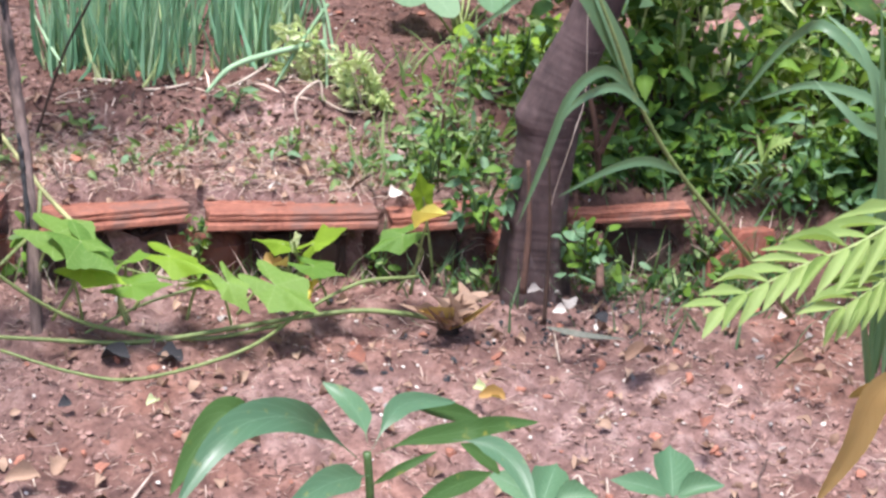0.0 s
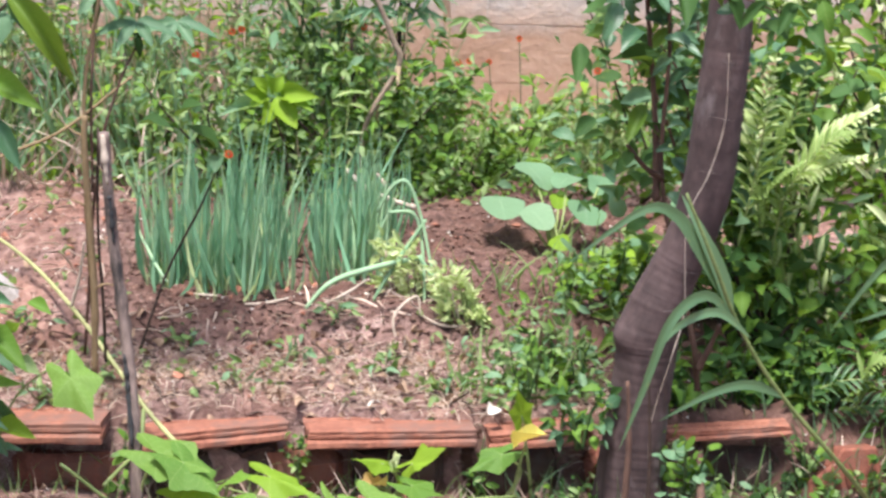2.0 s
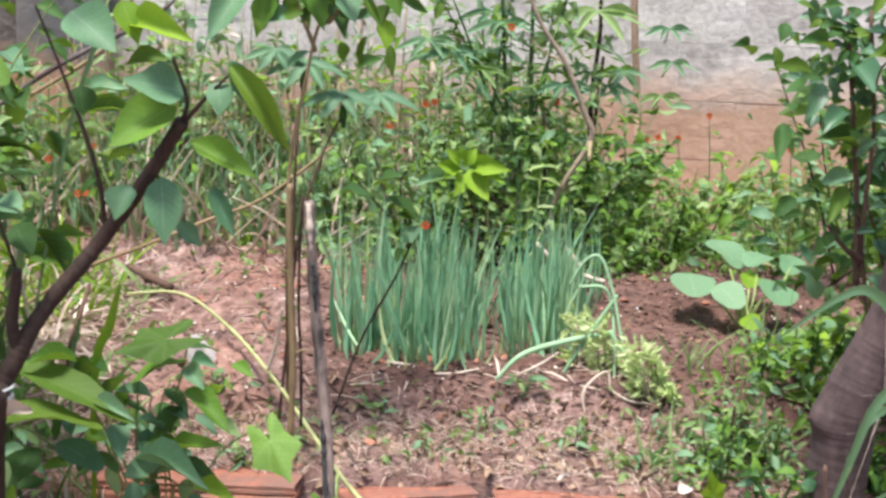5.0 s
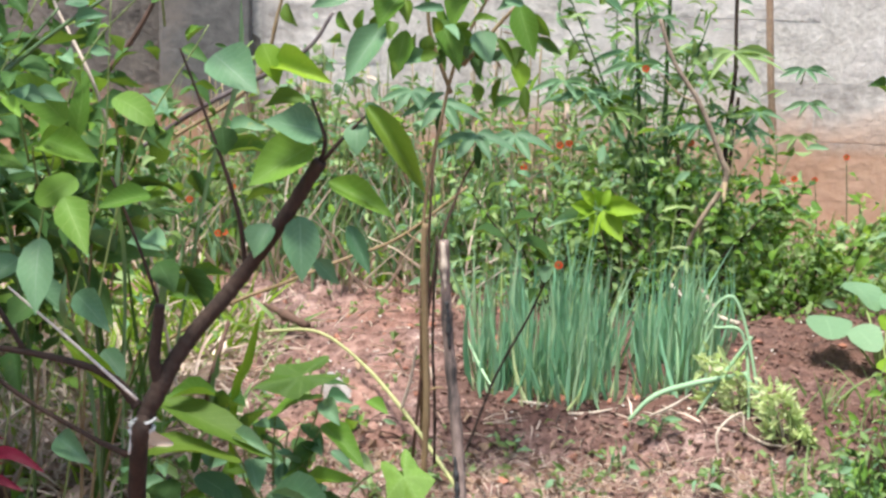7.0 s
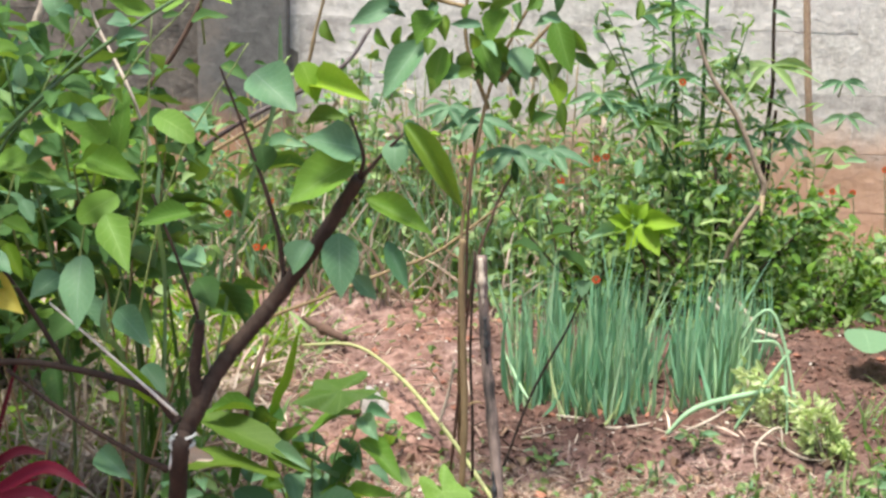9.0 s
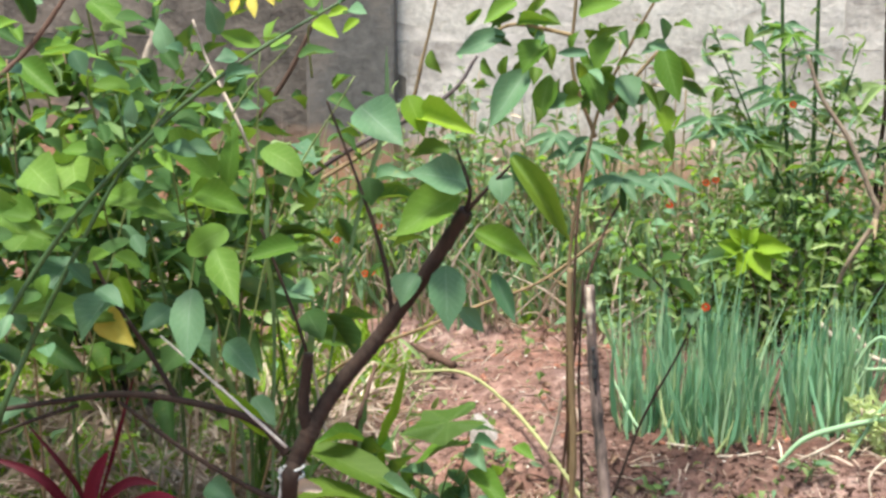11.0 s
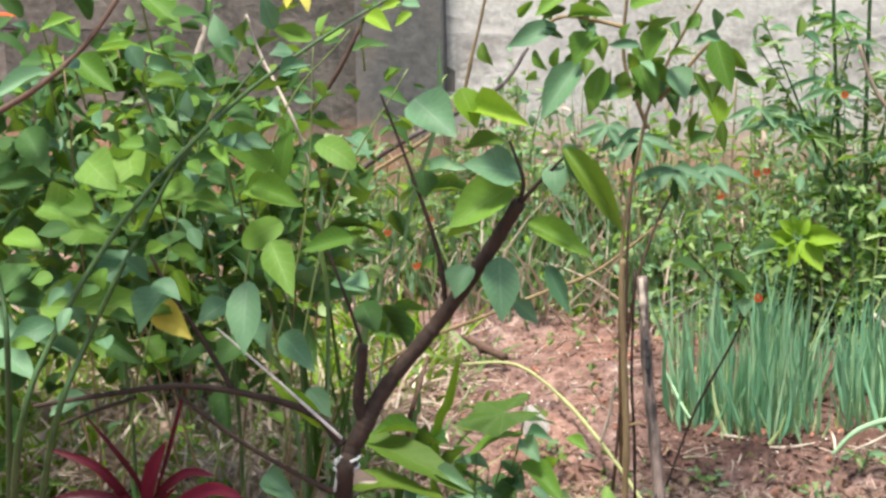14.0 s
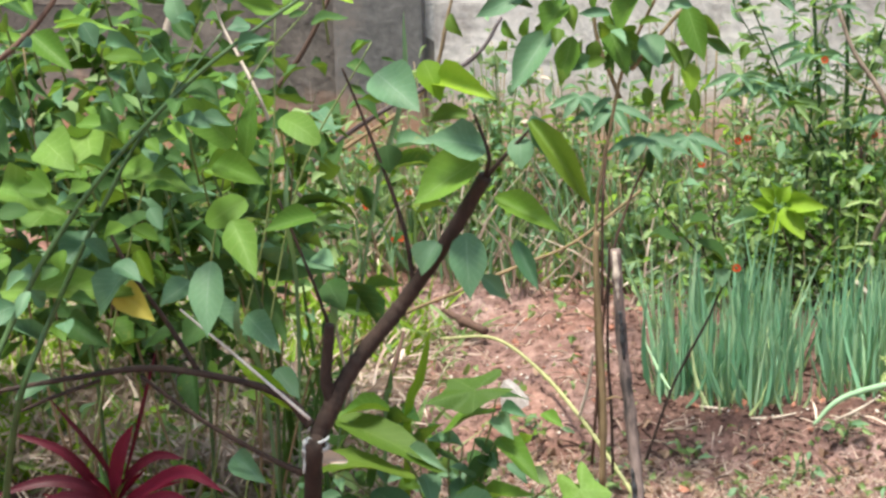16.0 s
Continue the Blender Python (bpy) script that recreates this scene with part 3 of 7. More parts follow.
SLAB = 0.17
lay_brick((-0.606, 2.900, -0.016), (-0.230, 2.870, -0.000), 0.040, -7, 1, "ribbed clay slab laid flat along the edge of the bed", depth=SLAB)
lay_brick((-0.155, 2.850, -0.016), (0.106, 2.920, -0.017), 0.036, -12, 2, "ribbed orange clay slab tilted on the edge of the bed", depth=SLAB)
lay_brick((0.144, 2.870, -0.014), (0.453, 2.890, -0.017), 0.035, -10, 3, "ribbed orange clay slab lying along the bed edge", depth=SLAB)
lay_brick((0.479, 2.885, -0.026), (0.672, 2.890, -0.012), 0.034, -8, 4, "clay slab half hidden by weeds beside the papaya trunk", depth=0.13)
lay_brick((0.815, 2.885, -0.021), (1.052, 2.890, -0.007), 0.020, -3, 5, "clay slab behind the papaya trunk, partly overgrown", depth=0.045)


def shard(base, outline2d, thick, lean, turn, label, name="brick", material=None):
    """A broken flat piece of clay, its outline in metres, standing in the soil."""
    bm = bmesh.new()
    face = bm.faces.new([bm.verts.new((x, 0, z)) for x, z in outline2d])
    made = bmesh.ops.extrude_face_region(bm, geom=[face])
    bmesh.ops.translate(bm, vec=(0, thick, 0), verts=[v for v in made["geom"] if isinstance(v, bmesh.types.BMVert)])
    bmesh.ops.recalc_face_normals(bm, faces=bm.faces)
    bmesh.ops.bevel(bm, geom=bm.edges[:], offset=0.004, segments=1, affect="EDGES")
    me = bpy.data.meshes.new(name)
    bm.to_mesh(me)
    bm.free()
    me.materials.append(material or CLAY_RED)
    ob = tagged(new(name, me), label, name, "bricks edging the bed" if name == "brick" else "")
    ob.matrix_basis = Matrix.Translation(base) @ pose(0, 0, 0, lean, 0, turn)


shard((1.152, 2.840, -0.128), ((-0.07, -0.02), (-0.062, 0.03), (-0.02, 0.06), (0.0, 0.088), (0.07, 0.09), (0.08, 0.05), (0.075, -0.02)), 0.05, -16, 6, "broken red clay slab leaning in the soil")
shard((1.310, 2.860, -0.155), ((-0.05, -0.02), (-0.04, 0.05), (0.03, 0.07), (0.12, 0.06), (0.13, -0.02)), 0.05, -20, -8, "broken orange clay slab under fern leaves")
lay_brick((1.279, 2.930, -0.060), (1.562, 2.950, -0.061), 0.12, -8, 7, "orange clay brick under fern leaves at the bed edge")


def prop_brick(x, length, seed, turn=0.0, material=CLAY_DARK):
    """A brick or lump under the slabs, set back; CLAY_DARK puts their shade into its colour."""
    ob = tagged(new("brick", box_mesh("brick", (length * 0.92, 0.09, 0.095 + 0.025 * (seed % 3) / 2), material, 0.022, seed, 0.011)), "old soily brick standing in the shade under the clay slabs", "brick", "bricks under the slabs")
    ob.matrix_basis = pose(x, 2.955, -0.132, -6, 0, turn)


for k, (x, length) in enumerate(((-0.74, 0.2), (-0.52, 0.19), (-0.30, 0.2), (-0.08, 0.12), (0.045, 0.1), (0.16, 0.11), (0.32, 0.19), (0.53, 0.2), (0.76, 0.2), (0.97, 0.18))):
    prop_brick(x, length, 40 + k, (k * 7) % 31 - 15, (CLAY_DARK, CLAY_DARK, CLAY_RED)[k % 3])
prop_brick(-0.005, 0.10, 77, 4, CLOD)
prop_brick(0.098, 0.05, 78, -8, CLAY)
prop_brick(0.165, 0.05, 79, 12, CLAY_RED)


# ---- papaya trunk ----
def papaya():
    t = thing("papaya_tree", (0.743, 2.835, -0.150), "grey-brown papaya trunk with ringed leaf scars and a bent knee", "tree")
    line = [(0.745, 2.835, -0.190), (0.742, 2.835, -0.094), (0.740, 2.835, -0.025), (0.744, 2.835, 0.066), (0.749, 2.835, 0.155), (0.752, 2.835, 0.204), (0.765, 2.837, 0.253), (0.783, 2.840, 0.302), (0.804, 2.840, 0.355), (0.823, 2.840, 0.414), (0.836, 2.840, 0.490), (0.841, 2.840, 0.583), (0.845, 2.840, 0.683), (0.847, 2.840, 0.771), (0.848, 2.840, 1.020)]
    radii = [0.074, 0.063, 0.058, 0.055, 0.055, 0.056, 0.052, 0.046, 0.043, 0.043, 0.044, 0.043, 0.041, 0.039, 0.038]
    n = 260
    rng = np.random.default_rng(5)
    marks = np.cumsum(rng.integers(9, 19, 20))
    marks = marks[marks < n - 6]
    at = np.arange(n)
    swell = sum(np.exp(-((at - m) / 1.6) ** 2) for m in marks)
    fine = np.interp(np.linspace(0, 1, n), np.linspace(0, 1, 15), radii) * (1 + 0.009 * swell)
    me = tube_mesh("trunk", line, fine, BARK_GREY, sides=30, n=n, knots=0.005, seed=3)
    # the knee: a swollen shoulder where the stem once bent, and a root flare with shallow flutes
    shoulder = np.array((0.698, 2.80, 0.198))
    for v in me.vertices:
        p = np.array(v.co)
        v.co.x -= 0.014 * math.exp(-(((p - shoulder) / (0.03, 0.06, 0.024)) ** 2).sum())
        low = max(0.0, (0.05 - p[2]) / 0.2)
        a = math.atan2(p[1] - 2.835, p[0] - 0.743)
        v.co.x += 0.009 * low * math.cos(a) * math.sin(5 * a + 1)
        v.co.y += 0.009 * low * math.sin(a) * math.sin(5 * a + 1)
    part("trunk", me, t)
    pts = glide(line, n)
    for k in marks[5::2]:
        c, r = pts[k], fine[k]
        lo, hi = rng.uniform(3.2, 4.4), rng.uniform(4.9, 6.2)
        arc = [c + np.array([math.cos(q) * (r - 0.0002), math.sin(q) * (r - 0.0002), 0.004 * math.sin(q * 2 + k)]) for q in np.linspace(lo, hi, 11)]
        part("leaf_scar", tube_mesh("leaf_scar", arc, [0.0001, 0.0003, 0.0006, 0.0003, 0.0001], SCAR, sides=6, n=20), t, "pale thin ring of a leaf scar")
    vine = [(0.760, 2.747, -0.113), (0.751, 2.762, 0.038), (0.780, 2.767, 0.179), (0.797, 2.777, 0.261), (0.789, 2.782, 0.422), (0.822, 2.787, 0.512), (0.841, 2.790, 0.602), (0.837, 2.792, 0.719)]
    part("dry_vine", tube_mesh("dry_vine", vine, [0.0008, 0.0011, 0.0007], CANE_PALE, sides=6, n=60, knots=0.25), t, "thin pale dry vine on the bark")
    return t


papaya()
for a, b, r, mat, lab in (((0.686, 2.640, -0.067), (0.680, 2.660, 0.174), 0.006, BARK_RED, "thin red-brown dead stem beside the trunk"), ((0.725, 2.620, -0.118), (0.713, 2.660, 0.205), 0.004, BARK_DARK, "thin dark dead stem before the trunk")):
    s = thing("twig", a, lab, "twig")
    part("stem", tube_mesh("stem", [a, tuple((np.array(a) + b) / 2 + [0.006, 0, 0]), b], [r, r * 0.9, r * 0.5], mat, n=20, knots=0.06), s)


# ---- stake and dry stalks ----
stake = thing("wooden_stake", (-0.149, 2.660, -0.171), "weathered grey wooden stake, charred dark in patches", "stake")
part("post", tube_mesh("post", [(-0.149, 2.660, -0.188), (-0.153, 2.700, 0.001), (-0.169, 2.750, 0.186), (-0.197, 2.800, 0.385), (-0.211, 2.820, 0.551)], [0.0115, 0.0112, 0.0106, 0.0100, 0.0088], WOOD_OLD, sides=10, n=60, knots=0.05, seed=8), stake)
part("char_patch", tube_mesh("char_patch", [(-0.193, 2.786, 0.365), (-0.197, 2.788, 0.414), (-0.200, 2.790, 0.448)], [0.002, 0.005, 0.003], CHAR, sides=8, n=20, knots=0.25), stake, "charred black patch")
part("char_patch", tube_mesh("char_patch", [(-0.174, 2.735, 0.186), (-0.167, 2.722, 0.126), (-0.159, 2.694, 0.035)], [0.002, 0.0055, 0.003], CHAR, sides=8, n=24, knots=0.25), stake, "charred black patch")
part("bark_strip", tube_mesh("bark_strip", [(-0.212, 2.814, 0.549), (-0.208, 2.806, 0.503), (-0.204, 2.803, 0.465)], [0.004, 0.006, 0.002], CANE_PALE, sides=8, n=16, knots=0.2), stake, "pale splintered strip of wood")
for name, pts, r, mat, lab in (
    ("dry_stalk", [(-0.248, 2.960, 0.049), (-0.246, 2.960, 0.204), (-0.254, 2.970, 0.352), (-0.260, 2.970, 0.490), (-0.258, 2.970, 0.542)], 0.0068, TWIG_BROWN, "dry yellowish stalk standing beside the stake"),
    ("dry_stalk", [(-0.230, 2.980, 0.075), (-0.233, 2.980, 0.198), (-0.242, 3.000, 0.322), (-0.239, 3.000, 0.514)], 0.003, BARK_DARK, "thin dark dead stalk beside the stake"),
    ("dry_stalk", [(-0.324, 3.250, 0.085), (-0.307, 3.250, 0.148), (-0.296, 3.250, 0.220)], 0.0035, CANE_PALE, "short pale bent stalk in the soil")):
    s = thing(name, pts[0], lab, "stalk", "dry stalks")
    part("stem", tube_mesh("stem", pts, [r, r, r * 0.8], mat, n=24, knots=0.08, seed=2), s)
    for q in (0.3, 0.55, 0.8):
        p = Vector(glide(pts, 40)[int(q * 39)])
        part("side_twig", tube_mesh("side_twig", [p, p + Vector((0.02 * (1 if q < 0.5 else -1), -0.005, 0.012)), p + Vector((0.035 * (1 if q < 0.5 else -1), -0.004, 0.03 * q))], [r * 0.35, r * 0.3, r * 0.15], mat, sides=6, n=8), s, "broken side twig")


# ---- spring onions ----
def onion_units():
    out = []
    for k in range(3):
        v, f, uv = unit_leaf("blade", rows=7, cols=3, arch=(0.015, 0.045, 0.09)[k], fold=0.9, seed=k)
        out += [mesh_of("onion_leaf", v, f, m, uv) for m in (ONION, ONION, ONION_PALE)]
    out.append(mesh_of("onion_leaf", v, f, CREAM, uv))
    return out


ONIONS = onion_units()
rng = random.Random(11)
for k in range(66):
    for tries in range(20):
        u, v = rng.uniform(0, 1), rng.uniform(0, 1)
        x, y = -0.190 + 0.500 * u - 0.03 * v + 0.09 * v * u, 3.565 + 0.52 * v - 0.115 * math.sin(3.14 * min(1, u * 1.1))
        if not 0.57 < u < 0.72 - 0.05 * v:
            break
    z = ground_at(x, y)
    plant = thing("spring_onion", (x, y, z), "clump of upright blue-green spring onions in dark soil", "onion", "spring onions")
    for j in range(rng.randint(8, 13)):
        h = rng.uniform(0.09, 0.25) * (1.4 if rng.random() < 0.16 else 1)
        a = rng.uniform(0, 6.28)
        lean = (rng.uniform(0.0, 0.16) if rng.random() < 0.7 else rng.uniform(0.16, 0.5)) * h
        base = (x + rng.gauss(0, 0.022), y + rng.gauss(0, 0.022), z - 0.012)
        tip = (base[0] + math.cos(a) * lean, base[1] + math.sin(a) * lean, z + h)
        part("leaf", ONIONS[9 if rng.random() < 0.03 else rng.randrange(9)], plant, m=aim(base, tip, rng.uniform(0.0048, 0.0105), rng.uniform(-180, 180)))

for o in [q for q in bpy.data.objects if q.name.startswith("spring_onion") and q.parent is None]:
    p = o.matrix_basis.translation
    for j in range(3):
        base = (p.x + rng.gauss(0, 0.02), p.y + rng.gauss(0, 0.02) - 0.01, p.z - 0.012)
        part("base", ONIONS[9], o, m=aim(base, (base[0] + rng.gauss(0, 0.012), base[1], p.z + rng.uniform(0.03, 0.07)), 0.008, rng.uniform(-180, 180)))

leek = thing("leek", (0.400, 3.384, 0.030), "pale flopped leek with long arching blue-green leaves", "leek")
for pts, r in (([(0.143, 3.340, 0.056), (0.194, 3.360, 0.105), (0.277, 3.400, 0.124), (0.389, 3.420, 0.146)], 0.0075), ([(0.442, 3.360, 0.007), (0.410, 3.400, 0.119), (0.386, 3.440, 0.223), (0.356, 3.460, 0.296), (0.324, 3.460, 0.289), (0.292, 3.460, 0.231)], 0.0045), ([(0.282, 3.400, 0.046), (0.331, 3.420, 0.126), (0.395, 3.440, 0.222)], 0.0055), ([(0.451, 3.340, 0.018), (0.429, 3.360, 0.084), (0.381, 3.400, 0.152)], 0.006), ([(0.395, 3.380, 0.012), (0.393, 3.420, 0.124), (0.375, 3.460, 0.223), (0.316, 3.460, 0.232)], 0.0045)):
    part("leaf", tube_mesh("leaf", pts, [r * 0.5, r * 0.8, r * 0.9, r * 0.7], ONION_PALE, sides=8, n=30), leek)
for pts in ([(0.330, 3.280, 0.001), (0.325, 3.300, 0.056), (0.373, 3.340, 0.085), (0.381, 3.320, 0.048)], [(0.382, 3.330, 0.048), (0.422, 3.310, 0.033), (0.467, 3.300, 0.033)], [(0.172, 3.330, 0.065), (0.230, 3.350, 0.088), (0.270, 3.360, 0.114)]):
    part("dry_leaf", tube_mesh("dry_leaf", pts, [0.002, 0.0035, 0.0015], CANE_PALE, n=20), leek, "withered yellow leaf")
for k, pts in enumerate(([(-0.013, 3.420, 0.035), (0.050, 3.420, 0.036), (0.122, 3.440, 0.046)], [(-0.092, 3.460, 0.042), (-0.042, 3.450, 0.041), (-0.011, 3.440, 0.036)], [(-0.223, 3.620, 0.136), (-0.177, 3.520, 0.088), (-0.149, 3.480, 0.061)], [(0.157, 3.400, 0.042), (0.198, 3.380, 0.038), (0.222, 3.360, 0.034)])):
    s = thing("onion_straw", pts[0], "pale dry fallen onion leaf lying on the bed", "leaf", "dry onion leaves")
    part("blade", tube_mesh("blade", pts, [0.0025, 0.004, 0.002], CANE_PALE if k != 2 else ONION_PALE, sides=6, n=16, knots=0.08, seed=k), s)


# ---- plants: builders ----
def herb(name, base, label, category, leaves, kind, material, stems=(), stem_mat=None, group="", face=(0, -0.35, 1), petiole=0.0018):
    """A plant with its stems and leaves. leaves: (base, tip, width[, roll]); stems: (points, radius)."""
    t = thing(name, base, label, category, group)
    for pts, r in stems:
        part("stem", tube_mesh("stem", pts, [r, r * 0.85, r * 0.55], stem_mat, sides=8, n=max(10, 7 * len(pts)), knots=0.05), t)
    for k, row in enumerate(leaves):
        m = material[k % len(material)] if isinstance(material, (list, tuple)) else material
        leaf(t, row[0], row[1], row[2], kind, m, k, row[3] if len(row) > 3 else 0.0, face=face)
    return t


def bush(name, centre, size, count, length, width, kind, material, label, category, seed, stems=4, stem_mat=None, droop=0.25, group="", stem_r=0.004, tall=False, lift=0.0):
    """A shrub or clump of weeds: stems from one foot, and leaves all over its uneven crown."""
    rng = np.random.default_rng(seed)
    cx, cy, cz = centre
    sx, sy, sz = size
    t = thing(name, (cx, cy, cz), label, category, group)
    tips = []
    for k in range(stems):
        a = rng.uniform(0, 6.28)
        q = rng.uniform(0.2, 0.9)
        tip = np.array([cx + math.cos(a) * sx * q, cy + math.sin(a) * sy * q, cz + sz * rng.uniform(0.6, 1.0)])
        mid = np.array([cx, cy, cz]) * 0.5 + tip * 0.5 + rng.normal(size=3) * 0.08 * np.array(size)
        foot = np.array([cx + rng.normal() * 0.12 * sx, cy + rng.normal() * 0.12 * sy, cz - 0.01])
        part("stem", tube_mesh("stem", [foot, mid, tip], [stem_r, stem_r * 0.8, stem_r * 0.4], stem_mat or STEM_GREEN, sides=6, n=14, knots=0.05, seed=seed + k), t)
        tips.append((foot, mid, tip))
    place, way = [], []
    clumps = rng.normal(size=(max(6, count // 14), 3))
    clumps /= np.linalg.norm(clumps, axis=1)[:, None]
    clumps *= rng.uniform(0.35, 1.0, (len(clumps), 1))
    clumps[:, 2] = lift + (1 - lift) * np.abs(clumps[:, 2])
    for k in range(count):
        if stems and (tall or rng.random() < 0.35):
            foot, mid, tip = tips[rng.integers(stems)]
            u = rng.uniform(max(0.15, lift), 1.0)
            p = foot * (1 - u) ** 2 + 2 * mid * u * (1 - u) + tip * u * u
            d = rng.normal(size=3) * [1, 1, 0.4] + [0, 0, 0.25]
        else:
            c = clumps[rng.integers(len(clumps))] * [sx, sy, sz] + rng.normal(size=3) * [0.2 * sx, 0.2 * sy, 0.12 * sz]
            p = np.array([cx, cy, cz]) + c
            p[2] = max(p[2], cz + 0.02)
            d = c / np.array([sx, sy, sz]) * [1, 1, 0.3] + rng.normal(size=3) * 0.7
        d[2] -= droop
        place.append(p)
        way.append(d)
    place, way = np.array(place), np.array(way)
    s = length * rng.uniform(0.4, 1.35, len(place))
    units = [unit_leaf(kind, rows=7, cols=2, arch=a, fold=f, ripple=0.10, twist=w, seed=n) for n, (a, f, w) in enumerate(((0.08, 0.25, 0.0), (0.17, 0.1, 0.5), (0.05, 0.4, -0.5), (-0.06, 0.2, 0.25)))]
    mats = frames_of(place, way, s, s * width / length * rng.uniform(0.5, 1.15, len(place)), rng, 0.55)
    ms = material if isinstance(material, (list, tuple)) else [material]
    for k, m in enumerate(ms):
        joined("foliage", units, mats[k :: len(ms)], m, t)
    return t


def frond(parent, line, pairs, length, width, material, seed=0, kind="lance", name="frond", taper=True, spread=0.85):
    """A fern or palm frond: a rib with leaflets in pairs, each a part."""
    pts = glide(line, pairs + 3)
    rib = part(name, tube_mesh(name, line, [0.0022, 0.0018, 0.0008], STEM_LIME, sides=6, n=24), parent)
    rng = random.Random(seed)
    for k in range(2, pairs + 2):
        way = Vector(pts[k + 1] - pts[k]).normalized()
        side = way.cross(Vector((0, -0.5, 1))).normalized()
        u = (k - 1) / pairs
        f = (math.sin(math.pi * (0.25 + 0.75 * u)) if taper else 1.1 - 0.55 * u) * rng.uniform(0.9, 1.08)
        for s in (-1, 1):
            tip = Vector(pts[k]) + (side * s * spread + way * (1.1 - 0.5 * spread)) * length * max(f, 0.25)
            leaf(rib, pts[k], tip, width, kind, material, k + (s > 0), name="leaflet")


# ---- foreground plants by the path ----
fore = thing("seedling", (0.307, 1.428, -0.160), "young plant with long glossy green leaves by the path", "plant")
part("stem", tube_mesh("stem", [(0.308, 1.438, -0.170), (0.321, 1.680, 0.035), (0.315, 1.680, 0.129), (0.310, 1.690, 0.183)], [0.006, 0.0055, 0.005], STEM_GREEN, n=20), fore)
for pts, w, m in (
    ([(0.304, 1.660, 0.185), (0.262, 1.640, 0.234), (0.218, 1.600, 0.281), (0.168, 1.560, 0.299), (0.130, 1.520, 0.288), (0.093, 1.480, 0.246)], 0.050, BLUE),
    ([(0.211, 1.670, 0.232), (0.172, 1.660, 0.249), (0.144, 1.650, 0.257), (0.116, 1.630, 0.230), (0.086, 1.600, 0.186)], 0.046, GREEN),
    ([(0.310, 1.690, 0.195), (0.308, 1.740, 0.196), (0.295, 1.790, 0.196), (0.267, 1.820, 0.205)], 0.036, BLUE),
    ([(0.314, 1.690, 0.183), (0.342, 1.730, 0.209), (0.370, 1.760, 0.209), (0.427, 1.780, 0.197)], 0.034, BLUE),
    ([(0.375, 1.770, 0.196), (0.417, 1.790, 0.179), (0.461, 1.800, 0.163)], 0.030, GREEN),
    ([(0.316, 1.680, 0.185), (0.364, 1.700, 0.192), (0.433, 1.720, 0.192), (0.469, 1.700, 0.211), (0.507, 1.680, 0.225)], 0.032, GREEN),
    ([(0.403, 1.660, 0.216), (0.442, 1.640, 0.219), (0.468, 1.600, 0.211), (0.482, 1.550, 0.188)], 0.034, BLUE),
    ([(0.415, 1.670, 0.204), (0.439, 1.670, 0.189), (0.462, 1.660, 0.168)], 0.024, GREEN),
    ([(0.311, 1.660, 0.170), (0.284, 1.620, 0.192), (0.249, 1.580, 0.206), (0.204, 1.530, 0.205)], 0.044, BLUE),
    ([(0.315, 1.660, 0.158), (0.346, 1.660, 0.178), (0.389, 1.670, 0.195)], 0.014, DEEP),
    ([(0.443, 1.620, 0.195), (0.402, 1.600, 0.193), (0.351, 1.570, 0.186)], 0.030, GREEN)):
    ribbon(fore, pts, w * 0.8, GLOSS if m is BLUE else DEEP if m is GREEN else m, full=0.5, trough=0.3, face=(0, -0.75, 0.75), neck=0.22 if len(pts) > 3 else 0.0, n=26)
for base, label, leaves, m in (
    ((0.746, 1.850, -0.032), "small green seedling with broad leaves in the soil", [((0.737, 1.850, 0.012), (0.757, 1.950, 0.032), 0.058), ((0.728, 1.850, 0.016), (0.648, 1.850, 0.040), 0.035), ((0.744, 1.850, 0.012), (0.808, 1.850, 0.028), 0.035)], BLUE),
    ((0.564, 1.800, 0.005), "small seedling with pale broad leaves near the path", [((0.550, 1.800, 0.039), (0.584, 1.880, 0.049), 0.05), ((0.542, 1.800, 0.044), (0.474, 1.800, 0.083), 0.045), ((0.565, 1.800, 0.039), (0.623, 1.800, 0.046), 0.035)], BLUE)):
    herb("seedling", base, label, "plant", leaves, "ovate", m, [([base, leaves[0][0]], 0.003)], STEM_GREEN)
fern = thing("fern", (1.05, 1.55, -0.15), "light green pinnate leaf of a young palm-like fern", "fern")
frond(fern, [(0.808, 1.380, 0.652), (0.722, 1.360, 0.598), (0.643, 1.340, 0.573), (0.564, 1.330, 0.533)], 10, 0.078, 0.0125, FERN, 3, spread=0.48, taper=False)
frond(fern, [(0.863, 1.450, 0.584), (0.822, 1.450, 0.553), (0.778, 1.440, 0.515), (0.728, 1.430, 0.483)], 9, 0.085, 0.012, FERN, 4, spread=0.46, taper=False)
foot = (1.05, 1.55, -0.15)
for tip in ((0.808, 1.380, 0.652), (0.863, 1.450, 0.584), (0.875, 1.550, 0.355)):
    part("stalk", tube_mesh("stalk", [foot, (1.0, 1.5, 0.2), tip], [0.006, 0.004, 0.0025], STEM_LIME, n=16), fern)
ribbon(fern, [(0.887, 1.550, 0.362), (0.848, 1.550, 0.328), (0.832, 1.550, 0.264), (0.799, 1.550, 0.188)], 0.042, TAN_DEAD, label="dry tan curled leaf")
ribbon(fern, [(0.897, 1.560, 0.329), (0.849, 1.570, 0.324), (0.830, 1.580, 0.308)], 0.018, TAN_DEAD, label="dry tan curled leaf")


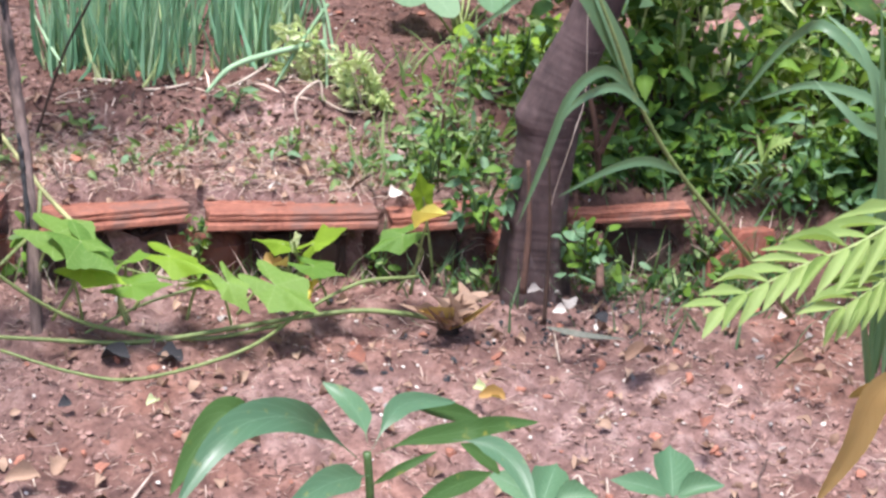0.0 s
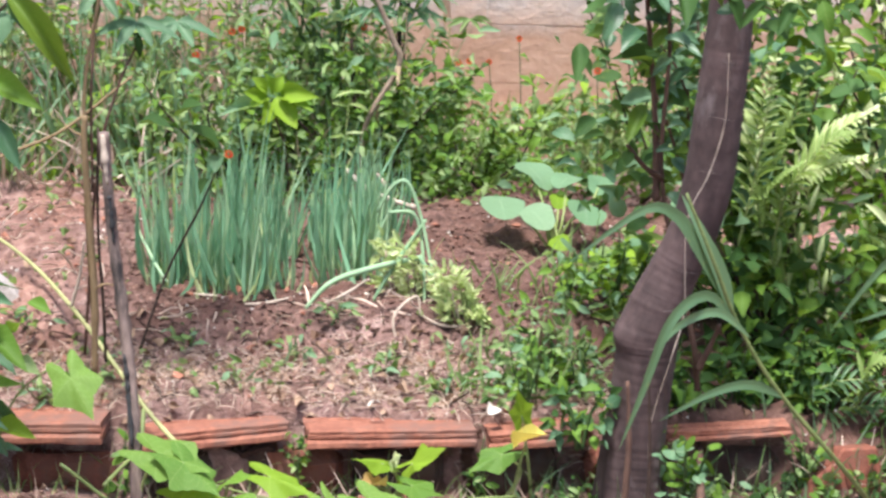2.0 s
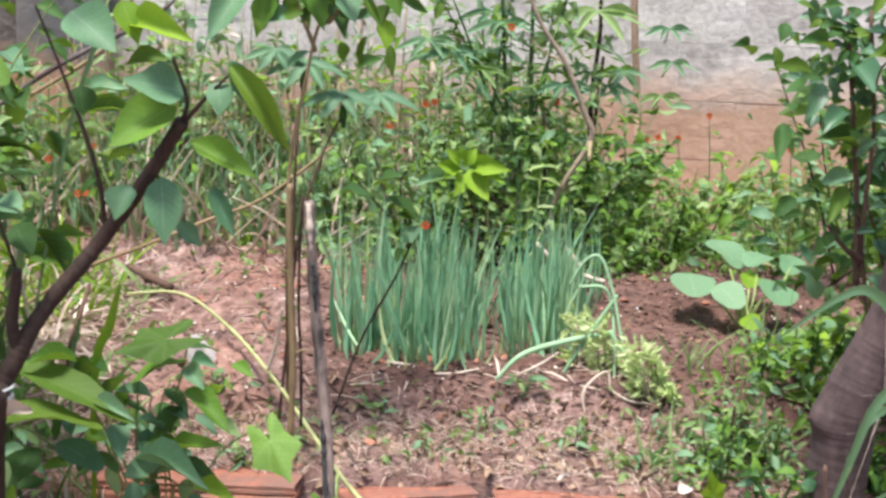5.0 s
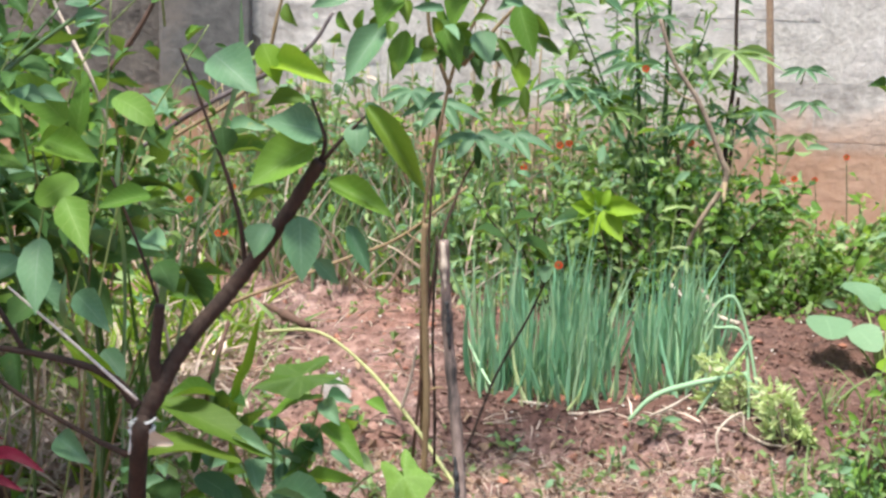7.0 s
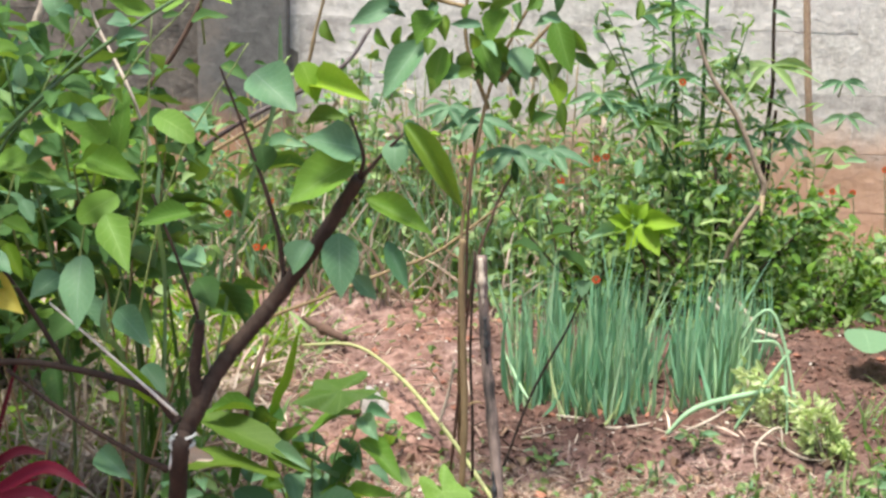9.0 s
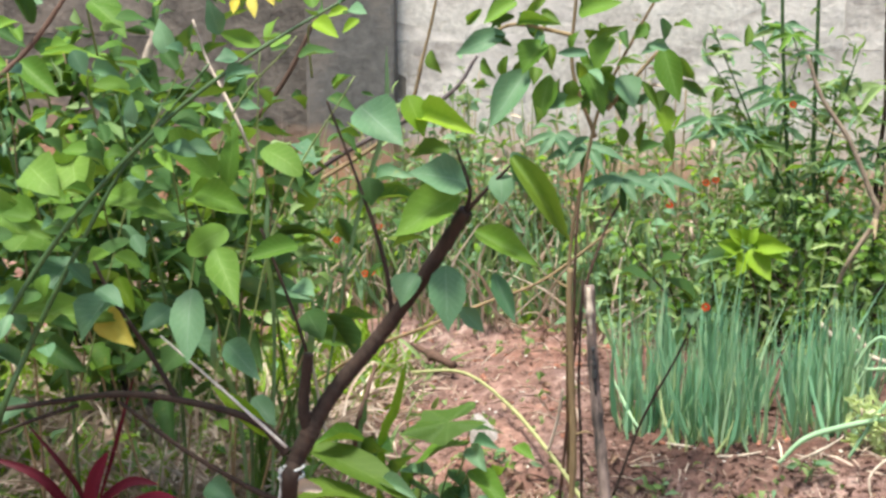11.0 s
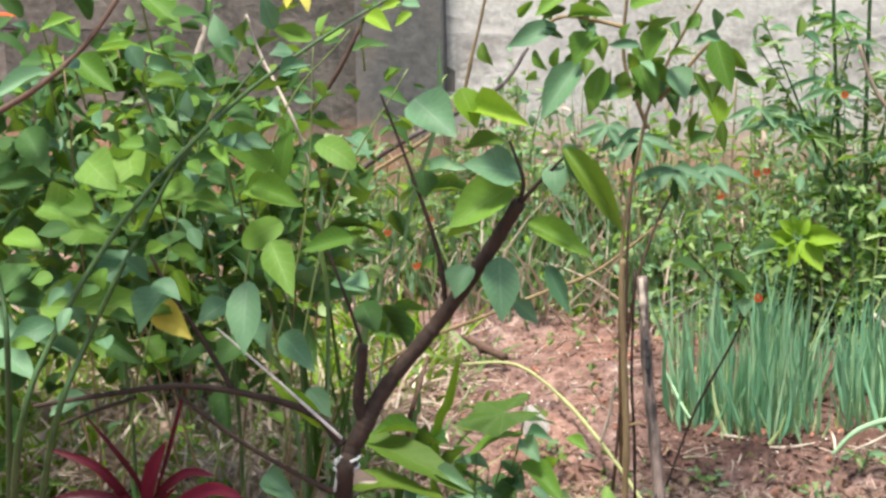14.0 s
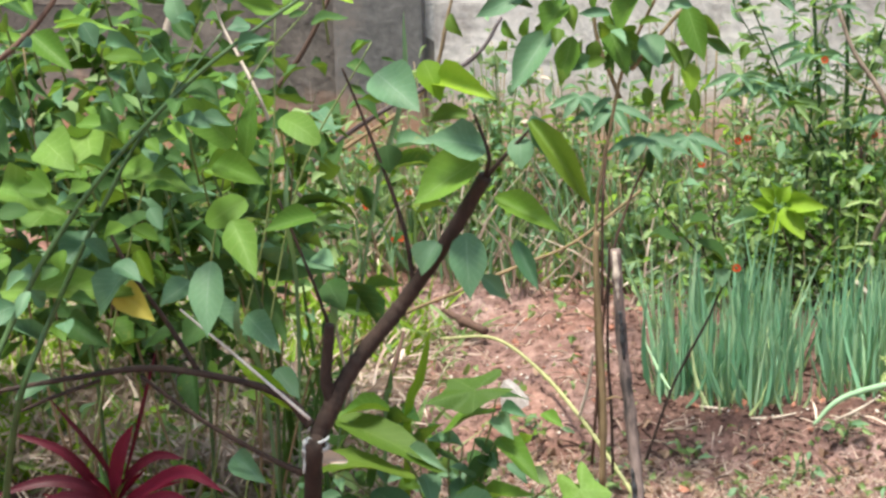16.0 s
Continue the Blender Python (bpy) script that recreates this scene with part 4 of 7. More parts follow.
# ---- tall grass beside the trunk ----
cane = thing("grass_cane", (1.189, 2.653, -0.120), "tall green cane of grass with arching leaves", "grass")
part("stem", tube_mesh("stem", [(1.197, 2.673, -0.130), (1.030, 2.500, 0.072), (0.881, 2.460, 0.238), (0.798, 2.440, 0.358), (0.741, 2.420, 0.472), (0.691, 2.420, 0.575)], [0.005, 0.004, 0.0032, 0.0022], STEM_OLIVE, n=40), cane)
for pts, w, m in (
    ([(0.795, 2.430, 0.361), (0.738, 2.420, 0.414), (0.675, 2.380, 0.386), (0.637, 2.360, 0.284), (0.602, 2.340, 0.190)], 0.022, GRASS),
    ([(0.815, 2.430, 0.343), (0.754, 2.420, 0.387), (0.682, 2.400, 0.361), (0.640, 2.380, 0.294)], 0.018, GRASS),
    ([(0.766, 2.440, 0.403), (0.722, 2.440, 0.483), (0.682, 2.440, 0.535), (0.625, 2.420, 0.547), (0.509, 2.400, 0.464)], 0.026, GRASS),
    ([(0.892, 2.460, 0.228), (0.827, 2.440, 0.259), (0.759, 2.420, 0.252), (0.673, 2.400, 0.212)], 0.020, GRASS),
    ([(0.788, 2.440, 0.367), (0.762, 2.440, 0.439), (0.729, 2.440, 0.501), (0.690, 2.450, 0.567)], 0.030, GRASS)):
    ribbon(cane, pts, w * 0.8, m, full=0.3)
reed = thing("reed", (1.241, 2.394, -0.120), "tall upright blue-green grass blades in the soil", "grass")
for a, b, w in (((1.223, 2.360, -0.101), (1.142, 2.400, 0.575), 0.022), ((1.220, 2.360, -0.101), (1.109, 2.300, 0.228), 0.014), ((1.231, 2.370, -0.086), (1.176, 2.350, 0.422), 0.02)):
    leaf(reed, a, b, w, "blade", GRASS, 0, face=(0, -1, 0.2))
for pts, w in (([(1.261, 2.393, -0.120), (1.301, 2.500, 0.226), (1.245, 2.550, 0.317), (1.134, 2.580, 0.344), (1.038, 2.600, 0.306)], 0.018), ([(1.261, 2.393, -0.120), (1.319, 2.600, 0.239), (1.191, 2.660, 0.409), (1.129, 2.700, 0.386), (1.036, 2.700, 0.251)], 0.02), ([(1.271, 2.393, -0.120), (1.248, 2.450, 0.245), (1.167, 2.450, 0.322), (1.100, 2.500, 0.380)], 0.018), ([(1.261, 2.393, -0.120), (1.204, 2.360, 0.184), (1.148, 2.400, 0.432), (1.081, 2.450, 0.506)], 0.016)):
    ribbon(reed, pts, w, GRASS, n=22, full=0.5)


# ---- squash vine before the bricks ----
vine = thing("squash_vine", (0.564, 2.697, -0.150), "sprawling squash vine with lobed yellow-green leaves on soil", "vine")
for pts, r in (([(0.549, 2.668, -0.130), (0.407, 2.660, -0.109), (0.249, 2.640, -0.120), (0.029, 2.600, -0.137), (-0.146, 2.580, -0.120), (-0.305, 2.560, -0.098)], 0.0065), ([(0.512, 2.720, -0.072), (0.407, 2.680, -0.064), (0.305, 2.620, -0.089), (0.197, 2.520, -0.113), (0.032, 2.460, -0.132), (-0.074, 2.460, -0.120), (-0.189, 2.480, -0.089)], 0.0048),
               ([(0.268, 2.640, -0.126), (0.123, 2.620, -0.142), (-0.036, 2.600, -0.110), (-0.143, 2.580, -0.047), (-0.261, 2.560, 0.063)], 0.0055), ([(0.133, 2.700, -0.078), (0.028, 2.660, -0.097), (-0.066, 2.620, -0.130)], 0.004), ([(0.124, 2.700, -0.073), (0.056, 2.700, -0.062), (-0.020, 2.700, -0.041)], 0.0035)):
    part("stem", tube_mesh("stem", pts, [r * 0.7, r * 0.65, r * 0.5], STEM_OLIVE, n=40, knots=0.04), vine)
SQ = [((-0.151, 2.660, 0.052), (-0.023, 2.560, 0.048), 0.10, SQUASH), ((-0.096, 2.620, 0.065), (-0.008, 2.530, 0.027), 0.10, SQUASH), ((-0.095, 2.620, 0.004), (0.000, 2.540, 0.012), 0.075, LIME), ((-0.013, 2.640, -0.013), (0.039, 2.600, 0.031), 0.05, GREEN), ((-0.021, 2.600, -0.031), (0.081, 2.550, -0.008), 0.065, GREEN),
      ((0.040, 2.660, 0.009), (0.143, 2.580, 0.002), 0.065, LIME), ((0.104, 2.620, -0.031), (0.178, 2.580, -0.017), 0.045, LIME), ((0.155, 2.600, -0.003), (0.207, 2.540, -0.048), 0.055, SQUASH), ((0.218, 2.640, -0.024), (0.318, 2.540, -0.055), 0.095, SQUASH)] + [
      ((0.296, 2.740, -0.024), (0.218, 2.700, 0.011), 0.048, LIME), ((0.289, 2.720, -0.015), (0.286, 2.690, 0.034), 0.026, CREAM), ((0.301, 2.740, -0.035), (0.367, 2.700, 0.035), 0.062, LIME), ((0.294, 2.700, -0.032), (0.371, 2.640, -0.034), 0.065, GREEN), ((0.328, 2.680, -0.064), (0.305, 2.620, -0.087), 0.035, YELLOW), ((0.511, 2.740, 0.014), (0.421, 2.700, -0.008), 0.060, SQUASH), ((0.501, 2.720, 0.025), (0.553, 2.680, 0.067), 0.042, YELLOW), ((0.535, 2.840, 0.007), (0.514, 2.800, 0.097), 0.05, LIME), ((0.275, 2.720, -0.050), (0.225, 2.680, -0.040), 0.035, TAN_DEAD)]
for k, (a, b, w, m) in enumerate(SQ):
    d = Vector(b) - Vector(a)
    d = d.normalized() * max(d.length * 0.95, w * 0.8)
    foot = (a[0] + 0.03 * math.sin(k * 2.1), a[1] + 0.03, -0.12)
    stalk = part("petiole", tube_mesh("petiole", [foot, (a[0] + 0.012, a[1] + 0.02, (a[2] - 0.1) / 2), tuple(Vector(a) + d * 0.36)], [0.003, 0.0025, 0.002], STEM_LIME, sides=6, n=12), vine)
    leaf(stalk, a, tuple(Vector(a) + d), w * 0.85, "curled" if m in (YELLOW, TAN_DEAD) else "lobed", m, k, face=(0.35 * math.sin(2.3 * k), -0.30 - 0.22 * math.cos(1.7 * k), 1))
part("root_crown", tube_mesh("root_crown", [(0.570, 2.691, -0.170), (0.569, 2.700, -0.140), (0.558, 2.710, -0.106)], [0.022, 0.014, 0.004], BARK_DARK, sides=10, n=10, knots=0.3), vine, "dark fibrous crown of the vine")
rng = np.random.default_rng(23)
for k in range(26):
    p = Vector((0.561, 2.643, -0.140))
    d = Vector((rng.normal() * 0.035, rng.normal() * 0.03, rng.uniform(0.02, 0.075)))
    leaf(vine, p, p + d, rng.uniform(0.006, 0.016), ("lance", "curled")[k % 2], (CRISP, TAN_DEAD)[k % 7 == 0], k, rng.uniform(-90, 90), name="dead_leaf", label="withered brown leaf of the crown")
runner = thing("vine_runner", (-0.152, 2.929, -0.020), "long thin pale green runner trailing over the bed", "vine")
part("stem", tube_mesh("stem", [(-0.706, 3.750, 0.079), (-0.573, 3.700, 0.100), (-0.442, 3.500, 0.097), (-0.316, 3.250, 0.075), (-0.200, 2.980, 0.048), (-0.142, 2.840, 0.035), (-0.081, 2.740, 0.014), (-0.066, 2.700, 0.031), (-0.028, 2.660, -0.033), (0.008, 2.662, -0.130)], [0.0036, 0.0044, 0.0042, 0.0036], STEM_PALE, n=70, knots=0.04), runner)
part("stem", tube_mesh("stem", [(-0.151, 2.850, 0.036), (-0.152, 2.800, 0.003), (-0.164, 2.750, -0.012), (-0.168, 2.680, 0.010), (-0.200, 2.620, -0.004)], [0.004, 0.0035, 0.003], STEM_LIME, n=30), runner)

# ---- leafy vine hanging over the bricks ----
RV = [((-0.382, 2.620, 0.372), (-0.486, 2.560, 0.352), 0.10, OLIVE, "lobed"), ((-0.472, 2.640, 0.279), (-0.386, 2.600, 0.328), 0.062, GREEN, "heart"), ((-0.391, 2.620, 0.313), (-0.353, 2.580, 0.287), 0.036, PALE, "ovate"), ((-0.389, 2.620, 0.274), (-0.305, 2.550, 0.223), 0.046, GREEN, "ovate"), ((-0.651, 2.600, 0.301), (-0.459, 2.520, 0.250), 0.066, OLIVE, "heart"), ((-0.679, 2.580, 0.226), (-0.502, 2.500, 0.244), 0.066, OLIVE, "heart"),
      ((-0.534, 2.560, 0.262), (-0.452, 2.520, 0.251), 0.026, PALE, "ovate"), ((-0.504, 2.580, 0.221), (-0.477, 2.520, 0.182), 0.042, BLUE, "ovate"), ((-0.589, 2.600, 0.173), (-0.511, 2.540, 0.158), 0.055, BLUE, "heart"), ((-0.426, 2.620, 0.146), (-0.479, 2.560, 0.138), 0.044, PALE, "heart"), ((-0.473, 2.600, 0.155), (-0.337, 2.540, 0.129), 0.040, BLUE, "ovate"), ((-0.424, 2.620, 0.159), (-0.315, 2.570, 0.197), 0.044, GREEN, "ovate")]
RV += [((-0.428, 2.620, 0.199), (-0.465, 2.580, 0.236), 0.034, BLUE, "ovate"), ((-0.431, 2.660, 0.258), (-0.384, 2.620, 0.221), 0.034, DEEP, "ovate"), ((-0.563, 2.620, 0.313), (-0.657, 2.580, 0.311), 0.036, GREEN, "ovate"), ((-0.374, 2.620, 0.104), (-0.300, 2.580, 0.098), 0.040, LIME, "ovate"), ((-0.454, 2.660, 0.244), (-0.510, 2.620, 0.266), 0.034, PALE, "ovate"), ((-0.537, 2.660, 0.250), (-0.575, 2.620, 0.293), 0.03, DEEP, "ovate"),
       ((-0.270, 2.660, 0.205), (-0.217, 2.580, 0.148), 0.095, SQUASH, "lobed"), ((-0.648, 2.640, 0.142), (-0.680, 2.580, 0.105), 0.055, DEEP, "heart"), ((-0.402, 2.640, 0.234), (-0.441, 2.600, 0.193), 0.036, DEEP, "ovate"), ((-0.637, 2.660, 0.215), (-0.674, 2.620, 0.204), 0.03, YELLOW, "curled")]
hang = thing("climbing_vine", (-0.554, 2.821, -0.160), "green climbing vine with lobed leaves hanging over clay bricks", "vine")
for k, (a, b, w, m, kind) in enumerate(RV):
    leaf(hang, a, b, w * (0.8 if kind == "lobed" else 0.95), kind, m, k, face=(0.3 * math.sin(2 * k), -0.45, 0.95))
    part("stem", tube_mesh("stem", [(-0.52 + 0.05 * (k % 4), 2.68, -0.15), (a[0] * 0.6 - 0.2, 2.68, a[2] * 0.5), a], [0.0024, 0.002, 0.0014], STEM_OLIVE, sides=6, n=14), hang)

rng = np.random.default_rng(17)
for k in range(64):
    a = RV[k % len(RV)][0]
    p = np.array(a) * [1, 1, 0.72] + rng.normal(size=3) * [0.045, 0.03, 0.03] + [-0.015, 0.05, 0]
    d = rng.normal(size=3) * [0.8, 0.3, 0.3] - [0, 0.45, 0.2]
    d *= rng.uniform(0.035, 0.065) / np.linalg.norm(d)
    leaf(hang, p, p + d, rng.uniform(0.018, 0.032), ("ovate", "heart")[k % 3 == 0], (DEEP, BLUE, GREEN, DEEP, BLUE, WEED)[k % 6], k, face=(0.4 * math.sin(k), -0.5, 0.9))

for base, tip, w in (((-0.536, 2.600, 0.288), (-0.483, 2.560, 0.480), 0.016), ((-0.586, 2.660, 0.288), (-0.569, 2.640, 0.384), 0.009)):
    ribbon(hang, [(base[0] - 0.02, 2.68, -0.15), base, tuple((np.array(base) + tip) / 2 + [0.003, 0, 0.006]), tip], w, LIME if w > 0.01 else GRASS, full=0.6, name="blade", label="upright grass blade in the vine")

leaf(hang, (-0.660, 2.500, 0.260), (-0.602, 2.460, 0.287), 0.028, "curled", DRY, 5, face=(0, -0.7, 0.7), label="withered pale leaf")

# ---- small tree with the tied trunk ----
tree = thing("small_tree", (-0.727, 2.704, -0.100), "small tree with smooth dark branches and large green leaves", "tree")
for name, pts, radii in (
    ("trunk", [(-0.731, 2.675, -0.120), (-0.634, 2.370, 0.300), (-0.622, 2.370, 0.362), (-0.604, 2.375, 0.401), (-0.586, 2.385, 0.439), (-0.555, 2.400, 0.488), (-0.516, 2.410, 0.536), (-0.479, 2.420, 0.585), (-0.413, 2.400, 0.680), (-0.358, 2.380, 0.770)], [0.0165, 0.0145, 0.0142, 0.0150, 0.0138, 0.0130, 0.0126, 0.0122, 0.0115, 0.0105]),
    ("branch", [(-0.635, 2.370, 0.379), (-0.672, 2.360, 0.426), (-0.750, 2.350, 0.454), (-0.874, 2.340, 0.470), (-0.992, 2.330, 0.454), (-1.122, 2.320, 0.429)], [0.009, 0.0068, 0.0056, 0.0052, 0.0045, 0.0035]),
    ("branch", [(-0.650, 2.370, 0.298), (-0.702, 2.360, 0.326), (-0.795, 2.340, 0.388), (-0.889, 2.330, 0.461)], [0.006, 0.0042, 0.0038, 0.0034]),
    ("branch", [(-0.601, 2.378, 0.410), (-0.607, 2.370, 0.455), (-0.600, 2.365, 0.507), (-0.595, 2.360, 0.543)], [0.0105, 0.0095, 0.0088, 0.0080])) + (
    ("twig", [(-0.477, 2.420, 0.587), (-0.489, 2.410, 0.687), (-0.530, 2.400, 0.818), (-0.568, 2.390, 0.925)], [0.0042, 0.0035, 0.0025, 0.0018]),
    ("twig", [(-0.359, 2.380, 0.768), (-0.351, 2.370, 0.805), (-0.369, 2.360, 0.864)], [0.0035, 0.003, 0.002]),
    ("twig", [(-0.355, 2.380, 0.770), (-0.323, 2.360, 0.808), (-0.289, 2.350, 0.844)], [0.004, 0.003, 0.002]),
    ("twig", [(-0.800, 2.350, 0.461), (-0.844, 2.340, 0.545), (-0.892, 2.330, 0.626), (-0.925, 2.330, 0.696)], [0.0045, 0.004, 0.0035, 0.002]),
    ("twig", [(-0.598, 2.360, 0.548), (-0.614, 2.340, 0.620), (-0.656, 2.330, 0.742)], [0.003, 0.0025, 0.002]),
    ("twig", [(-0.955, 2.330, 0.450), (-1.046, 2.340, 0.413), (-1.114, 2.360, 0.378)], [0.0035, 0.003, 0.002])):
    part(name, tube_mesh(name, pts, radii, BARK_DARK, sides=12, n=12 * len(pts), knots=0.045, seed=len(pts)), tree)
for c, tilt in (((-0.624, 2.370, 0.359), 0.003), ((-0.625, 2.370, 0.350), -0.003), ((-0.626, 2.370, 0.344), 0.001)):
    loop = [(c[0] + 0.0185 * math.cos(q), c[1] - 0.010 + 0.0185 * math.sin(q), c[2] + tilt * math.cos(q)) for q in np.linspace(0, 2 * math.pi, 15)]
    part("string", tube_mesh("string", loop, [0.0024, 0.0024], STRING, sides=6, n=30), tree, "white string tied round the trunk")
part("string", tube_mesh("string", [(-0.631, 2.350, 0.366), (-0.636, 2.346, 0.347), (-0.642, 2.346, 0.309)], [0.0028, 0.0022], STRING, n=12), tree, "loose end of white string")
part("straw", tube_mesh("straw", [(-0.624, 2.330, 0.403), (-0.713, 2.320, 0.487), (-0.810, 2.310, 0.575)], [0.0026, 0.0022, 0.0016], CHALK, n=12), tree, "pale dry grass stalk caught in the fork")
TL = [((-0.520, 2.400, 0.917), (-0.443, 2.340, 0.870), 0.075, BLUE), ((-0.449, 2.400, 0.935), (-0.420, 2.380, 0.876), 0.045, LIME), ((-0.435, 2.400, 0.902), (-0.333, 2.340, 0.889), 0.042, LIME), ((-0.355, 2.380, 0.811), (-0.438, 2.340, 0.832), 0.062, GREEN), ((-0.368, 2.380, 0.794), (-0.458, 2.340, 0.735), 0.075, GREEN)] + [
      ((-0.303, 2.360, 0.833), (-0.299, 2.340, 0.787), 0.042, BLUE), ((-0.291, 2.360, 0.859), (-0.197, 2.340, 0.733), 0.038, GREEN), ((-0.287, 2.360, 0.863), (-0.261, 2.360, 0.797), 0.034, GREEN), ((-0.349, 2.400, 0.735), (-0.243, 2.360, 0.693), 0.042, GREEN), ((-0.388, 2.380, 0.686), (-0.377, 2.340, 0.593), 0.060, BLUE),
      ((-0.435, 2.400, 0.666), (-0.457, 2.380, 0.617), 0.05, BLUE), ((-0.373, 2.420, 0.610), (-0.334, 2.420, 0.572), 0.03, GREEN), ((-0.316, 2.380, 0.676), (-0.279, 2.360, 0.605), 0.03, BLUE), ((-0.513, 2.420, 0.806), (-0.504, 2.400, 0.766), 0.045, DEEP), ((-0.384, 2.400, 0.855), (-0.448, 2.400, 0.842), 0.032, GREEN)]
TL2 = [((-0.718, 2.300, 0.716), (-0.666, 2.240, 0.644), 0.052, SQUASH), ((-0.603, 2.340, 0.716), (-0.665, 2.280, 0.706), 0.042, GREEN), ((-0.761, 2.320, 0.648), (-0.752, 2.260, 0.547), 0.058, BLUE), ((-0.880, 2.300, 0.639), (-0.917, 2.260, 0.573), 0.058, BLUE), ((-0.717, 2.340, 0.561), (-0.647, 2.280, 0.521), 0.045, BLUE)] + [
       ((-0.801, 2.340, 0.610), (-0.837, 2.300, 0.584), 0.045, BLUE), ((-0.614, 2.360, 0.650), (-0.573, 2.320, 0.644), 0.035, BLUE), ((-0.905, 2.320, 0.600), (-0.838, 2.280, 0.563), 0.05, YELLOW), ((-1.027, 2.360, 0.818), (-0.954, 2.300, 0.784), 0.07, SQUASH), ((-0.973, 2.400, 0.839), (-0.935, 2.320, 0.776), 0.08, SQUASH),
       ((-0.905, 2.360, 0.778), (-0.766, 2.280, 0.761), 0.05, SQUASH), ((-1.096, 2.340, 0.748), (-0.958, 2.280, 0.723), 0.06, SQUASH), ((-1.111, 2.340, 0.585), (-0.854, 2.300, 0.600), 0.075, SQUASH), ((-0.774, 2.400, 0.779), (-0.676, 2.340, 0.760), 0.05, GREEN), ((-0.607, 2.400, 0.599), (-0.571, 2.360, 0.563), 0.05, GREEN)]
TL3 = [((-0.664, 2.400, 0.389), (-0.772, 2.420, 0.466), 0.032, LIME), ((-0.983, 2.420, 0.661), (-1.025, 2.360, 0.609), 0.062, BLUE), ((-0.916, 2.420, 0.634), (-0.875, 2.380, 0.587), 0.03, LIME), ((-1.144, 2.460, 0.526), (-1.202, 2.400, 0.502), 0.05, BLUE), ((-1.079, 2.500, 0.491), (-0.987, 2.460, 0.459), 0.05, DEEP), ((-0.832, 2.500, 0.504), (-0.871, 2.460, 0.461), 0.048, DEEP),
       ((-1.124, 2.520, 0.383), (-1.174, 2.480, 0.355), 0.045, BLUE), ((-0.712, 2.460, 0.436), (-0.665, 2.420, 0.401), 0.04, BLUE), ((-0.771, 2.400, 0.310), (-0.706, 2.360, 0.281), 0.045, BLUE), ((-1.172, 2.460, 0.847), (-1.106, 2.400, 0.779), 0.055, DEEP), ((-1.124, 2.460, 0.767), (-1.208, 2.400, 0.760), 0.042, DEEP), ((-0.922, 2.500, 0.901), (-0.852, 2.460, 0.898), 0.03, GREEN), ((-0.661, 2.440, 0.622), (-0.596, 2.400, 0.617), 0.03, BLUE), ((-1.212, 2.520, 0.606), (-1.242, 2.460, 0.562), 0.06, DEEP), ((-1.256, 2.540, 0.550), (-1.156, 2.500, 0.540), 0.05, DEEP), ((-1.274, 2.520, 0.454), (-1.181, 2.460, 0.423), 0.055, BLUE), ((-1.249, 2.600, 0.453), (-1.317, 2.560, 0.410), 0.06, DEEP), ((-1.263, 2.600, 0.395), (-1.305, 2.560, 0.354), 0.05, DEEP), ((-1.342, 2.600, 0.489), (-1.250, 2.560, 0.464), 0.06, BLUE)]
for k, (a, b, w, m) in enumerate(TL + TL2 + TL3):
    leaf(tree, a, b, w * 0.96, "ovate", (GREEN, DEEP, OLIVE, BLUE)[k % 4] if m is GREEN else m, k, face=(0.1 * math.sin(k), -0.8, 0.6))

# ---- broad-leaved vine through the shrubs ----
broad = thing("climbing_vine", (-1.02, 2.72, ground_at(-1.02, 2.72)), "climbing vine with broad light green leaves among the shrubs", "vine")
BV = [((-1.114, 2.440, 0.941), (-1.178, 2.360, 0.909), 0.042, BLUE, "ovate"), ((-0.975, 2.400, 0.765), (-0.969, 2.360, 0.854), 0.088, SQUASH, "lobed"), ((-1.031, 2.440, 0.763), (-1.058, 2.400, 0.822), 0.045, PALE, "heart"), ((-0.929, 2.420, 0.757), (-0.783, 2.340, 0.742), 0.052, GREEN, "ovate"), ((-1.005, 2.400, 0.697), (-1.099, 2.340, 0.731), 0.066, SQUASH, "lobed"), ((-0.778, 2.480, 0.800), (-0.840, 2.440, 0.866), 0.056, GREEN, "heart"),
      ((-0.810, 2.460, 0.757), (-0.707, 2.420, 0.742), 0.045, GREEN, "ovate"), ((-0.957, 2.460, 1.060), (-0.884, 2.420, 1.006), 0.05, GREEN, "ovate"), ((-1.078, 2.460, 0.964), (-0.997, 2.420, 0.913), 0.045, GREEN, "ovate"), ((-1.042, 2.460, 0.974), (-0.907, 2.400, 0.976), 0.026, GREEN, "ovate"), ((-0.979, 2.500, 0.938), (-0.901, 2.460, 0.934), 0.032, BLUE, "ovate")]
BV += [((-1.058, 2.460, 0.740), (-0.960, 2.420, 0.756), 0.05, GREEN, "ovate"), ((-0.841, 2.500, 0.803), (-0.912, 2.460, 0.790), 0.036, DEEP, "ovate"), ((-0.769, 2.500, 0.695), (-0.814, 2.460, 0.666), 0.05, GREEN, "heart"), ((-0.702, 2.540, 0.819), (-0.636, 2.500, 0.791), 0.045, SQUASH, "heart"), ((-0.624, 2.540, 1.026), (-0.574, 2.500, 1.005), 0.03, LIME, "ovate"), ((-1.146, 2.500, 1.015), (-1.063, 2.460, 0.984), 0.036, DEEP, "ovate"), ((-1.229, 2.480, 0.663), (-1.137, 2.440, 0.648), 0.045, GREEN, "ovate"), ((-0.932, 2.500, 0.670), (-0.976, 2.460, 0.640), 0.04, DEEP, "heart")]
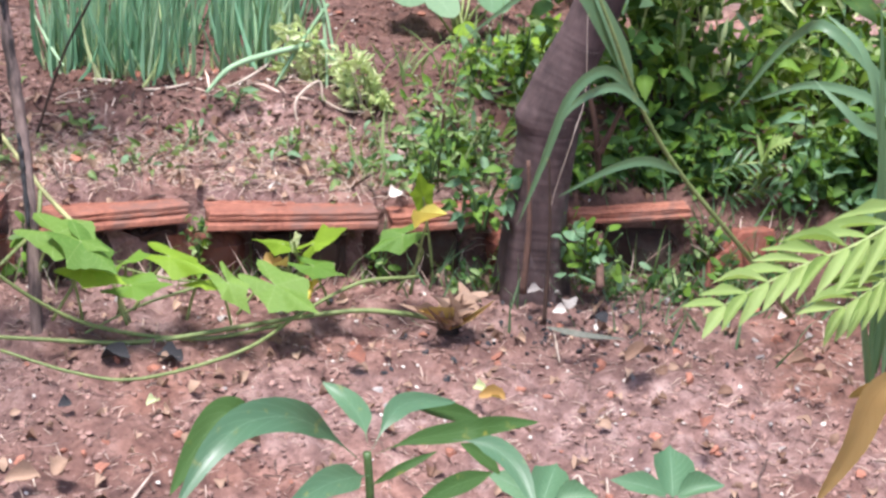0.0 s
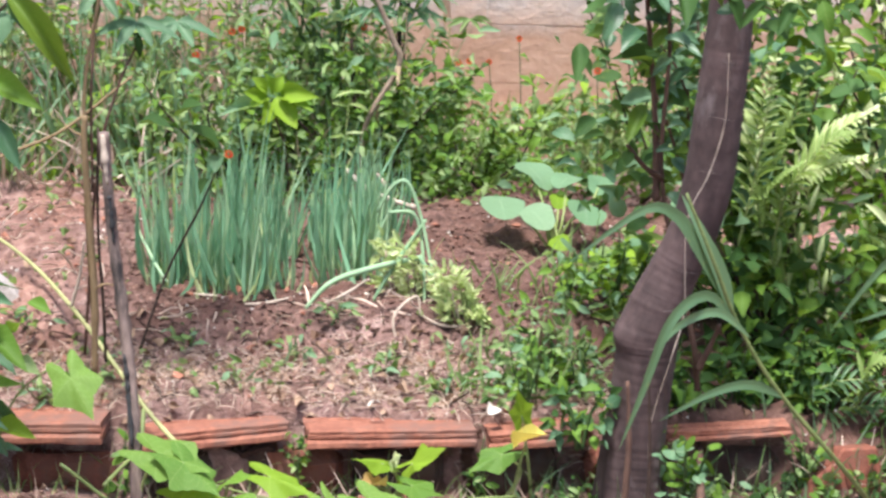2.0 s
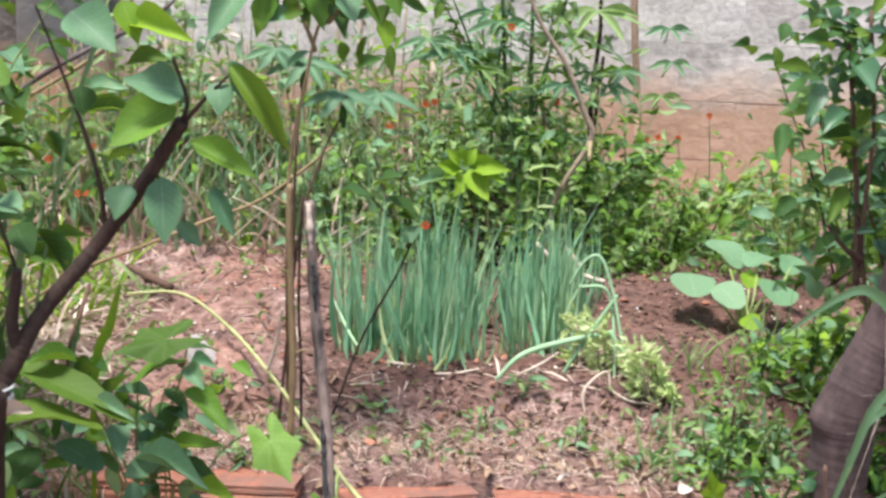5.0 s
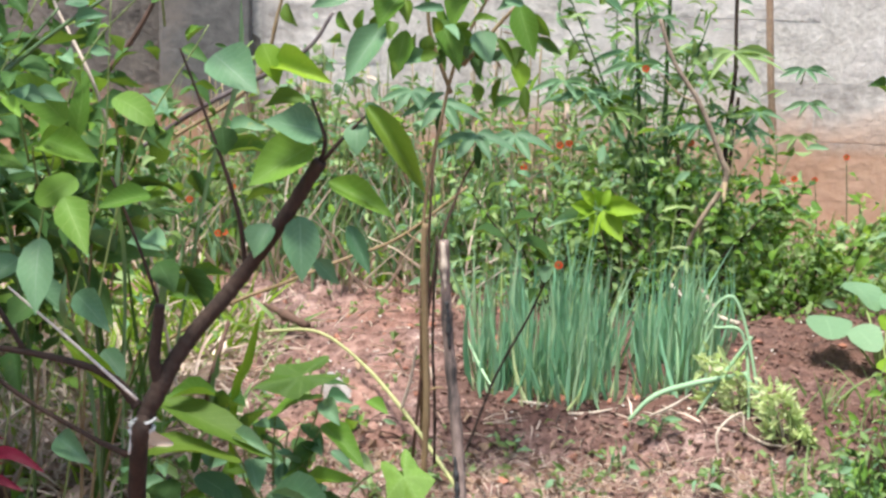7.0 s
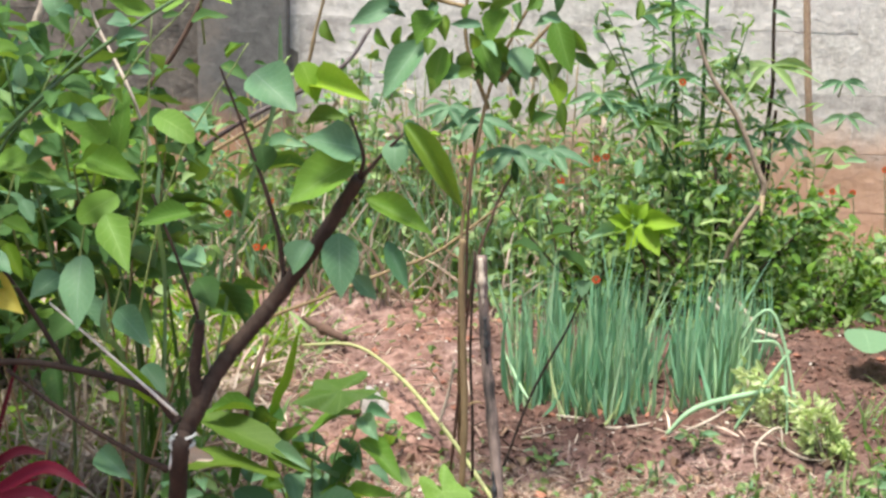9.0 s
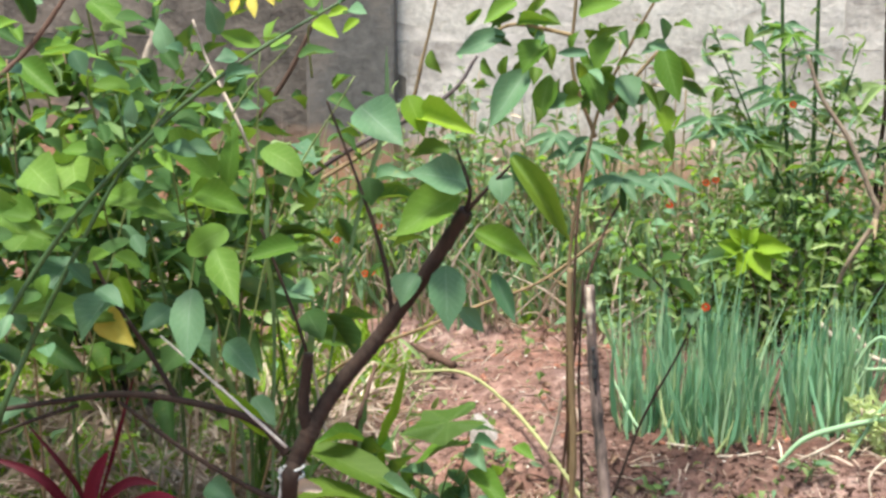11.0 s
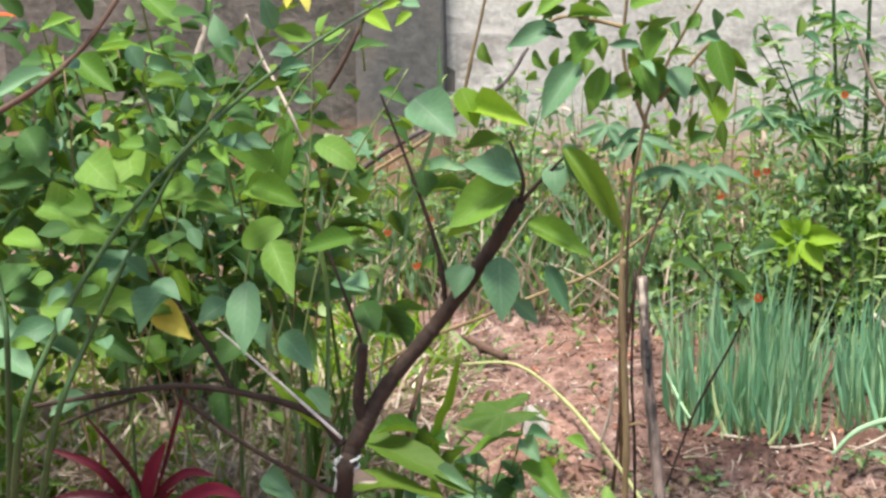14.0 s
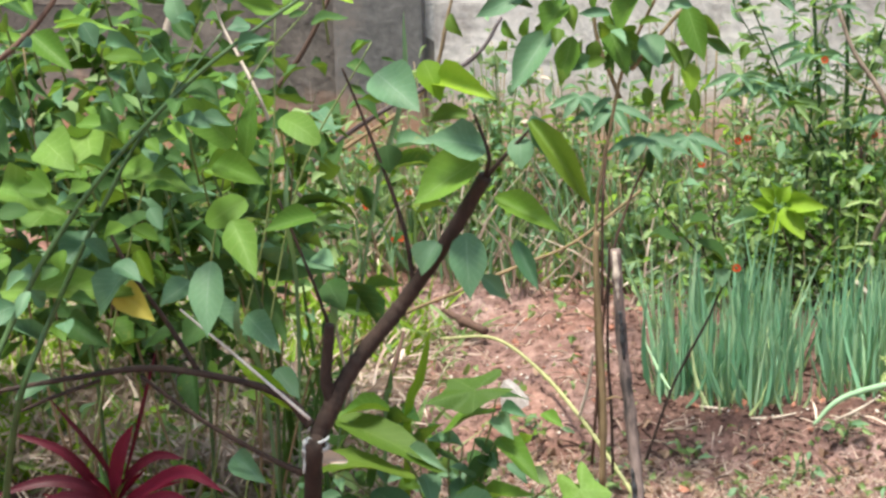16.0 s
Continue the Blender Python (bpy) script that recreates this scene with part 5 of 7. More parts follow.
for k, (a, b, w, m, kind) in enumerate(BV):
    leaf(broad, a, b, w, kind, m, k, face=(0.25 * math.sin(2 * k), -0.7, 0.7))
    part("petiole", tube_mesh("petiole", [(a[0] - 0.03, a[1] + 0.10, a[2] - 0.10), (a[0] - 0.02, a[1] + 0.04, a[2] - 0.02), a], [0.0022, 0.0018, 0.0014], STEM_OLIVE, sides=6, n=10), broad)
for x, top in ((-1.12, 0.85), (-0.92, 0.9), (-0.8, 0.75)):
    part("stem", tube_mesh("stem", [(x, 2.70, ground_at(x, 2.70)), (x + 0.03, 2.62, 0.4), (x - 0.04, 2.56, top)], [0.004, 0.0035, 0.002], STEM_GREEN, sides=6, n=24), broad)

# ---- green arching canes with small leaves ----
rose = thing("rose_bush", (-1.338, 2.631, -0.100), "arching green rose canes with small leaves", "shrub")
CANES = [[(-1.293, 2.524, -0.100), (-1.095, 2.200, 0.403), (-1.029, 2.220, 0.587), (-0.917, 2.250, 0.761), (-0.774, 2.280, 0.911), (-0.648, 2.320, 1.007), (-0.523, 2.360, 1.082)], [(-1.273, 2.528, -0.100), (-1.059, 2.240, 0.400), (-0.994, 2.260, 0.569), (-0.903, 2.280, 0.743), (-0.844, 2.300, 0.843), (-0.731, 2.340, 0.982)],
         [(-1.298, 2.523, -0.100), (-1.103, 2.200, 0.492), (-1.105, 2.200, 0.667), (-1.146, 2.200, 0.834)], [(-1.105, 2.200, 0.906), (-1.024, 2.200, 0.953), (-0.961, 2.220, 1.008), (-0.910, 2.240, 1.079), (-0.873, 2.250, 1.142)]]
for k, pts in enumerate(CANES):
    part("cane", tube_mesh("cane", pts, [0.007, 0.005, 0.0042, 0.003, 0.0018] if k < 3 else [0.005, 0.004, 0.003], STEM_GREEN if k < 3 else BARK_RED, n=50, knots=0.03, seed=k), rose)
rng = np.random.default_rng(31)
for k in range(110):
    line = glide(CANES[(0, 1, 3, 0, 1)[k % 5]], 60)
    p = line[rng.integers(22, 60)]
    d = rng.normal(size=3) * [1, 0.6, 0.5]
    d /= np.linalg.norm(d)
    a = p + d * rng.uniform(0.01, 0.09)
    leaf(rose, a, a + d * rng.uniform(0.03, 0.06), rng.uniform(0.02, 0.034), "ovate", (GREEN, DEEP, BLUE)[k % 3], k, face=(0, -0.6, 0.8))
leaf(rose, (-1.104, 2.200, 1.048), (-1.039, 2.200, 1.051), 0.02, "lance", PETAL, 1, label="red young leaf")

# ---- red cordyline ----
cord = thing("cordyline", (-1.195, 2.871, -0.080), "dark crimson cordyline rosette near the ground", "plant")
core_at = (-1.001, 2.460, 0.181)
for k, (mid, bend, tip, w) in enumerate((((-0.991, 2.450, 0.236), (-0.970, 2.430, 0.294), (-0.943, 2.420, 0.346), 0.036), ((-0.966, 2.470, 0.289), (-0.939, 2.460, 0.367), (-0.905, 2.450, 0.470), 0.010), ((-0.966, 2.440, 0.246), (-0.909, 2.420, 0.293), (-0.853, 2.400, 0.300), 0.022), ((-0.946, 2.440, 0.221), (-0.860, 2.410, 0.273), (-0.783, 2.380, 0.255), 0.028), ((-1.004, 2.450, 0.250), (-1.030, 2.430, 0.312), (-1.086, 2.420, 0.387), 0.012),
                                        ((-1.026, 2.450, 0.222), (-1.067, 2.420, 0.293), (-1.152, 2.400, 0.331), 0.021), ((-1.020, 2.420, 0.229), (-1.083, 2.390, 0.253), (-1.179, 2.360, 0.229), 0.026), ((-1.000, 2.400, 0.217), (-1.048, 2.360, 0.237), (-1.113, 2.330, 0.216), 0.028), ((-0.941, 2.400, 0.215), (-0.867, 2.360, 0.251), (-0.801, 2.330, 0.244), 0.024))):
    ribbon(cord, [np.array(q) for q in (core_at, mid, bend, tip)], w * 0.85, CRIMSON, full=0.55, trough=0.35, face=(0.2 * math.sin(3 * k), -0.8, 0.6), neck=0.12)
for k in range(7):
    q = 0.4 + k * 0.8
    p = Vector(core_at)
    leaf(cord, p, p + Vector((0.12 * math.cos(q), 0.05 * math.sin(3 * q), 0.01 + 0.07 * abs(math.sin(q)))), 0.013, "lance", (CRIMSON, DEEP)[k % 2], k, 20 * (k % 4) - 30, face=(0, -0.7, 0.7))
part("stem", tube_mesh("stem", [(-1.196, 2.917, -0.100), core_at], [0.012, 0.01], BARK_DARK, n=10), cord)

# ---- dense leafy shrubs on the side of the tree ----
bush("shrub", (-0.84, 2.74, -0.05), (0.26, 0.16, 0.88), 130, 0.10, 0.038, "ovate", [DEEP, GREEN, DEEP, BLUE, DEEP], "open shrub with large bright green leaves", "shrub", 41, 4, TWIG_BROWN, lift=0.6, stem_r=0.003)
bush("shrub", (-1.22, 2.78, -0.08), (0.36, 0.22, 1.08), 340, 0.088, 0.036, "ovate", [DEEP, GREEN, DEEP, BLUE, DEEP, DEEP], "leafy green shrub beside the rose canes", "shrub", 42, 3, TWIG_BROWN, lift=0.58, stem_r=0.003)
# mostly DEEP leaves, standing in for the dark shaded gaps in the foliage
bush("shrub", (-1.05, 2.95, -0.05), (0.42, 0.12, 0.98), 560, 0.055, 0.028, "ovate", [DEEP, GREEN, DEEP, WEED, DEEP], "fine-leaved dark green shrub behind the small tree", "shrub", 46, 3, TWIG_BROWN, lift=0.56, stem_r=0.003)
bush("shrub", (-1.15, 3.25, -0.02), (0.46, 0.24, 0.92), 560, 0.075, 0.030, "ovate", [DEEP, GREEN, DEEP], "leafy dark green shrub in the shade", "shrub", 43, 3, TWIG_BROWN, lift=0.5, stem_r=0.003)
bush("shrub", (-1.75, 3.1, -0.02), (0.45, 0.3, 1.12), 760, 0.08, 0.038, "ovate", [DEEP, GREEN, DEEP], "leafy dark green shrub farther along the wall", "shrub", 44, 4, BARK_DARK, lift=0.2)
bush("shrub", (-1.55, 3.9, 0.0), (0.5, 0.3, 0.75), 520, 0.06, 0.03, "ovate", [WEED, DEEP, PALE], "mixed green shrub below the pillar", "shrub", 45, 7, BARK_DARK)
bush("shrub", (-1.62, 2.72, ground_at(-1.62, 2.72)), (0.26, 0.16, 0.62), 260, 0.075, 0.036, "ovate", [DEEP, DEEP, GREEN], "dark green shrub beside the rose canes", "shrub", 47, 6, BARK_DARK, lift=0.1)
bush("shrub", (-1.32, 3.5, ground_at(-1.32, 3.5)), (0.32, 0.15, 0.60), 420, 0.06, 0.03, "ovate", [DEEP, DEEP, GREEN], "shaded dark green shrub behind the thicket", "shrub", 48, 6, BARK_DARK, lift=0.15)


def tuft(name, centre, spread, count, height, width, material, label, category, seed, lean=0.5):
    rng = np.random.default_rng(seed)
    t = thing(name, centre, label, category)
    p = np.array(centre) + rng.normal(size=(count, 3)) * [spread, spread, 0]
    p[:, 2] = land(p[:, 0], p[:, 1]) - 0.005
    h = height * rng.uniform(0.5, 1.1, count)
    d = np.c_[rng.normal(size=(count, 2)) * lean, np.ones(count)]
    frames = frames_of(p, d, h, np.full(count, width) * rng.uniform(0.7, 1.2, count), rng, 1.0)
    for k in range(count):
        part("blade", leaf_of("blade", material, k), t, m=Matrix(frames[k].tolist()))
    return t


log = thing("fallen_branch", (-0.662, 4.076, 0.000), "short brown piece of branch lying on the soil", "branch")
part("stem", tube_mesh("stem", [(-0.785, 4.167, 0.022), (-0.709, 4.062, 0.026), (-0.647, 4.010, 0.018)], [0.006, 0.013, 0.010], BARK_RED, sides=8, n=20, knots=0.12, seed=3), log)
tuft("grass_tuft", (-0.80, 2.95, -0.02), 0.08, 10, 0.72, 0.018, DEEP, "tall strap-leaved grass clump, dark green", "grass", 51, 0.25)
tuft("grass_tuft", (-1.25, 3.2, -0.02), 0.25, 110, 0.19, 0.009, WEED, "green grass under the shrubs", "grass", 52, 1.1)
tuft("grass_tuft", (-0.95, 3.0, -0.02), 0.22, 100, 0.16, 0.009, WEED, "green grass with dry stalks under the shrub", "grass", 53, 1.1)
tuft("grass_tuft", (-0.62, 2.85, -0.05), 0.08, 30, 0.22, 0.007, WEED, "green grass clump beside the bricks", "grass", 54)
tuft("grass_tuft", (-1.05, 3.05, -0.02), 0.16, 60, 0.20, 0.007, DRY, "dry straw-coloured grass under the shrubs", "grass", 57, 1.6)
tuft("grass_tuft", (-1.35, 3.0, -0.02), 0.18, 60, 0.20, 0.007, DRY, "dry straw-coloured grass near the cordyline", "grass", 58, 1.6)
tuft("grass_tuft", (-0.75, 2.9, -0.02), 0.12, 40, 0.22, 0.006, DRY, "dry grass stalks beside the small tree", "grass", 59, 0.8)
for k, (pts, r, m) in enumerate((([(-1.238, 3.600, 0.983), (-1.259, 3.600, 0.882), (-1.285, 3.600, 0.799), (-1.347, 3.600, 0.436), (-1.500, 3.926, 0.000)], 0.012, CANE_PALE), ([(-0.905, 2.800, 0.998), (-0.890, 2.820, 0.931), (-0.857, 2.800, 0.880), (-0.820, 2.780, 0.819), (-0.801, 2.800, 0.746), (-0.768, 2.800, 0.650), (-0.739, 2.820, 0.543), (-0.62, 2.86, ground_at(-0.62, 2.86))], 0.0032, CANE_PALE), ([(-0.813, 3.300, 0.955), (-0.880, 3.300, 0.828), (-0.954, 3.300, 0.733), (-1.068, 3.300, 0.598), (-1.142, 3.300, 0.261)], 0.006, BARK_RED)) + (([(-0.669, 3.900, 0.966), (-0.703, 3.900, 0.820), (-0.765, 3.900, 0.643), (-0.990, 3.900, 0.484), (-1.165, 3.900, 0.349)], 0.005, TWIG_BROWN), ([(-0.560, 3.800, 0.828), (-0.638, 3.800, 0.728), (-0.881, 3.800, 0.588), (-1.077, 3.800, 0.445)], 0.006, BARK_GREY), ([(-0.220, 3.500, 0.503), (-0.363, 3.500, 0.385), (-0.485, 3.500, 0.329), (-0.610, 3.500, 0.271), (-0.80, 3.55, 0.17), (-1.05, 3.60, ground_at(-1.05, 3.60))], 0.004, TWIG_BROWN), ([(-0.695, 3.300, 0.236), (-0.710, 3.200, 0.144), (-0.770, 3.419, 0.000)], 0.006, BARK_RED))):
    s = thing("dead_branch", pts[-1], "bare dry branch standing among the shrubs", "branch", "bare branches")
    part("stem", tube_mesh("stem", pts, [r * 0.7, r, r], m, n=30, knots=0.06, seed=k), s)

straps = thing("grass_clump", (-0.78, 2.72, ground_at(-0.78, 2.72)), "broad bright green strap leaves rising through the shrub", "grass")
for top, w in (((-0.534, 2.660, 0.978), 0.009), ((-0.720, 2.600, 0.745), 0.009), ((-0.652, 2.620, 0.561), 0.012), ((-0.814, 2.600, 0.519), 0.012)):
    foot = (-0.78 + 0.1 * (top[0] + 0.78), 2.72, ground_at(-0.78, 2.72))
    mid = (top[0] * 0.7 - 0.78 * 0.3, 2.68, top[2] * 0.62)
    ribbon(straps, [foot, mid, (top[0] - 0.006, top[1], top[2] * 0.86), top], w, GRASS, full=0.7, face=(0.2, -1, 0.2))
leaf(straps, (-0.793, 2.600, 0.738), (-0.778, 2.620, 0.851), 0.034, "lance", GREEN, 1, face=(0.3, -1, 0.2), label="broad bright green blade")
wands = thing("tall_weed", (-0.72, 2.62, ground_at(-0.72, 2.62)), "thin grey-green weed stems leaning through the shrub", "weed")
for top, low in (((-0.569, 2.580, 0.937), (-0.696, 2.580, 0.713)), ((-0.729, 2.600, 0.972), (-0.754, 2.600, 0.668)), ((-0.673, 2.620, 0.994), (-0.795, 2.600, 0.828)), ((-0.849, 2.600, 0.966), (-0.944, 2.600, 0.766))):
    part("stem", tube_mesh("stem", [(low[0] * 1.2 - 0.05, 2.62, ground_at(low[0] * 1.2 - 0.05, 2.62)), tuple((np.array(low) * [1.12, 1, 0.5])), low, top], [0.0016, 0.0018, 0.002, 0.0012], STEM_OLIVE, sides=6, n=30, knots=0.05), wands)
for k, (p, q) in enumerate((((-0.765, 2.600, 1.053), (-0.766, 2.580, 1.031)), ((-0.742, 2.600, 1.058), (-0.730, 2.580, 1.024)), ((-0.713, 2.600, 1.067), (-0.697, 2.580, 1.044)), ((-0.584, 2.600, 1.042), (-0.616, 2.580, 1.028)), ((-0.566, 2.600, 1.025), (-0.589, 2.580, 1.004)))):
    leaf(wands, p, q, 0.018, "ovate", YELLOW if k < 3 else LIME, k, face=(0, -0.8, 0.5), label="yellowing leaf" if k < 3 else "")

# ---- saplings in the middle of the bed ----
sap = thing("sapling", (-0.277, 3.271, 0.000), "young sapling with hanging oval green leaves", "tree")
STEMS = [[(-0.286, 3.302, 0.000), (-0.269, 3.050, 0.381), (-0.267, 3.050, 0.568), (-0.244, 3.050, 0.708), (-0.216, 3.050, 0.835), (-0.153, 3.050, 0.969), (-0.092, 3.050, 1.080)], [(-0.225, 3.050, 0.772), (-0.269, 3.050, 0.895), (-0.266, 3.050, 1.018), (-0.263, 3.050, 1.099)], [(-0.265, 3.050, 0.957), (-0.373, 3.050, 0.976), (-0.425, 3.050, 0.954)], [(-0.205, 3.050, 0.824), (-0.136, 3.050, 0.908), (-0.107, 3.050, 0.940)]]
for pts in STEMS:
    part("stem", tube_mesh("stem", pts, [0.0042, 0.0036, 0.0025], TWIG_BROWN, n=30, knots=0.05), sap)
SL = [((-0.349, 3.030, 0.896), (-0.413, 2.980, 0.793), 0.065, BLUE), ((-0.391, 3.030, 0.962), (-0.480, 3.000, 0.923), 0.045, BLUE), ((-0.319, 3.030, 0.948), (-0.356, 3.000, 0.890), 0.06, GREEN), ((-0.308, 3.030, 0.887), (-0.328, 3.000, 0.798), 0.045, GREEN), ((-0.317, 3.030, 0.830), (-0.243, 3.000, 0.846), 0.035, BLUE),
      ((-0.247, 3.030, 0.909), (-0.206, 3.000, 0.816), 0.055, GREEN), ((-0.197, 3.030, 0.960), (-0.223, 3.000, 0.892), 0.05, GREEN), ((-0.180, 3.030, 0.890), (-0.151, 3.000, 0.833), 0.055, BLUE), ((-0.106, 3.030, 0.942), (-0.072, 3.000, 0.845), 0.055, GREEN), ((-0.103, 3.030, 0.840), (-0.095, 3.000, 0.786), 0.04, LIME),
      ((-0.371, 3.030, 0.978), (-0.286, 3.000, 0.982), 0.025, GREEN), ((-0.259, 3.030, 1.000), (-0.177, 3.000, 1.024), 0.05, GREEN), ((-0.371, 3.030, 1.019), (-0.428, 3.000, 0.980), 0.04, GREEN)]
for k, (a, b, w, m) in enumerate(SL):
    leaf(sap, a, b, w * 0.95, "ovate", m, k, face=(0.2 * math.sin(3 * k), -0.8, 0.5))

rng = np.random.default_rng(61)
for k in range(84):
    line = glide(STEMS[(0, 1, 2, 3)[k % 4]], 40)
    p = line[rng.integers(26 if k % 4 == 0 else 8, 40)] + rng.normal(size=3) * [0.075, 0.05, 0.055]
    d = rng.normal(size=3) * [0.9, 0.4, 0.5] - [0, 0.1, 0.55]
    d *= rng.uniform(0.035, 0.072) / np.linalg.norm(d)
    leaf(sap, p, p + d, rng.uniform(0.015, 0.028), "ovate", (OLIVE, DEEP, OLIVE, BLUE, GREEN)[k % 5], k, face=(0.5 * math.sin(k), -0.8, 0.5))


def palmate(parent, centre, radius, count, material, droop, seed, width=0.28):
    """A leaf of narrow fingers round one point."""
    rng = random.Random(seed)
    back = Vector(centre) + Vector((0.02 * math.sin(seed), 0.06, -0.05))
    stalk = part("petiole", tube_mesh("petiole", [back, centre], [0.0025, 0.0018], STEM_OLIVE, sides=6, n=6), parent)
    for k in range(count):
        a = math.pi * (0.15 + 1.7 * k / (count - 1)) - math.pi / 2
        tip = Vector(centre) + Vector((math.cos(a), 0.4 * math.sin(a) - 0.2, 0.25 * math.sin(a) - droop)) * radius * rng.uniform(0.8, 1.05)
        leaf(stalk, centre, tip, radius * width, "lance", material, k, name="leaflet", face=(0, -0.7, 0.8))


cas = thing("cassava", (-0.194, 3.493, 0.000), "slender young cassava with drooping fingered leaves", "plant")
part("stem", tube_mesh("stem", [(-0.294, 3.204, 0.000), (-0.257, 3.150, 0.398), (-0.219, 3.180, 0.551), (-0.185, 3.200, 0.627)], [0.0035, 0.003, 0.0022], BARK_RED, n=24), cas)
part("stem", tube_mesh("stem", [(-0.267, 3.150, 0.352), (-0.266, 3.150, 0.556), (-0.258, 3.200, 0.713)], [0.003, 0.003, 0.002], BARK_RED, n=24), cas)
for c, r, s in (((-0.186, 3.200, 0.671), 0.085, 1), ((-0.253, 3.200, 0.730), 0.08, 2), ((-0.113, 3.250, 0.664), 0.085, 3), ((-0.313, 3.200, 0.750), 0.075, 4)):
    palmate(cas, c, r, 6, BLUE, 0.35, s)
for a, b in (((-0.183, 3.190, 0.651), (-0.179, 3.190, 0.606)), ((-0.257, 3.190, 0.715), (-0.259, 3.190, 0.670))):
    part("bud", tube_mesh("bud", [a, tuple((np.array(a) + b) / 2), b], [0.004, 0.009, 0.003], DEEP, n=10), cas, "dark drooping bud")

bright = thing("sapling", (0.115, 4.30, ground_at(0.115, 4.30)), "small sapling with bright yellow-green leaflets", "plant")
part("stem", tube_mesh("stem", [(0.115, 4.30, ground_at(0.115, 4.30) - 0.01), (0.10, 4.22, 0.17), (0.061, 4.148, 0.302)], [0.004, 0.003, 0.002], BARK_RED, n=24), bright)
for k, (a, b, w) in enumerate((((0.053, 4.148, 0.319), (-0.007, 4.107, 0.341), 0.036), ((0.054, 4.148, 0.332), (0.014, 4.121, 0.375), 0.032), ((0.072, 4.148, 0.334), (0.094, 4.148, 0.376), 0.034), ((0.083, 4.148, 0.334), (0.180, 4.080, 0.337), 0.042), ((0.078, 4.148, 0.322), (0.129, 4.080, 0.254), 0.05), ((0.060, 4.148, 0.308), (0.041, 4.080, 0.263), 0.04), ((0.046, 4.162, 0.294), (-0.068, 4.121, 0.273), 0.03), ((0.067, 4.162, 0.323), (0.045, 4.148, 0.383), 0.03), ((0.080, 4.134, 0.323), (0.170, 4.080, 0.301), 0.036), ((0.060, 4.134, 0.319), (0.006, 4.107, 0.298), 0.032))):
    leaf(bright, a, b, w * 1.22, "ovate", PALE if k == 6 else LIME, k, (-25, 15, -10, 30, 10, -30, 0, 35, -20, 40)[k], face=(0, -0.75, 0.65))


flower = thing("red_flower", (-0.188, 3.254, 0.000), "thin dark flower stem with a red bloom and pale leaf", "flower")
part("stem", tube_mesh("stem", [(-0.189, 3.238, 0.000), (-0.137, 3.300, 0.146), (-0.073, 3.320, 0.276), (-0.039, 3.340, 0.356)], [0.003, 0.0028, 0.002], BARK_DARK, n=30), flower)
leaf(flower, (-0.043, 3.330, 0.382), (-0.043, 3.280, 0.357), 0.034, "ovate", PALE, 0, face=(0, -1, 0.3))
for k, (a, b, w) in enumerate((((-0.038, 3.340, 0.391), (-0.102, 3.320, 0.446), 0.05), ((-0.032, 3.340, 0.386), (-0.077, 3.300, 0.412), 0.035), ((-0.058, 3.330, 0.333), (-0.073, 3.300, 0.305), 0.02), ((-0.195, 3.340, 0.443), (-0.124, 3.300, 0.444), 0.04), ((-0.121, 3.340, 0.458), (-0.063, 3.300, 0.494), 0.045))):
    leaf(flower, a, b, w, "ovate", DEEP, k)


def bloom(parent, c, r, material, seed=0, petals=7):
    rng = random.Random(seed)
    head = part("flower_head", tube_mesh("flower_head", [Vector(c) + Vector((0, 0.004, -0.006)), c, Vector(c) + Vector((0, -0.003, 0.001))], [0.002, 0.004, 0.002], STEM_OLIVE, sides=6, n=6), parent)
    for k in range(petals):
        a = 6.283 * k / petals + rng.uniform(-0.2, 0.2)
        tip = Vector(c) + Vector((math.cos(a), -0.3, math.sin(a))) * r
        leaf(head, c, tip, r * 1.1, "round", material, k, name="petal", face=(0, -1, 0.2))


bloom(flower, (-0.017, 3.330, 0.385), 0.009, PETAL, 1)

# ---- pale plants by the onions ----
def chicory(x, y, height, spread, lean, count, label, seed):
    """A loose head of narrow frilly leaves, pale along their edges, leaning one way."""
    rng = np.random.default_rng(seed)
    z = ground_at(x, y)
    t = thing("chicory", (x, y, z), label, "plant", "chicory by the onions")
    for k in range(count):
        ang, q, up = rng.uniform(0, 6.28), rng.uniform(0.55, 1.0), rng.uniform(0.0, 0.9)
        foot = np.array((x + lean * up * height + spread * q * math.cos(ang) * (1 - 0.6 * up), y + 0.7 * spread * q * math.sin(ang), z + up * height))
        d = np.array([lean * 0.5 + 0.8 * q * math.cos(ang), -0.5 + 0.3 * q * math.sin(ang), 0.35]) + rng.normal(size=3) * 0.35
        d *= rng.uniform(0.018, 0.040) / np.linalg.norm(d)
        leaf(t, foot, foot + d, rng.uniform(0.007, 0.013), ("lance", "ovate", "curled")[k % 3], CREAM, k, rng.uniform(-40, 40), face=(0.3 * math.cos(ang), -1.0, 0.6))
    for k in range(5):
        a = 1.3 * k
        part("stem", tube_mesh("stem", [(x + 0.01 * math.cos(a), y + 0.01 * math.sin(a), z - 0.01), (x + lean * height * 0.5 + spread * 0.4 * math.cos(a), y + spread * 0.3 * math.sin(a), z + height * 0.7)], [0.004, 0.002], CANE_PALE if k % 2 else STEM_LIME, sides=6, n=8), t)


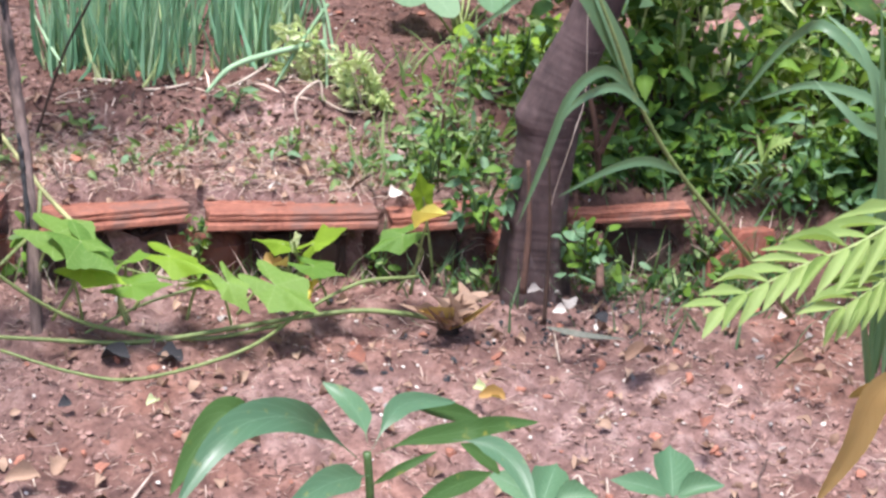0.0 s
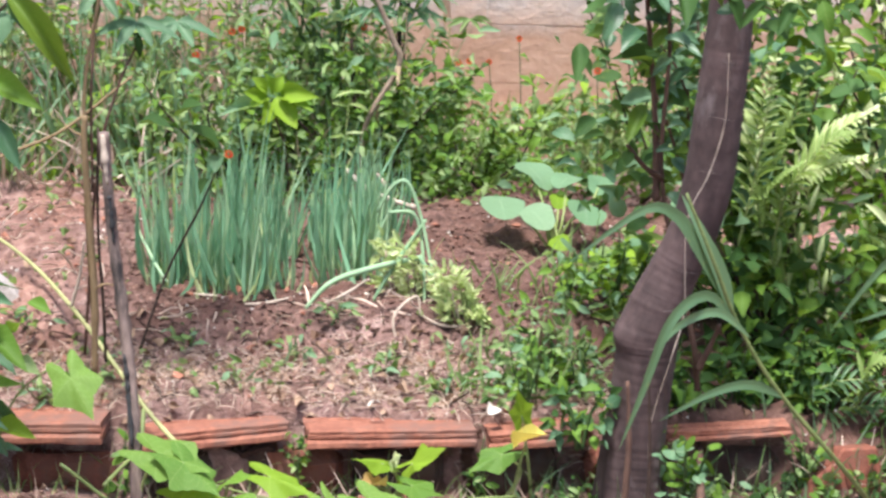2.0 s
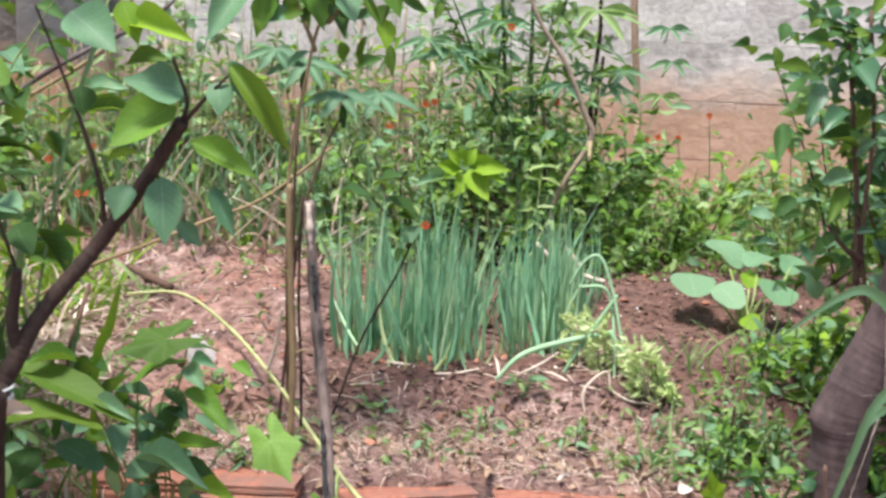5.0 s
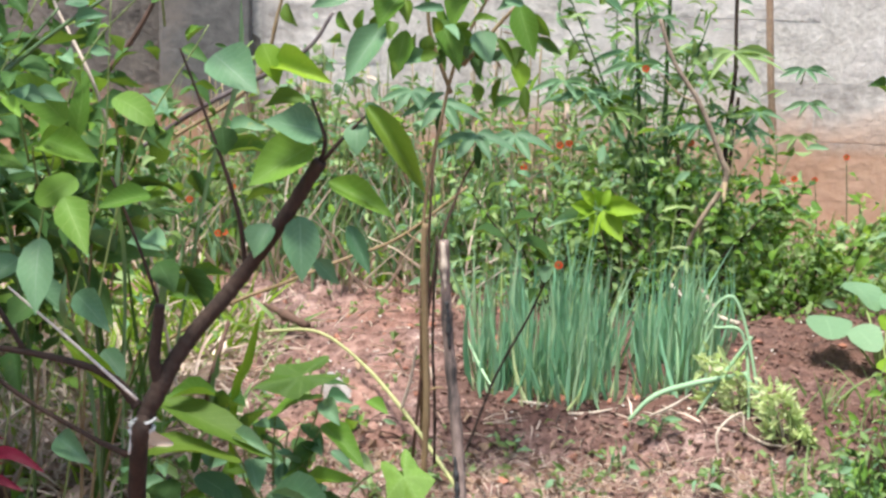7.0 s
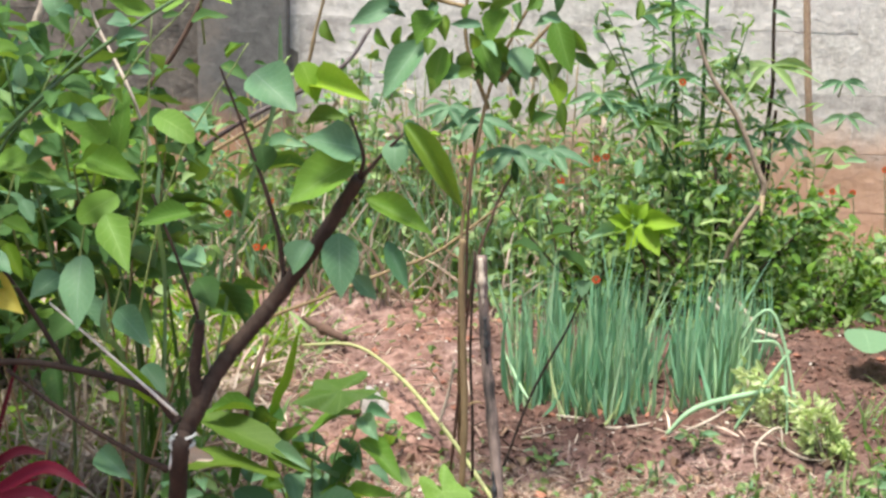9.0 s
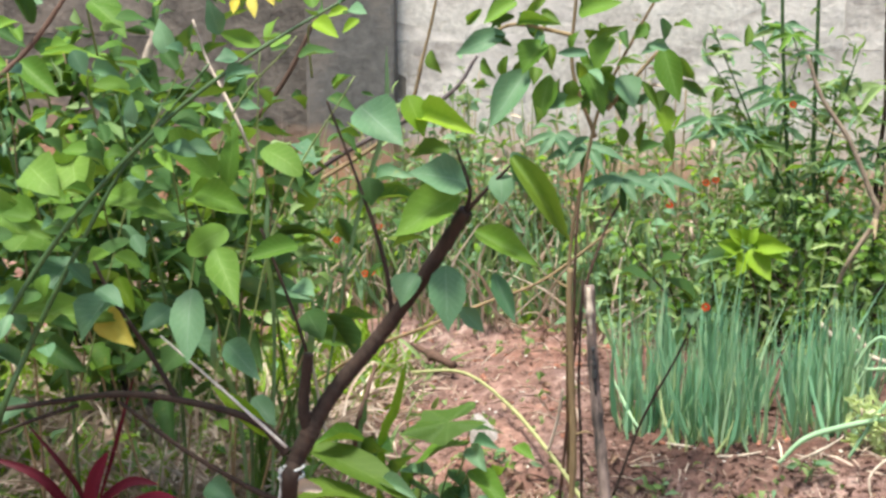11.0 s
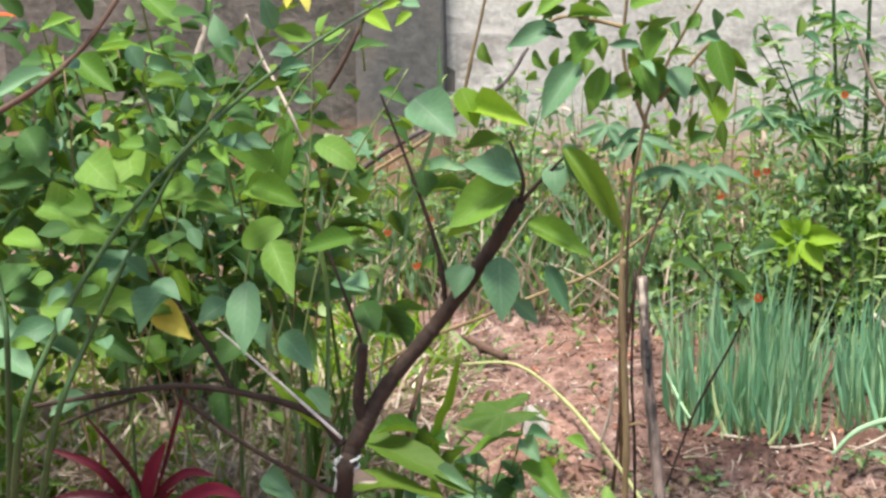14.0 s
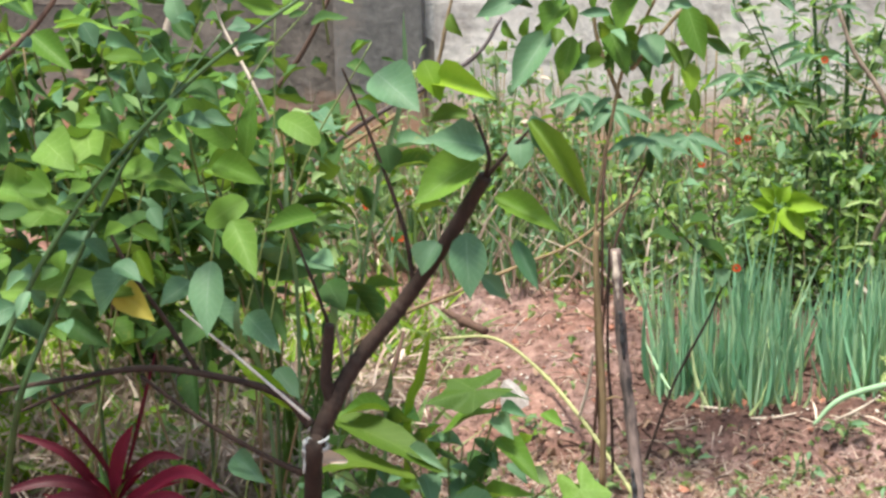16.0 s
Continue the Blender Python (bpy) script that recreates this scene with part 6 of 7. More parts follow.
chicory(0.478, 3.335, 0.135, 0.050, -0.42, 150, "pale frilly cream-green chicory in dark soil", 63)
chicory(0.385, 3.44, 0.135, 0.042, -0.30, 90, "pale leafy chicory beside the flopped leek", 64)
chicory(0.340, 3.52, 0.13, 0.036, -0.2, 60, "pale green chicory beside the spring onions", 65)
squash = thing("young_squash", (0.729, 3.976, 0.020), "young squash plant with rounded pale green leaves", "plant")
for k, (a, w) in enumerate((((0.615, 3.86, 0.129), 0.112), ((0.712, 4.0, 0.171), 0.104), ((0.780, 3.95, 0.171), 0.078), ((0.693, 3.8, 0.123), 0.084), ((0.815, 3.85, 0.121), 0.104), ((0.755, 3.9, 0.135), 0.05), ((0.735, 3.72, 0.085), 0.05), ((0.873, 4.0, 0.150), 0.07))):
    d = Vector((0.5 * math.sin(2.4 * k), -0.8, -0.22 + 0.1 * math.cos(3 * k))).normalized() * w
    leaf(squash, Vector(a) - d * 0.45, Vector(a) + d * 0.6, w, "heart", (PALE, PALE, PALE, PALE, BLUE, LIME, LIME)[k % 7], k, face=(0.25 * math.sin(1.9 * k), -0.55, 1))
    part("petiole", tube_mesh("petiole", [(0.74, 3.85, 0.02), (a[0] * 0.5 + 0.37, 3.85, 0.10), tuple(Vector(a) - d * 0.08)], [0.004, 0.003, 0.0025], STEM_LIME, sides=6, n=12), squash)

for k, (x, y) in enumerate(((0.92, 3.78), (1.0, 3.62), (0.86, 3.66), (1.02, 3.9), (0.78, 3.52))):
    bush("weed", (x, y, ground_at(x, y)), (0.09, 0.07, 0.11), 60, 0.042, 0.026, ("round", "ovate")[k % 2], [PALE, WEED, LIME], "low pale green weeds beside the young squash", "weed", 160 + k, 4, STEM_LIME, group="weeds by the squash", stem_r=0.002)

# ---- thicket behind the onions ----
bush("shrub", (0.30, 4.36, 0.02), (0.42, 0.22, 0.42), 2400, 0.032, 0.018, "ovate", [GREEN, WEED, GREEN, DEEP, WEED], "dense low dark green shrub behind the onion bed", "shrub", 71, 8, BARK_DARK)
bush("shrub", (0.62, 4.42, 0.0), (0.30, 0.20, 0.26), 1000, 0.028, 0.016, "ovate", [GREEN, WEED, GREEN], "low spreading green shrub with small leaves", "shrub", 72, 6, BARK_DARK)
bush("shrub", (-0.05, 4.35, 0.02), (0.32, 0.22, 0.45), 640, 0.04, 0.018, "ovate", [WEED, GREEN, WEED, PALE], "green leafy shrub behind the onion bed", "shrub", 73, 7, BARK_DARK)
tall = thing("cassava", (0.287, 4.357, 0.020), "tall cassava stems with fingered leaves before the wall", "plant")
TALL = [[(0.196, 4.342, 0.020), (0.181, 4.500, 0.324), (0.161, 4.500, 0.554), (0.141, 4.500, 0.792), (0.128, 4.500, 1.02)], [(0.257, 4.352, 0.020), (0.240, 4.500, 0.404), (0.231, 4.500, 0.618), (0.228, 4.500, 0.826), (0.224, 4.500, 1.04)], [(0.410, 4.378, 0.020), (0.404, 4.550, 0.402), (0.415, 4.550, 0.619), (0.407, 4.550, 0.799), (0.403, 4.550, 1.03)], [(0.379, 4.373, 0.020), (0.424, 4.600, 0.394), (0.433, 4.600, 0.551)], [(0.234, 4.349, 0.020), (0.209, 4.450, 0.258), (0.184, 4.450, 0.442)], [(0.310, 4.361, 0.020), (0.287, 4.450, 0.215), (0.271, 4.450, 0.415)]]
for pts in TALL:
    part("stem", tube_mesh("stem", pts, [0.0075, 0.006, 0.0045], BARK_DARK if pts[0][0] > 0.3 else STEM_GREEN, n=24, knots=0.05), tall)
for k, (c, r) in enumerate((((0.404, 4.500, 0.686), 0.22), ((0.150, 4.450, 0.651), 0.16), ((0.020, 4.400, 0.578), 0.15), ((0.318, 4.500, 0.622), 0.16), ((0.635, 4.700, 0.528), 0.12), ((0.619, 4.700, 0.622), 0.12), ((0.096, 4.400, 0.537), 0.15), ((-0.040, 4.400, 0.605), 0.14), ((0.320, 4.400, 0.502), 0.14), ((0.611, 4.700, 0.432), 0.12))):
    palmate(tall, c, r * 0.66, 7, (WEED, PALE, BLUE)[k % 3], 0.25, 20 + k, 0.17)
rng = np.random.default_rng(79)
for k in range(22):
    line = glide(TALL[k % len(TALL)], 30)
    p = line[rng.integers(8, 29)] + rng.normal(size=3) * [0.07, 0.04, 0.02]
    palmate(tall, tuple(p), rng.uniform(0.06, 0.10), 6, (WEED, PALE, BLUE, GREEN)[k % 4], 0.3, 90 + k, 0.18)
bush("shrub", (0.20, 4.50, 0.25), (0.30, 0.18, 0.62), 820, 0.055, 0.015, "lance", [WEED, PALE, GREEN, WEED, PALE], "tall leafy stems before the block wall", "shrub", 74, 7, STEM_GREEN)
bent = thing("dead_branch", (0.325, 4.364, 0.020), "bent bare brown branch rising out of the thicket", "branch", "bare branches")
part("stem", tube_mesh("stem", [(0.285, 4.303, 0.020), (0.308, 4.280, 0.226), (0.386, 4.280, 0.379), (0.367, 4.280, 0.452), (0.308, 4.280, 0.581), (0.237, 4.280, 0.685), (0.196, 4.280, 0.790)], [0.006, 0.007, 0.0085, 0.007, 0.006, 0.005], grain_mat("branch_tan", (0.20, 0.14, 0.10), (0.44, 0.33, 0.25), 40.0, relief=0.003), n=50, knots=0.06), bent)
part("stub", tube_mesh("stub", [(0.386, 4.280, 0.379), (0.383, 4.250, 0.334)], [0.008, 0.003], STALK_TAN, n=8, knots=0.1), bent)
part("twig", tube_mesh("twig", [(0.386, 4.280, 0.379), (0.401, 4.270, 0.434), (0.399, 4.260, 0.530)], [0.003, 0.0025, 0.0015], STALK_TAN, n=12, knots=0.1), bent)
part("twig", tube_mesh("twig", [(0.308, 4.280, 0.581), (0.249, 4.270, 0.608), (0.195, 4.260, 0.665)], [0.003, 0.002, 0.0015], STALK_TAN, n=12, knots=0.1), bent)
low = thing("dead_branch", (0.342, 4.259, 0.020), "pale dry crooked branch lying by the onions", "branch", "bare branches")
part("stem", tube_mesh("stem", [(0.251, 4.050, 0.164), (0.300, 4.000, 0.130), (0.374, 3.950, 0.112), (0.413, 3.920, 0.109)], [0.005, 0.007, 0.006], CANE_PALE, n=20, knots=0.1), low)
part("stem", tube_mesh("stem", [(0.318, 4.000, 0.174), (0.360, 3.970, 0.127)], [0.004, 0.005], CANE_PALE, n=8, knots=0.1), low)
bamboo = thing("bamboo_cane", (0.590, 4.777, 0.000), "dry tan cane with nodes standing before the wall", "cane")
part("stem", tube_mesh("stem", [(0.617, 5.050, 0.000), (0.604, 5.200, 0.288), (0.578, 5.200, 0.533), (0.557, 5.200, 0.773), (0.538, 5.200, 1.02)], [0.013, 0.012, 0.010], grain_mat("cane_tan", (0.28, 0.17, 0.11), (0.48, 0.32, 0.22), 30.0, relief=0.002), n=30, knots=0.04), bamboo)

# ---- weeds along the wall ----
rng = random.Random(81)
for k in range(40):
    x = -2.0 + 4.3 * (k + rng.uniform(-0.4, 0.4)) / 39
    y = rng.uniform(4.55, 5.25)
    h = rng.uniform(0.16, 0.34) * (1.25 if -0.9 < x < 0.1 else 1.0)
    bush("weed", (x, y, ground_at(x, y)), (rng.uniform(0.12, 0.2), 0.12, h), 150, rng.uniform(0.028, 0.055), rng.uniform(0.013, 0.026), rng.choice(("ovate", "lance")), [(GREEN, WEED, PALE), (WEED, PALE), (LIME, WEED, WEED), (WEED, PALE, GREEN)][k % 4], rng.choice(("green weeds growing along the wall foot", "leafy weeds with small flowers by the wall")), "weed", 200 + k, 4, STEM_OLIVE, group="weeds by the wall")
for k in range(16):
    x = -1.25 + 1.75 * (k + rng.uniform(-0.4, 0.4)) / 15
    y = rng.uniform(4.5, 4.95)
    h = rng.uniform(0.36, 0.62)
    bush("weed", (x, y, ground_at(x, y)), (rng.uniform(0.10, 0.16), 0.10, h), 150, rng.uniform(0.03, 0.055), rng.uniform(0.011, 0.02), ("lance", "ovate")[k % 2], [(WEED, PALE), (WEED, BLUE), (LIME, WEED), (PALE, GREEN)][k % 4], "tall leafy weeds with dry stalks before the wall", "weed", 400 + k, 6, (STALK_TAN, STEM_OLIVE)[k % 2], group="weeds by the wall", tall=k % 3 == 0)


for k in range(14):
    x = -0.95 + 1.05 * (k + rng.uniform(-0.4, 0.4)) / 13
    y = rng.uniform(4.75, 5.2)
    bush("weed", (x, y, ground_at(x, y)), (rng.uniform(0.08, 0.14), 0.10, rng.uniform(0.55, 0.78)), 120, rng.uniform(0.035, 0.06), rng.uniform(0.012, 0.022), ("lance", "ovate")[k % 2], [(WEED, PALE), (PALE, LIME), (WEED, PALE, DRY)][k % 3], "tall pale green weeds with tan stalks by the wall", "weed", 440 + k, 6, (STALK_TAN, STEM_OLIVE)[k % 2], group="weeds by the wall", lift=0.3)


def thin_growth(name, n, xr, yr, heights, width, material, label, seed, lean=0.3):
    """Fine upright blades and stalks too many to count."""
    rng = np.random.default_rng(seed)
    x, y = rng.uniform(*xr, n), rng.uniform(*yr, n)
    h = rng.uniform(*heights, n) * (0.6 + 0.7 * value_noise(x * 4, y * 4, seed))
    d = np.c_[rng.normal(size=(n, 2)) * lean, np.ones(n)]
    units = [unit_leaf("blade", rows=5, cols=2, arch=q, fold=0.6, seed=k) for k, q in enumerate((0.04, 0.1, 0.16))]
    joined(name, units, frames_of(np.c_[x, y, land(x, y) - 0.005], d, h, np.full(n, width) * rng.uniform(0.6, 1.4, n), rng, 1.0), material, None, label, "stuff", "grass")


thin_growth("wild_grass", 600, (-1.5, 0.45), (4.5, 5.3), (0.14, 0.42), 0.008, WEED, "fine green grass growing before the wall", 5)
thin_growth("wild_grass", 750, (-1.5, 0.45), (4.45, 5.3), (0.14, 0.46), 0.010, PALE, "pale green grass growing before the wall", 6)
thin_growth("wild_grass", 500, (0.4, 1.5), (4.5, 5.3), (0.06, 0.20), 0.010, WEED, "short green grass growing before the wall", 16, 0.7)
thin_growth("wild_grass", 170, (0.42, 0.95), (3.0, 3.6), (0.05, 0.17), 0.006, WEED, "sparse fine grass by the trunk", 10, 0.5)
thin_growth("dry_grass", 170, (-0.7, 1.3), (2.84, 2.92), (0.03, 0.11), 0.004, DRY, "dry straw standing against the bricks", 13, 0.8)
thin_growth("wild_grass", 150, (-0.7, 1.3), (2.84, 2.92), (0.03, 0.12), 0.004, WEED, "thin weeds standing against the bricks", 14, 0.6)
for k, (x, y) in enumerate(((-1.32, 2.85), (-1.1, 2.95), (-0.92, 2.86), (-0.8, 3.05), (-1.2, 3.15), (-0.98, 3.2), (-0.72, 2.8), (-1.42, 2.7), (-1.25, 2.66), (-1.05, 2.7), (-0.86, 2.72), (-1.5, 2.95), (-1.4, 3.1), (-0.9, 3.3))):
    bush("weed", (x, y, ground_at(x, y)), (0.11, 0.08, 0.20), 56, 0.05, 0.02, ("ovate", "lance")[k % 2], [(WEED, PALE, LIME), (GREEN, WEED, DEEP)][k % 2], "leafy green weeds among dry grass", "weed", 170 + k, 4, STEM_OLIVE, group="weeds under the shrubs", stem_r=0.002)
thin_growth("wild_grass", 130, (0.84, 1.4), (2.74, 2.92), (0.03, 0.10), 0.004, GRASS, "sparse olive grass before the slabs", 12, 0.6)
thin_growth("dry_grass", 650, (-1.5, 0.42), (4.4, 5.3), (0.14, 0.50), 0.006, DRY, "dry tan grass stalks before the wall", 7, 0.7)
thin_growth("dry_grass", 900, (-2.1, -0.8), (2.9, 4.3), (0.06, 0.18), 0.010, DRY, "dry tan grass under the shrubs", 8, 2.0)
thin_growth("wild_grass", 2400, (-2.1, -0.8), (2.9, 4.3), (0.05, 0.19), 0.012, LIME, "fresh green grass under the shrubs", 9, 0.9)
thin_growth("wild_grass", 900, (-2.1, -0.66), (2.4, 4.2), (0.04, 0.15), 0.012, WEED, "soft green grass under the shrubs", 15, 0.9)
blooms = [(0.709, 5.000, 0.253), (0.649, 5.000, 0.254), (0.796, 5.000, 0.326), (0.497, 5.000, 0.252), (-0.020, 4.600, 0.405), (0.300, 4.400, 0.457), (0.171, 4.400, 0.647), (-0.963, 4.600, 0.238), (-0.922, 4.300, 0.179), (0.886, 4.200, 0.397), (-0.917, 4.200, 0.200), (-0.139, 4.500, 0.351), (-0.044, 4.500, 0.416), (0.622, 5.050, 0.239), (-0.372, 4.900, 0.417), (-1.040, 4.400, 0.241)]
for k, c in enumerate(blooms):
    f = thing("flower", (c[0], c[1], ground_at(c[0], c[1])), "small orange-red flower on a thin stem among weeds", "flower", "red flowers")
    part("stem", tube_mesh("stem", [(c[0] + 0.02, c[1] + 0.01, ground_at(c[0], c[1])), (c[0] + 0.015, c[1], c[2] * 0.5), c], [0.002, 0.0018, 0.0014], STEM_GREEN, sides=5, n=8), f)
    bloom(f, c, 0.010, PETAL, k, 6)

# ---- growth round the trunk ----
shrub = thing("shrub", (0.823, 2.637, -0.050), "woody shrub with red-brown stems and glossy dark leaves", "shrub")
SS = [[(0.827, 2.652, -0.060), (0.893, 2.950, -0.046), (0.870, 2.960, 0.123), (0.828, 2.980, 0.273), (0.787, 3.000, 0.463), (0.783, 3.000, 0.696), (0.755, 3.000, 0.898)], [(0.789, 3.000, 0.442), (0.751, 2.980, 0.468), (0.711, 2.960, 0.514)], [(0.783, 3.000, 0.398), (0.773, 3.020, 0.544), (0.745, 3.020, 0.732), (0.719, 3.020, 0.894)], [(0.880, 2.950, 0.082), (0.897, 2.940, 0.137), (0.907, 2.930, 0.179)]]
for pts in SS:
    part("stem", tube_mesh("stem", pts, [0.0075, 0.005, 0.0036], BARK_RED, n=40, knots=0.06, seed=7), shrub)
SH = [((0.722, 2.950, 0.815), (0.743, 2.850, 0.773), 0.07, BLUE), ((0.675, 2.950, 0.773), (0.636, 2.900, 0.710), 0.05, BLUE), ((0.720, 2.950, 0.724), (0.673, 2.900, 0.692), 0.06, BLUE), ((0.611, 2.950, 0.700), (0.598, 2.900, 0.633), 0.045, DEEP), ((0.775, 2.920, 0.811), (0.775, 2.850, 0.745), 0.05, DEEP)] + [
      ((0.653, 2.950, 0.792), (0.574, 2.900, 0.807), 0.045, GREEN), ((0.736, 2.950, 0.663), (0.654, 2.900, 0.681), 0.05, DEEP), ((0.749, 2.900, 0.724), (0.810, 2.850, 0.697), 0.045, BLUE), ((0.733, 2.950, 0.591), (0.697, 2.900, 0.529), 0.045, GREEN), ((0.643, 2.950, 0.567), (0.601, 2.900, 0.536), 0.045, LIME),
      ((0.680, 2.950, 0.833), (0.605, 2.900, 0.847), 0.05, DEEP), ((0.835, 2.900, 0.767), (0.861, 2.850, 0.728), 0.06, BLUE), ((0.890, 2.900, 0.809), (0.936, 2.850, 0.800), 0.055, GREEN), ((0.807, 2.900, 0.845), (0.840, 2.850, 0.873), 0.05, DEEP), ((0.545, 2.970, 0.815), (0.501, 2.920, 0.835), 0.04, LIME)]
for k, (a, b, w, m) in enumerate(SH):
    leaf(shrub, a, b, w * 0.7, "ovate", GLOSS if m is BLUE else DEEP if m is LIME else OLIVE if m is GREEN else m, k, face=(0.2 * math.sin(2 * k), -0.7, 0.7))
over = [(0.735, 2.660, 0.959), (0.757, 2.640, 0.883), (0.801, 2.620, 0.843), (0.860, 2.600, 0.822)]
part("stem", tube_mesh("stem", [(0.779, 3.000, 0.706), (0.736, 2.800, 0.829)] + over[1:], [0.002, 0.0018, 0.0012], BARK_RED, n=24), shrub)
rng = np.random.default_rng(78)
for k in range(34):
    p = glide(over, 30)[rng.integers(2, 30)] + rng.normal(size=3) * [0.05, 0.015, 0.03]
    d = rng.normal(size=3) * [1, 0.4, 0.5] - [0, 0.2, 0.4]
    d *= rng.uniform(0.04, 0.07) / np.linalg.norm(d)
    leaf(shrub, p, p + d, rng.uniform(0.018, 0.030), "ovate", (DEEP, GLOSS, OLIVE, DEEP)[k % 4], k, face=(0, -0.6, 0.8))
rng = np.random.default_rng(77)
for k in range(160):
    line = glide(SS[(0, 2)[k % 2]], 60)
    p = line[rng.integers(39, 60)] + rng.normal(size=3) * [0.07, 0.03, 0.03]
    d = rng.normal(size=3) * [1, 0.5, 0.5] - [0, 0, 0.3]
    d *= rng.uniform(0.03, 0.055) / np.linalg.norm(d)
    leaf(shrub, p, p + d, rng.uniform(0.016, 0.028), "ovate", (DEEP, GLOSS, DEEP, GLOSS, OLIVE)[k % 5], k, face=(0, -0.6, 0.8))
bush("shrub", (0.93, 3.22, 0.30), (0.26, 0.16, 0.55), 330, 0.058, 0.03, "ovate", [DEEP, BLUE, DEEP, PALE], "glossy dark-leaved shrub behind the papaya trunk", "shrub", 91, 5, BARK_RED)
bush("weed", (0.63, 3.08, -0.01), (0.17, 0.10, 0.19), 340, 0.032, 0.012, "lance", [GREEN, WEED, PALE, WEED], "leafy green weeds at the bed edge beside the trunk", "weed", 92, 6, BARK_RED)
bush("weed", (0.80, 3.42, 0.02), (0.14, 0.12, 0.20), 150, 0.034, 0.022, "ovate", [GREEN, LIME, DEEP], "fresh green weeds between onions and trunk", "weed", 93, 5, STEM_GREEN)
bush("shrub", (1.12, 3.35, -0.02), (0.30, 0.22, 0.85), 760, 0.06, 0.030, "ovate", [GREEN, OLIVE, SQUASH, DEEP], "dense green shrub behind the papaya trunk", "shrub", 94, 7, BARK_DARK)
bush("shrub", (1.52, 3.55, -0.02), (0.38, 0.26, 0.95), 1200, 0.085, 0.019, "lance", [GREEN, CREAM, LIME, PALE], "thick bright green shrub with long leaves", "shrub", 95, 8, BARK_DARK)
bush("shrub", (1.75, 3.05, -0.02), (0.36, 0.24, 0.95), 1100, 0.085, 0.036, "ovate", [GREEN, BLUE, DEEP], "green shrub over the end of the bricks", "shrub", 96, 6, BARK_DARK)
bush("shrub", (1.15, 4.35, 0.0), (0.42, 0.25, 0.60), 700, 0.05, 0.024, "ovate", [GREEN, DEEP, PALE], "mixed green shrub before the wall", "shrub", 97, 6, BARK_DARK)
bush("weed", (1.36, 3.0, -0.05), (0.16, 0.10, 0.24), 260, 0.045, 0.022, "ovate", [GREEN, DEEP, PALE], "leafy weeds behind the broken clay brick", "weed", 101, 5, STEM_GREEN)
# DEEP leaves here put some of the shade behind the slab into colour
bush("weed", (1.08, 3.06, -0.05), (0.12, 0.08, 0.20), 220, 0.04, 0.022, "ovate", [DEEP, GREEN], "dark green weeds behind the clay slab", "weed", 102, 5, STEM_GREEN)
# tall and dense, largely out of view, to throw shade on the slabs
bush("shrub", (1.62, 2.75, -0.1), (0.3, 0.3, 1.15), 620, 0.10, 0.04, "lance", [DEEP, BLUE, GREEN], "tall leafy shrub at the end of the path, mostly unseen, added for shade", "shrub", 103, 6, STEM_GREEN)
# DEEP leaves also darken the shaded foot of the slabs
for k, (x, y, w, h) in enumerate(((0.90, 2.84, 0.035, 0.08), (0.99, 2.84, 0.035, 0.05), (1.12, 2.83, 0.04, 0.06), (0.63, 2.83, 0.05, 0.09), (-0.19, 2.895, 0.03, 0.13), (0.127, 2.90, 0.022, 0.14), (0.466, 2.90, 0.025, 0.13), (0.69, 2.90, 0.02, 0.10), (1.08, 2.86, 0.06, 0.14), (1.2, 2.84, 0.06, 0.12), (1.02, 2.80, 0.05, 0.10), (1.14, 2.80, 0.05, 0.07))):
    bush("weed", (x, y, ground_at(x, y)), (w, 0.03, h), 45, 0.022, 0.015, ("round", "ovate")[k % 2], [DEEP, GREEN, WEED], "small leafy weeds hiding the clay slabs", "weed", 110 + k, 4, STEM_GREEN, stem_r=0.002)
# mostly DEEP, so that the shade behind the slabs is in the leaf colour
bush("shrub", (1.05, 3.12, 0.0), (0.22, 0.08, 0.34), 330, 0.05, 0.026, "ovate", [DEEP, DEEP, GREEN], "shrub behind the slabs, its leaves dark green to deepen the shade", "shrub", 118, 5, BARK_DARK)
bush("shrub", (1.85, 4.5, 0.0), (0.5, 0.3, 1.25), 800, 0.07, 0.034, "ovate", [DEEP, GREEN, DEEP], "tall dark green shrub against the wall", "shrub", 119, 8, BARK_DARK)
# dark leaf colour stands in for deep shade on the ground
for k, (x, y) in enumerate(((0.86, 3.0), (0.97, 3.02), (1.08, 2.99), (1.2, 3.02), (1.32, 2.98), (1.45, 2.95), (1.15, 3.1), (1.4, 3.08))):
    bush("weed", (x, y, ground_at(x, y)), (0.08, 0.06, 0.14), 90, 0.036, 0.018, ("ovate", "lance")[k % 2], [DEEP, GREEN, DEEP], "weeds behind the slabs, dark green to deepen the shade", "weed", 130 + k, 4, STEM_GREEN, group="weeds in the shade", stem_r=0.002)
for k, (x, y) in enumerate(((0.54, 3.08), (0.62, 3.24), (0.67, 3.04), (0.71, 3.38), (0.57, 2.98), (0.60, 3.12))):
    bush("weed", (x, y, ground_at(x, y)), (0.08, 0.07, 0.13), 60, 0.03, 0.014, ("lance", "ovate")[k % 2], [WEED, GREEN, DEEP, PALE], "leafy green weeds between the chicory and the trunk", "weed", 500 + k, 4, STEM_GREEN, group="weeds beside the trunk", stem_r=0.002)
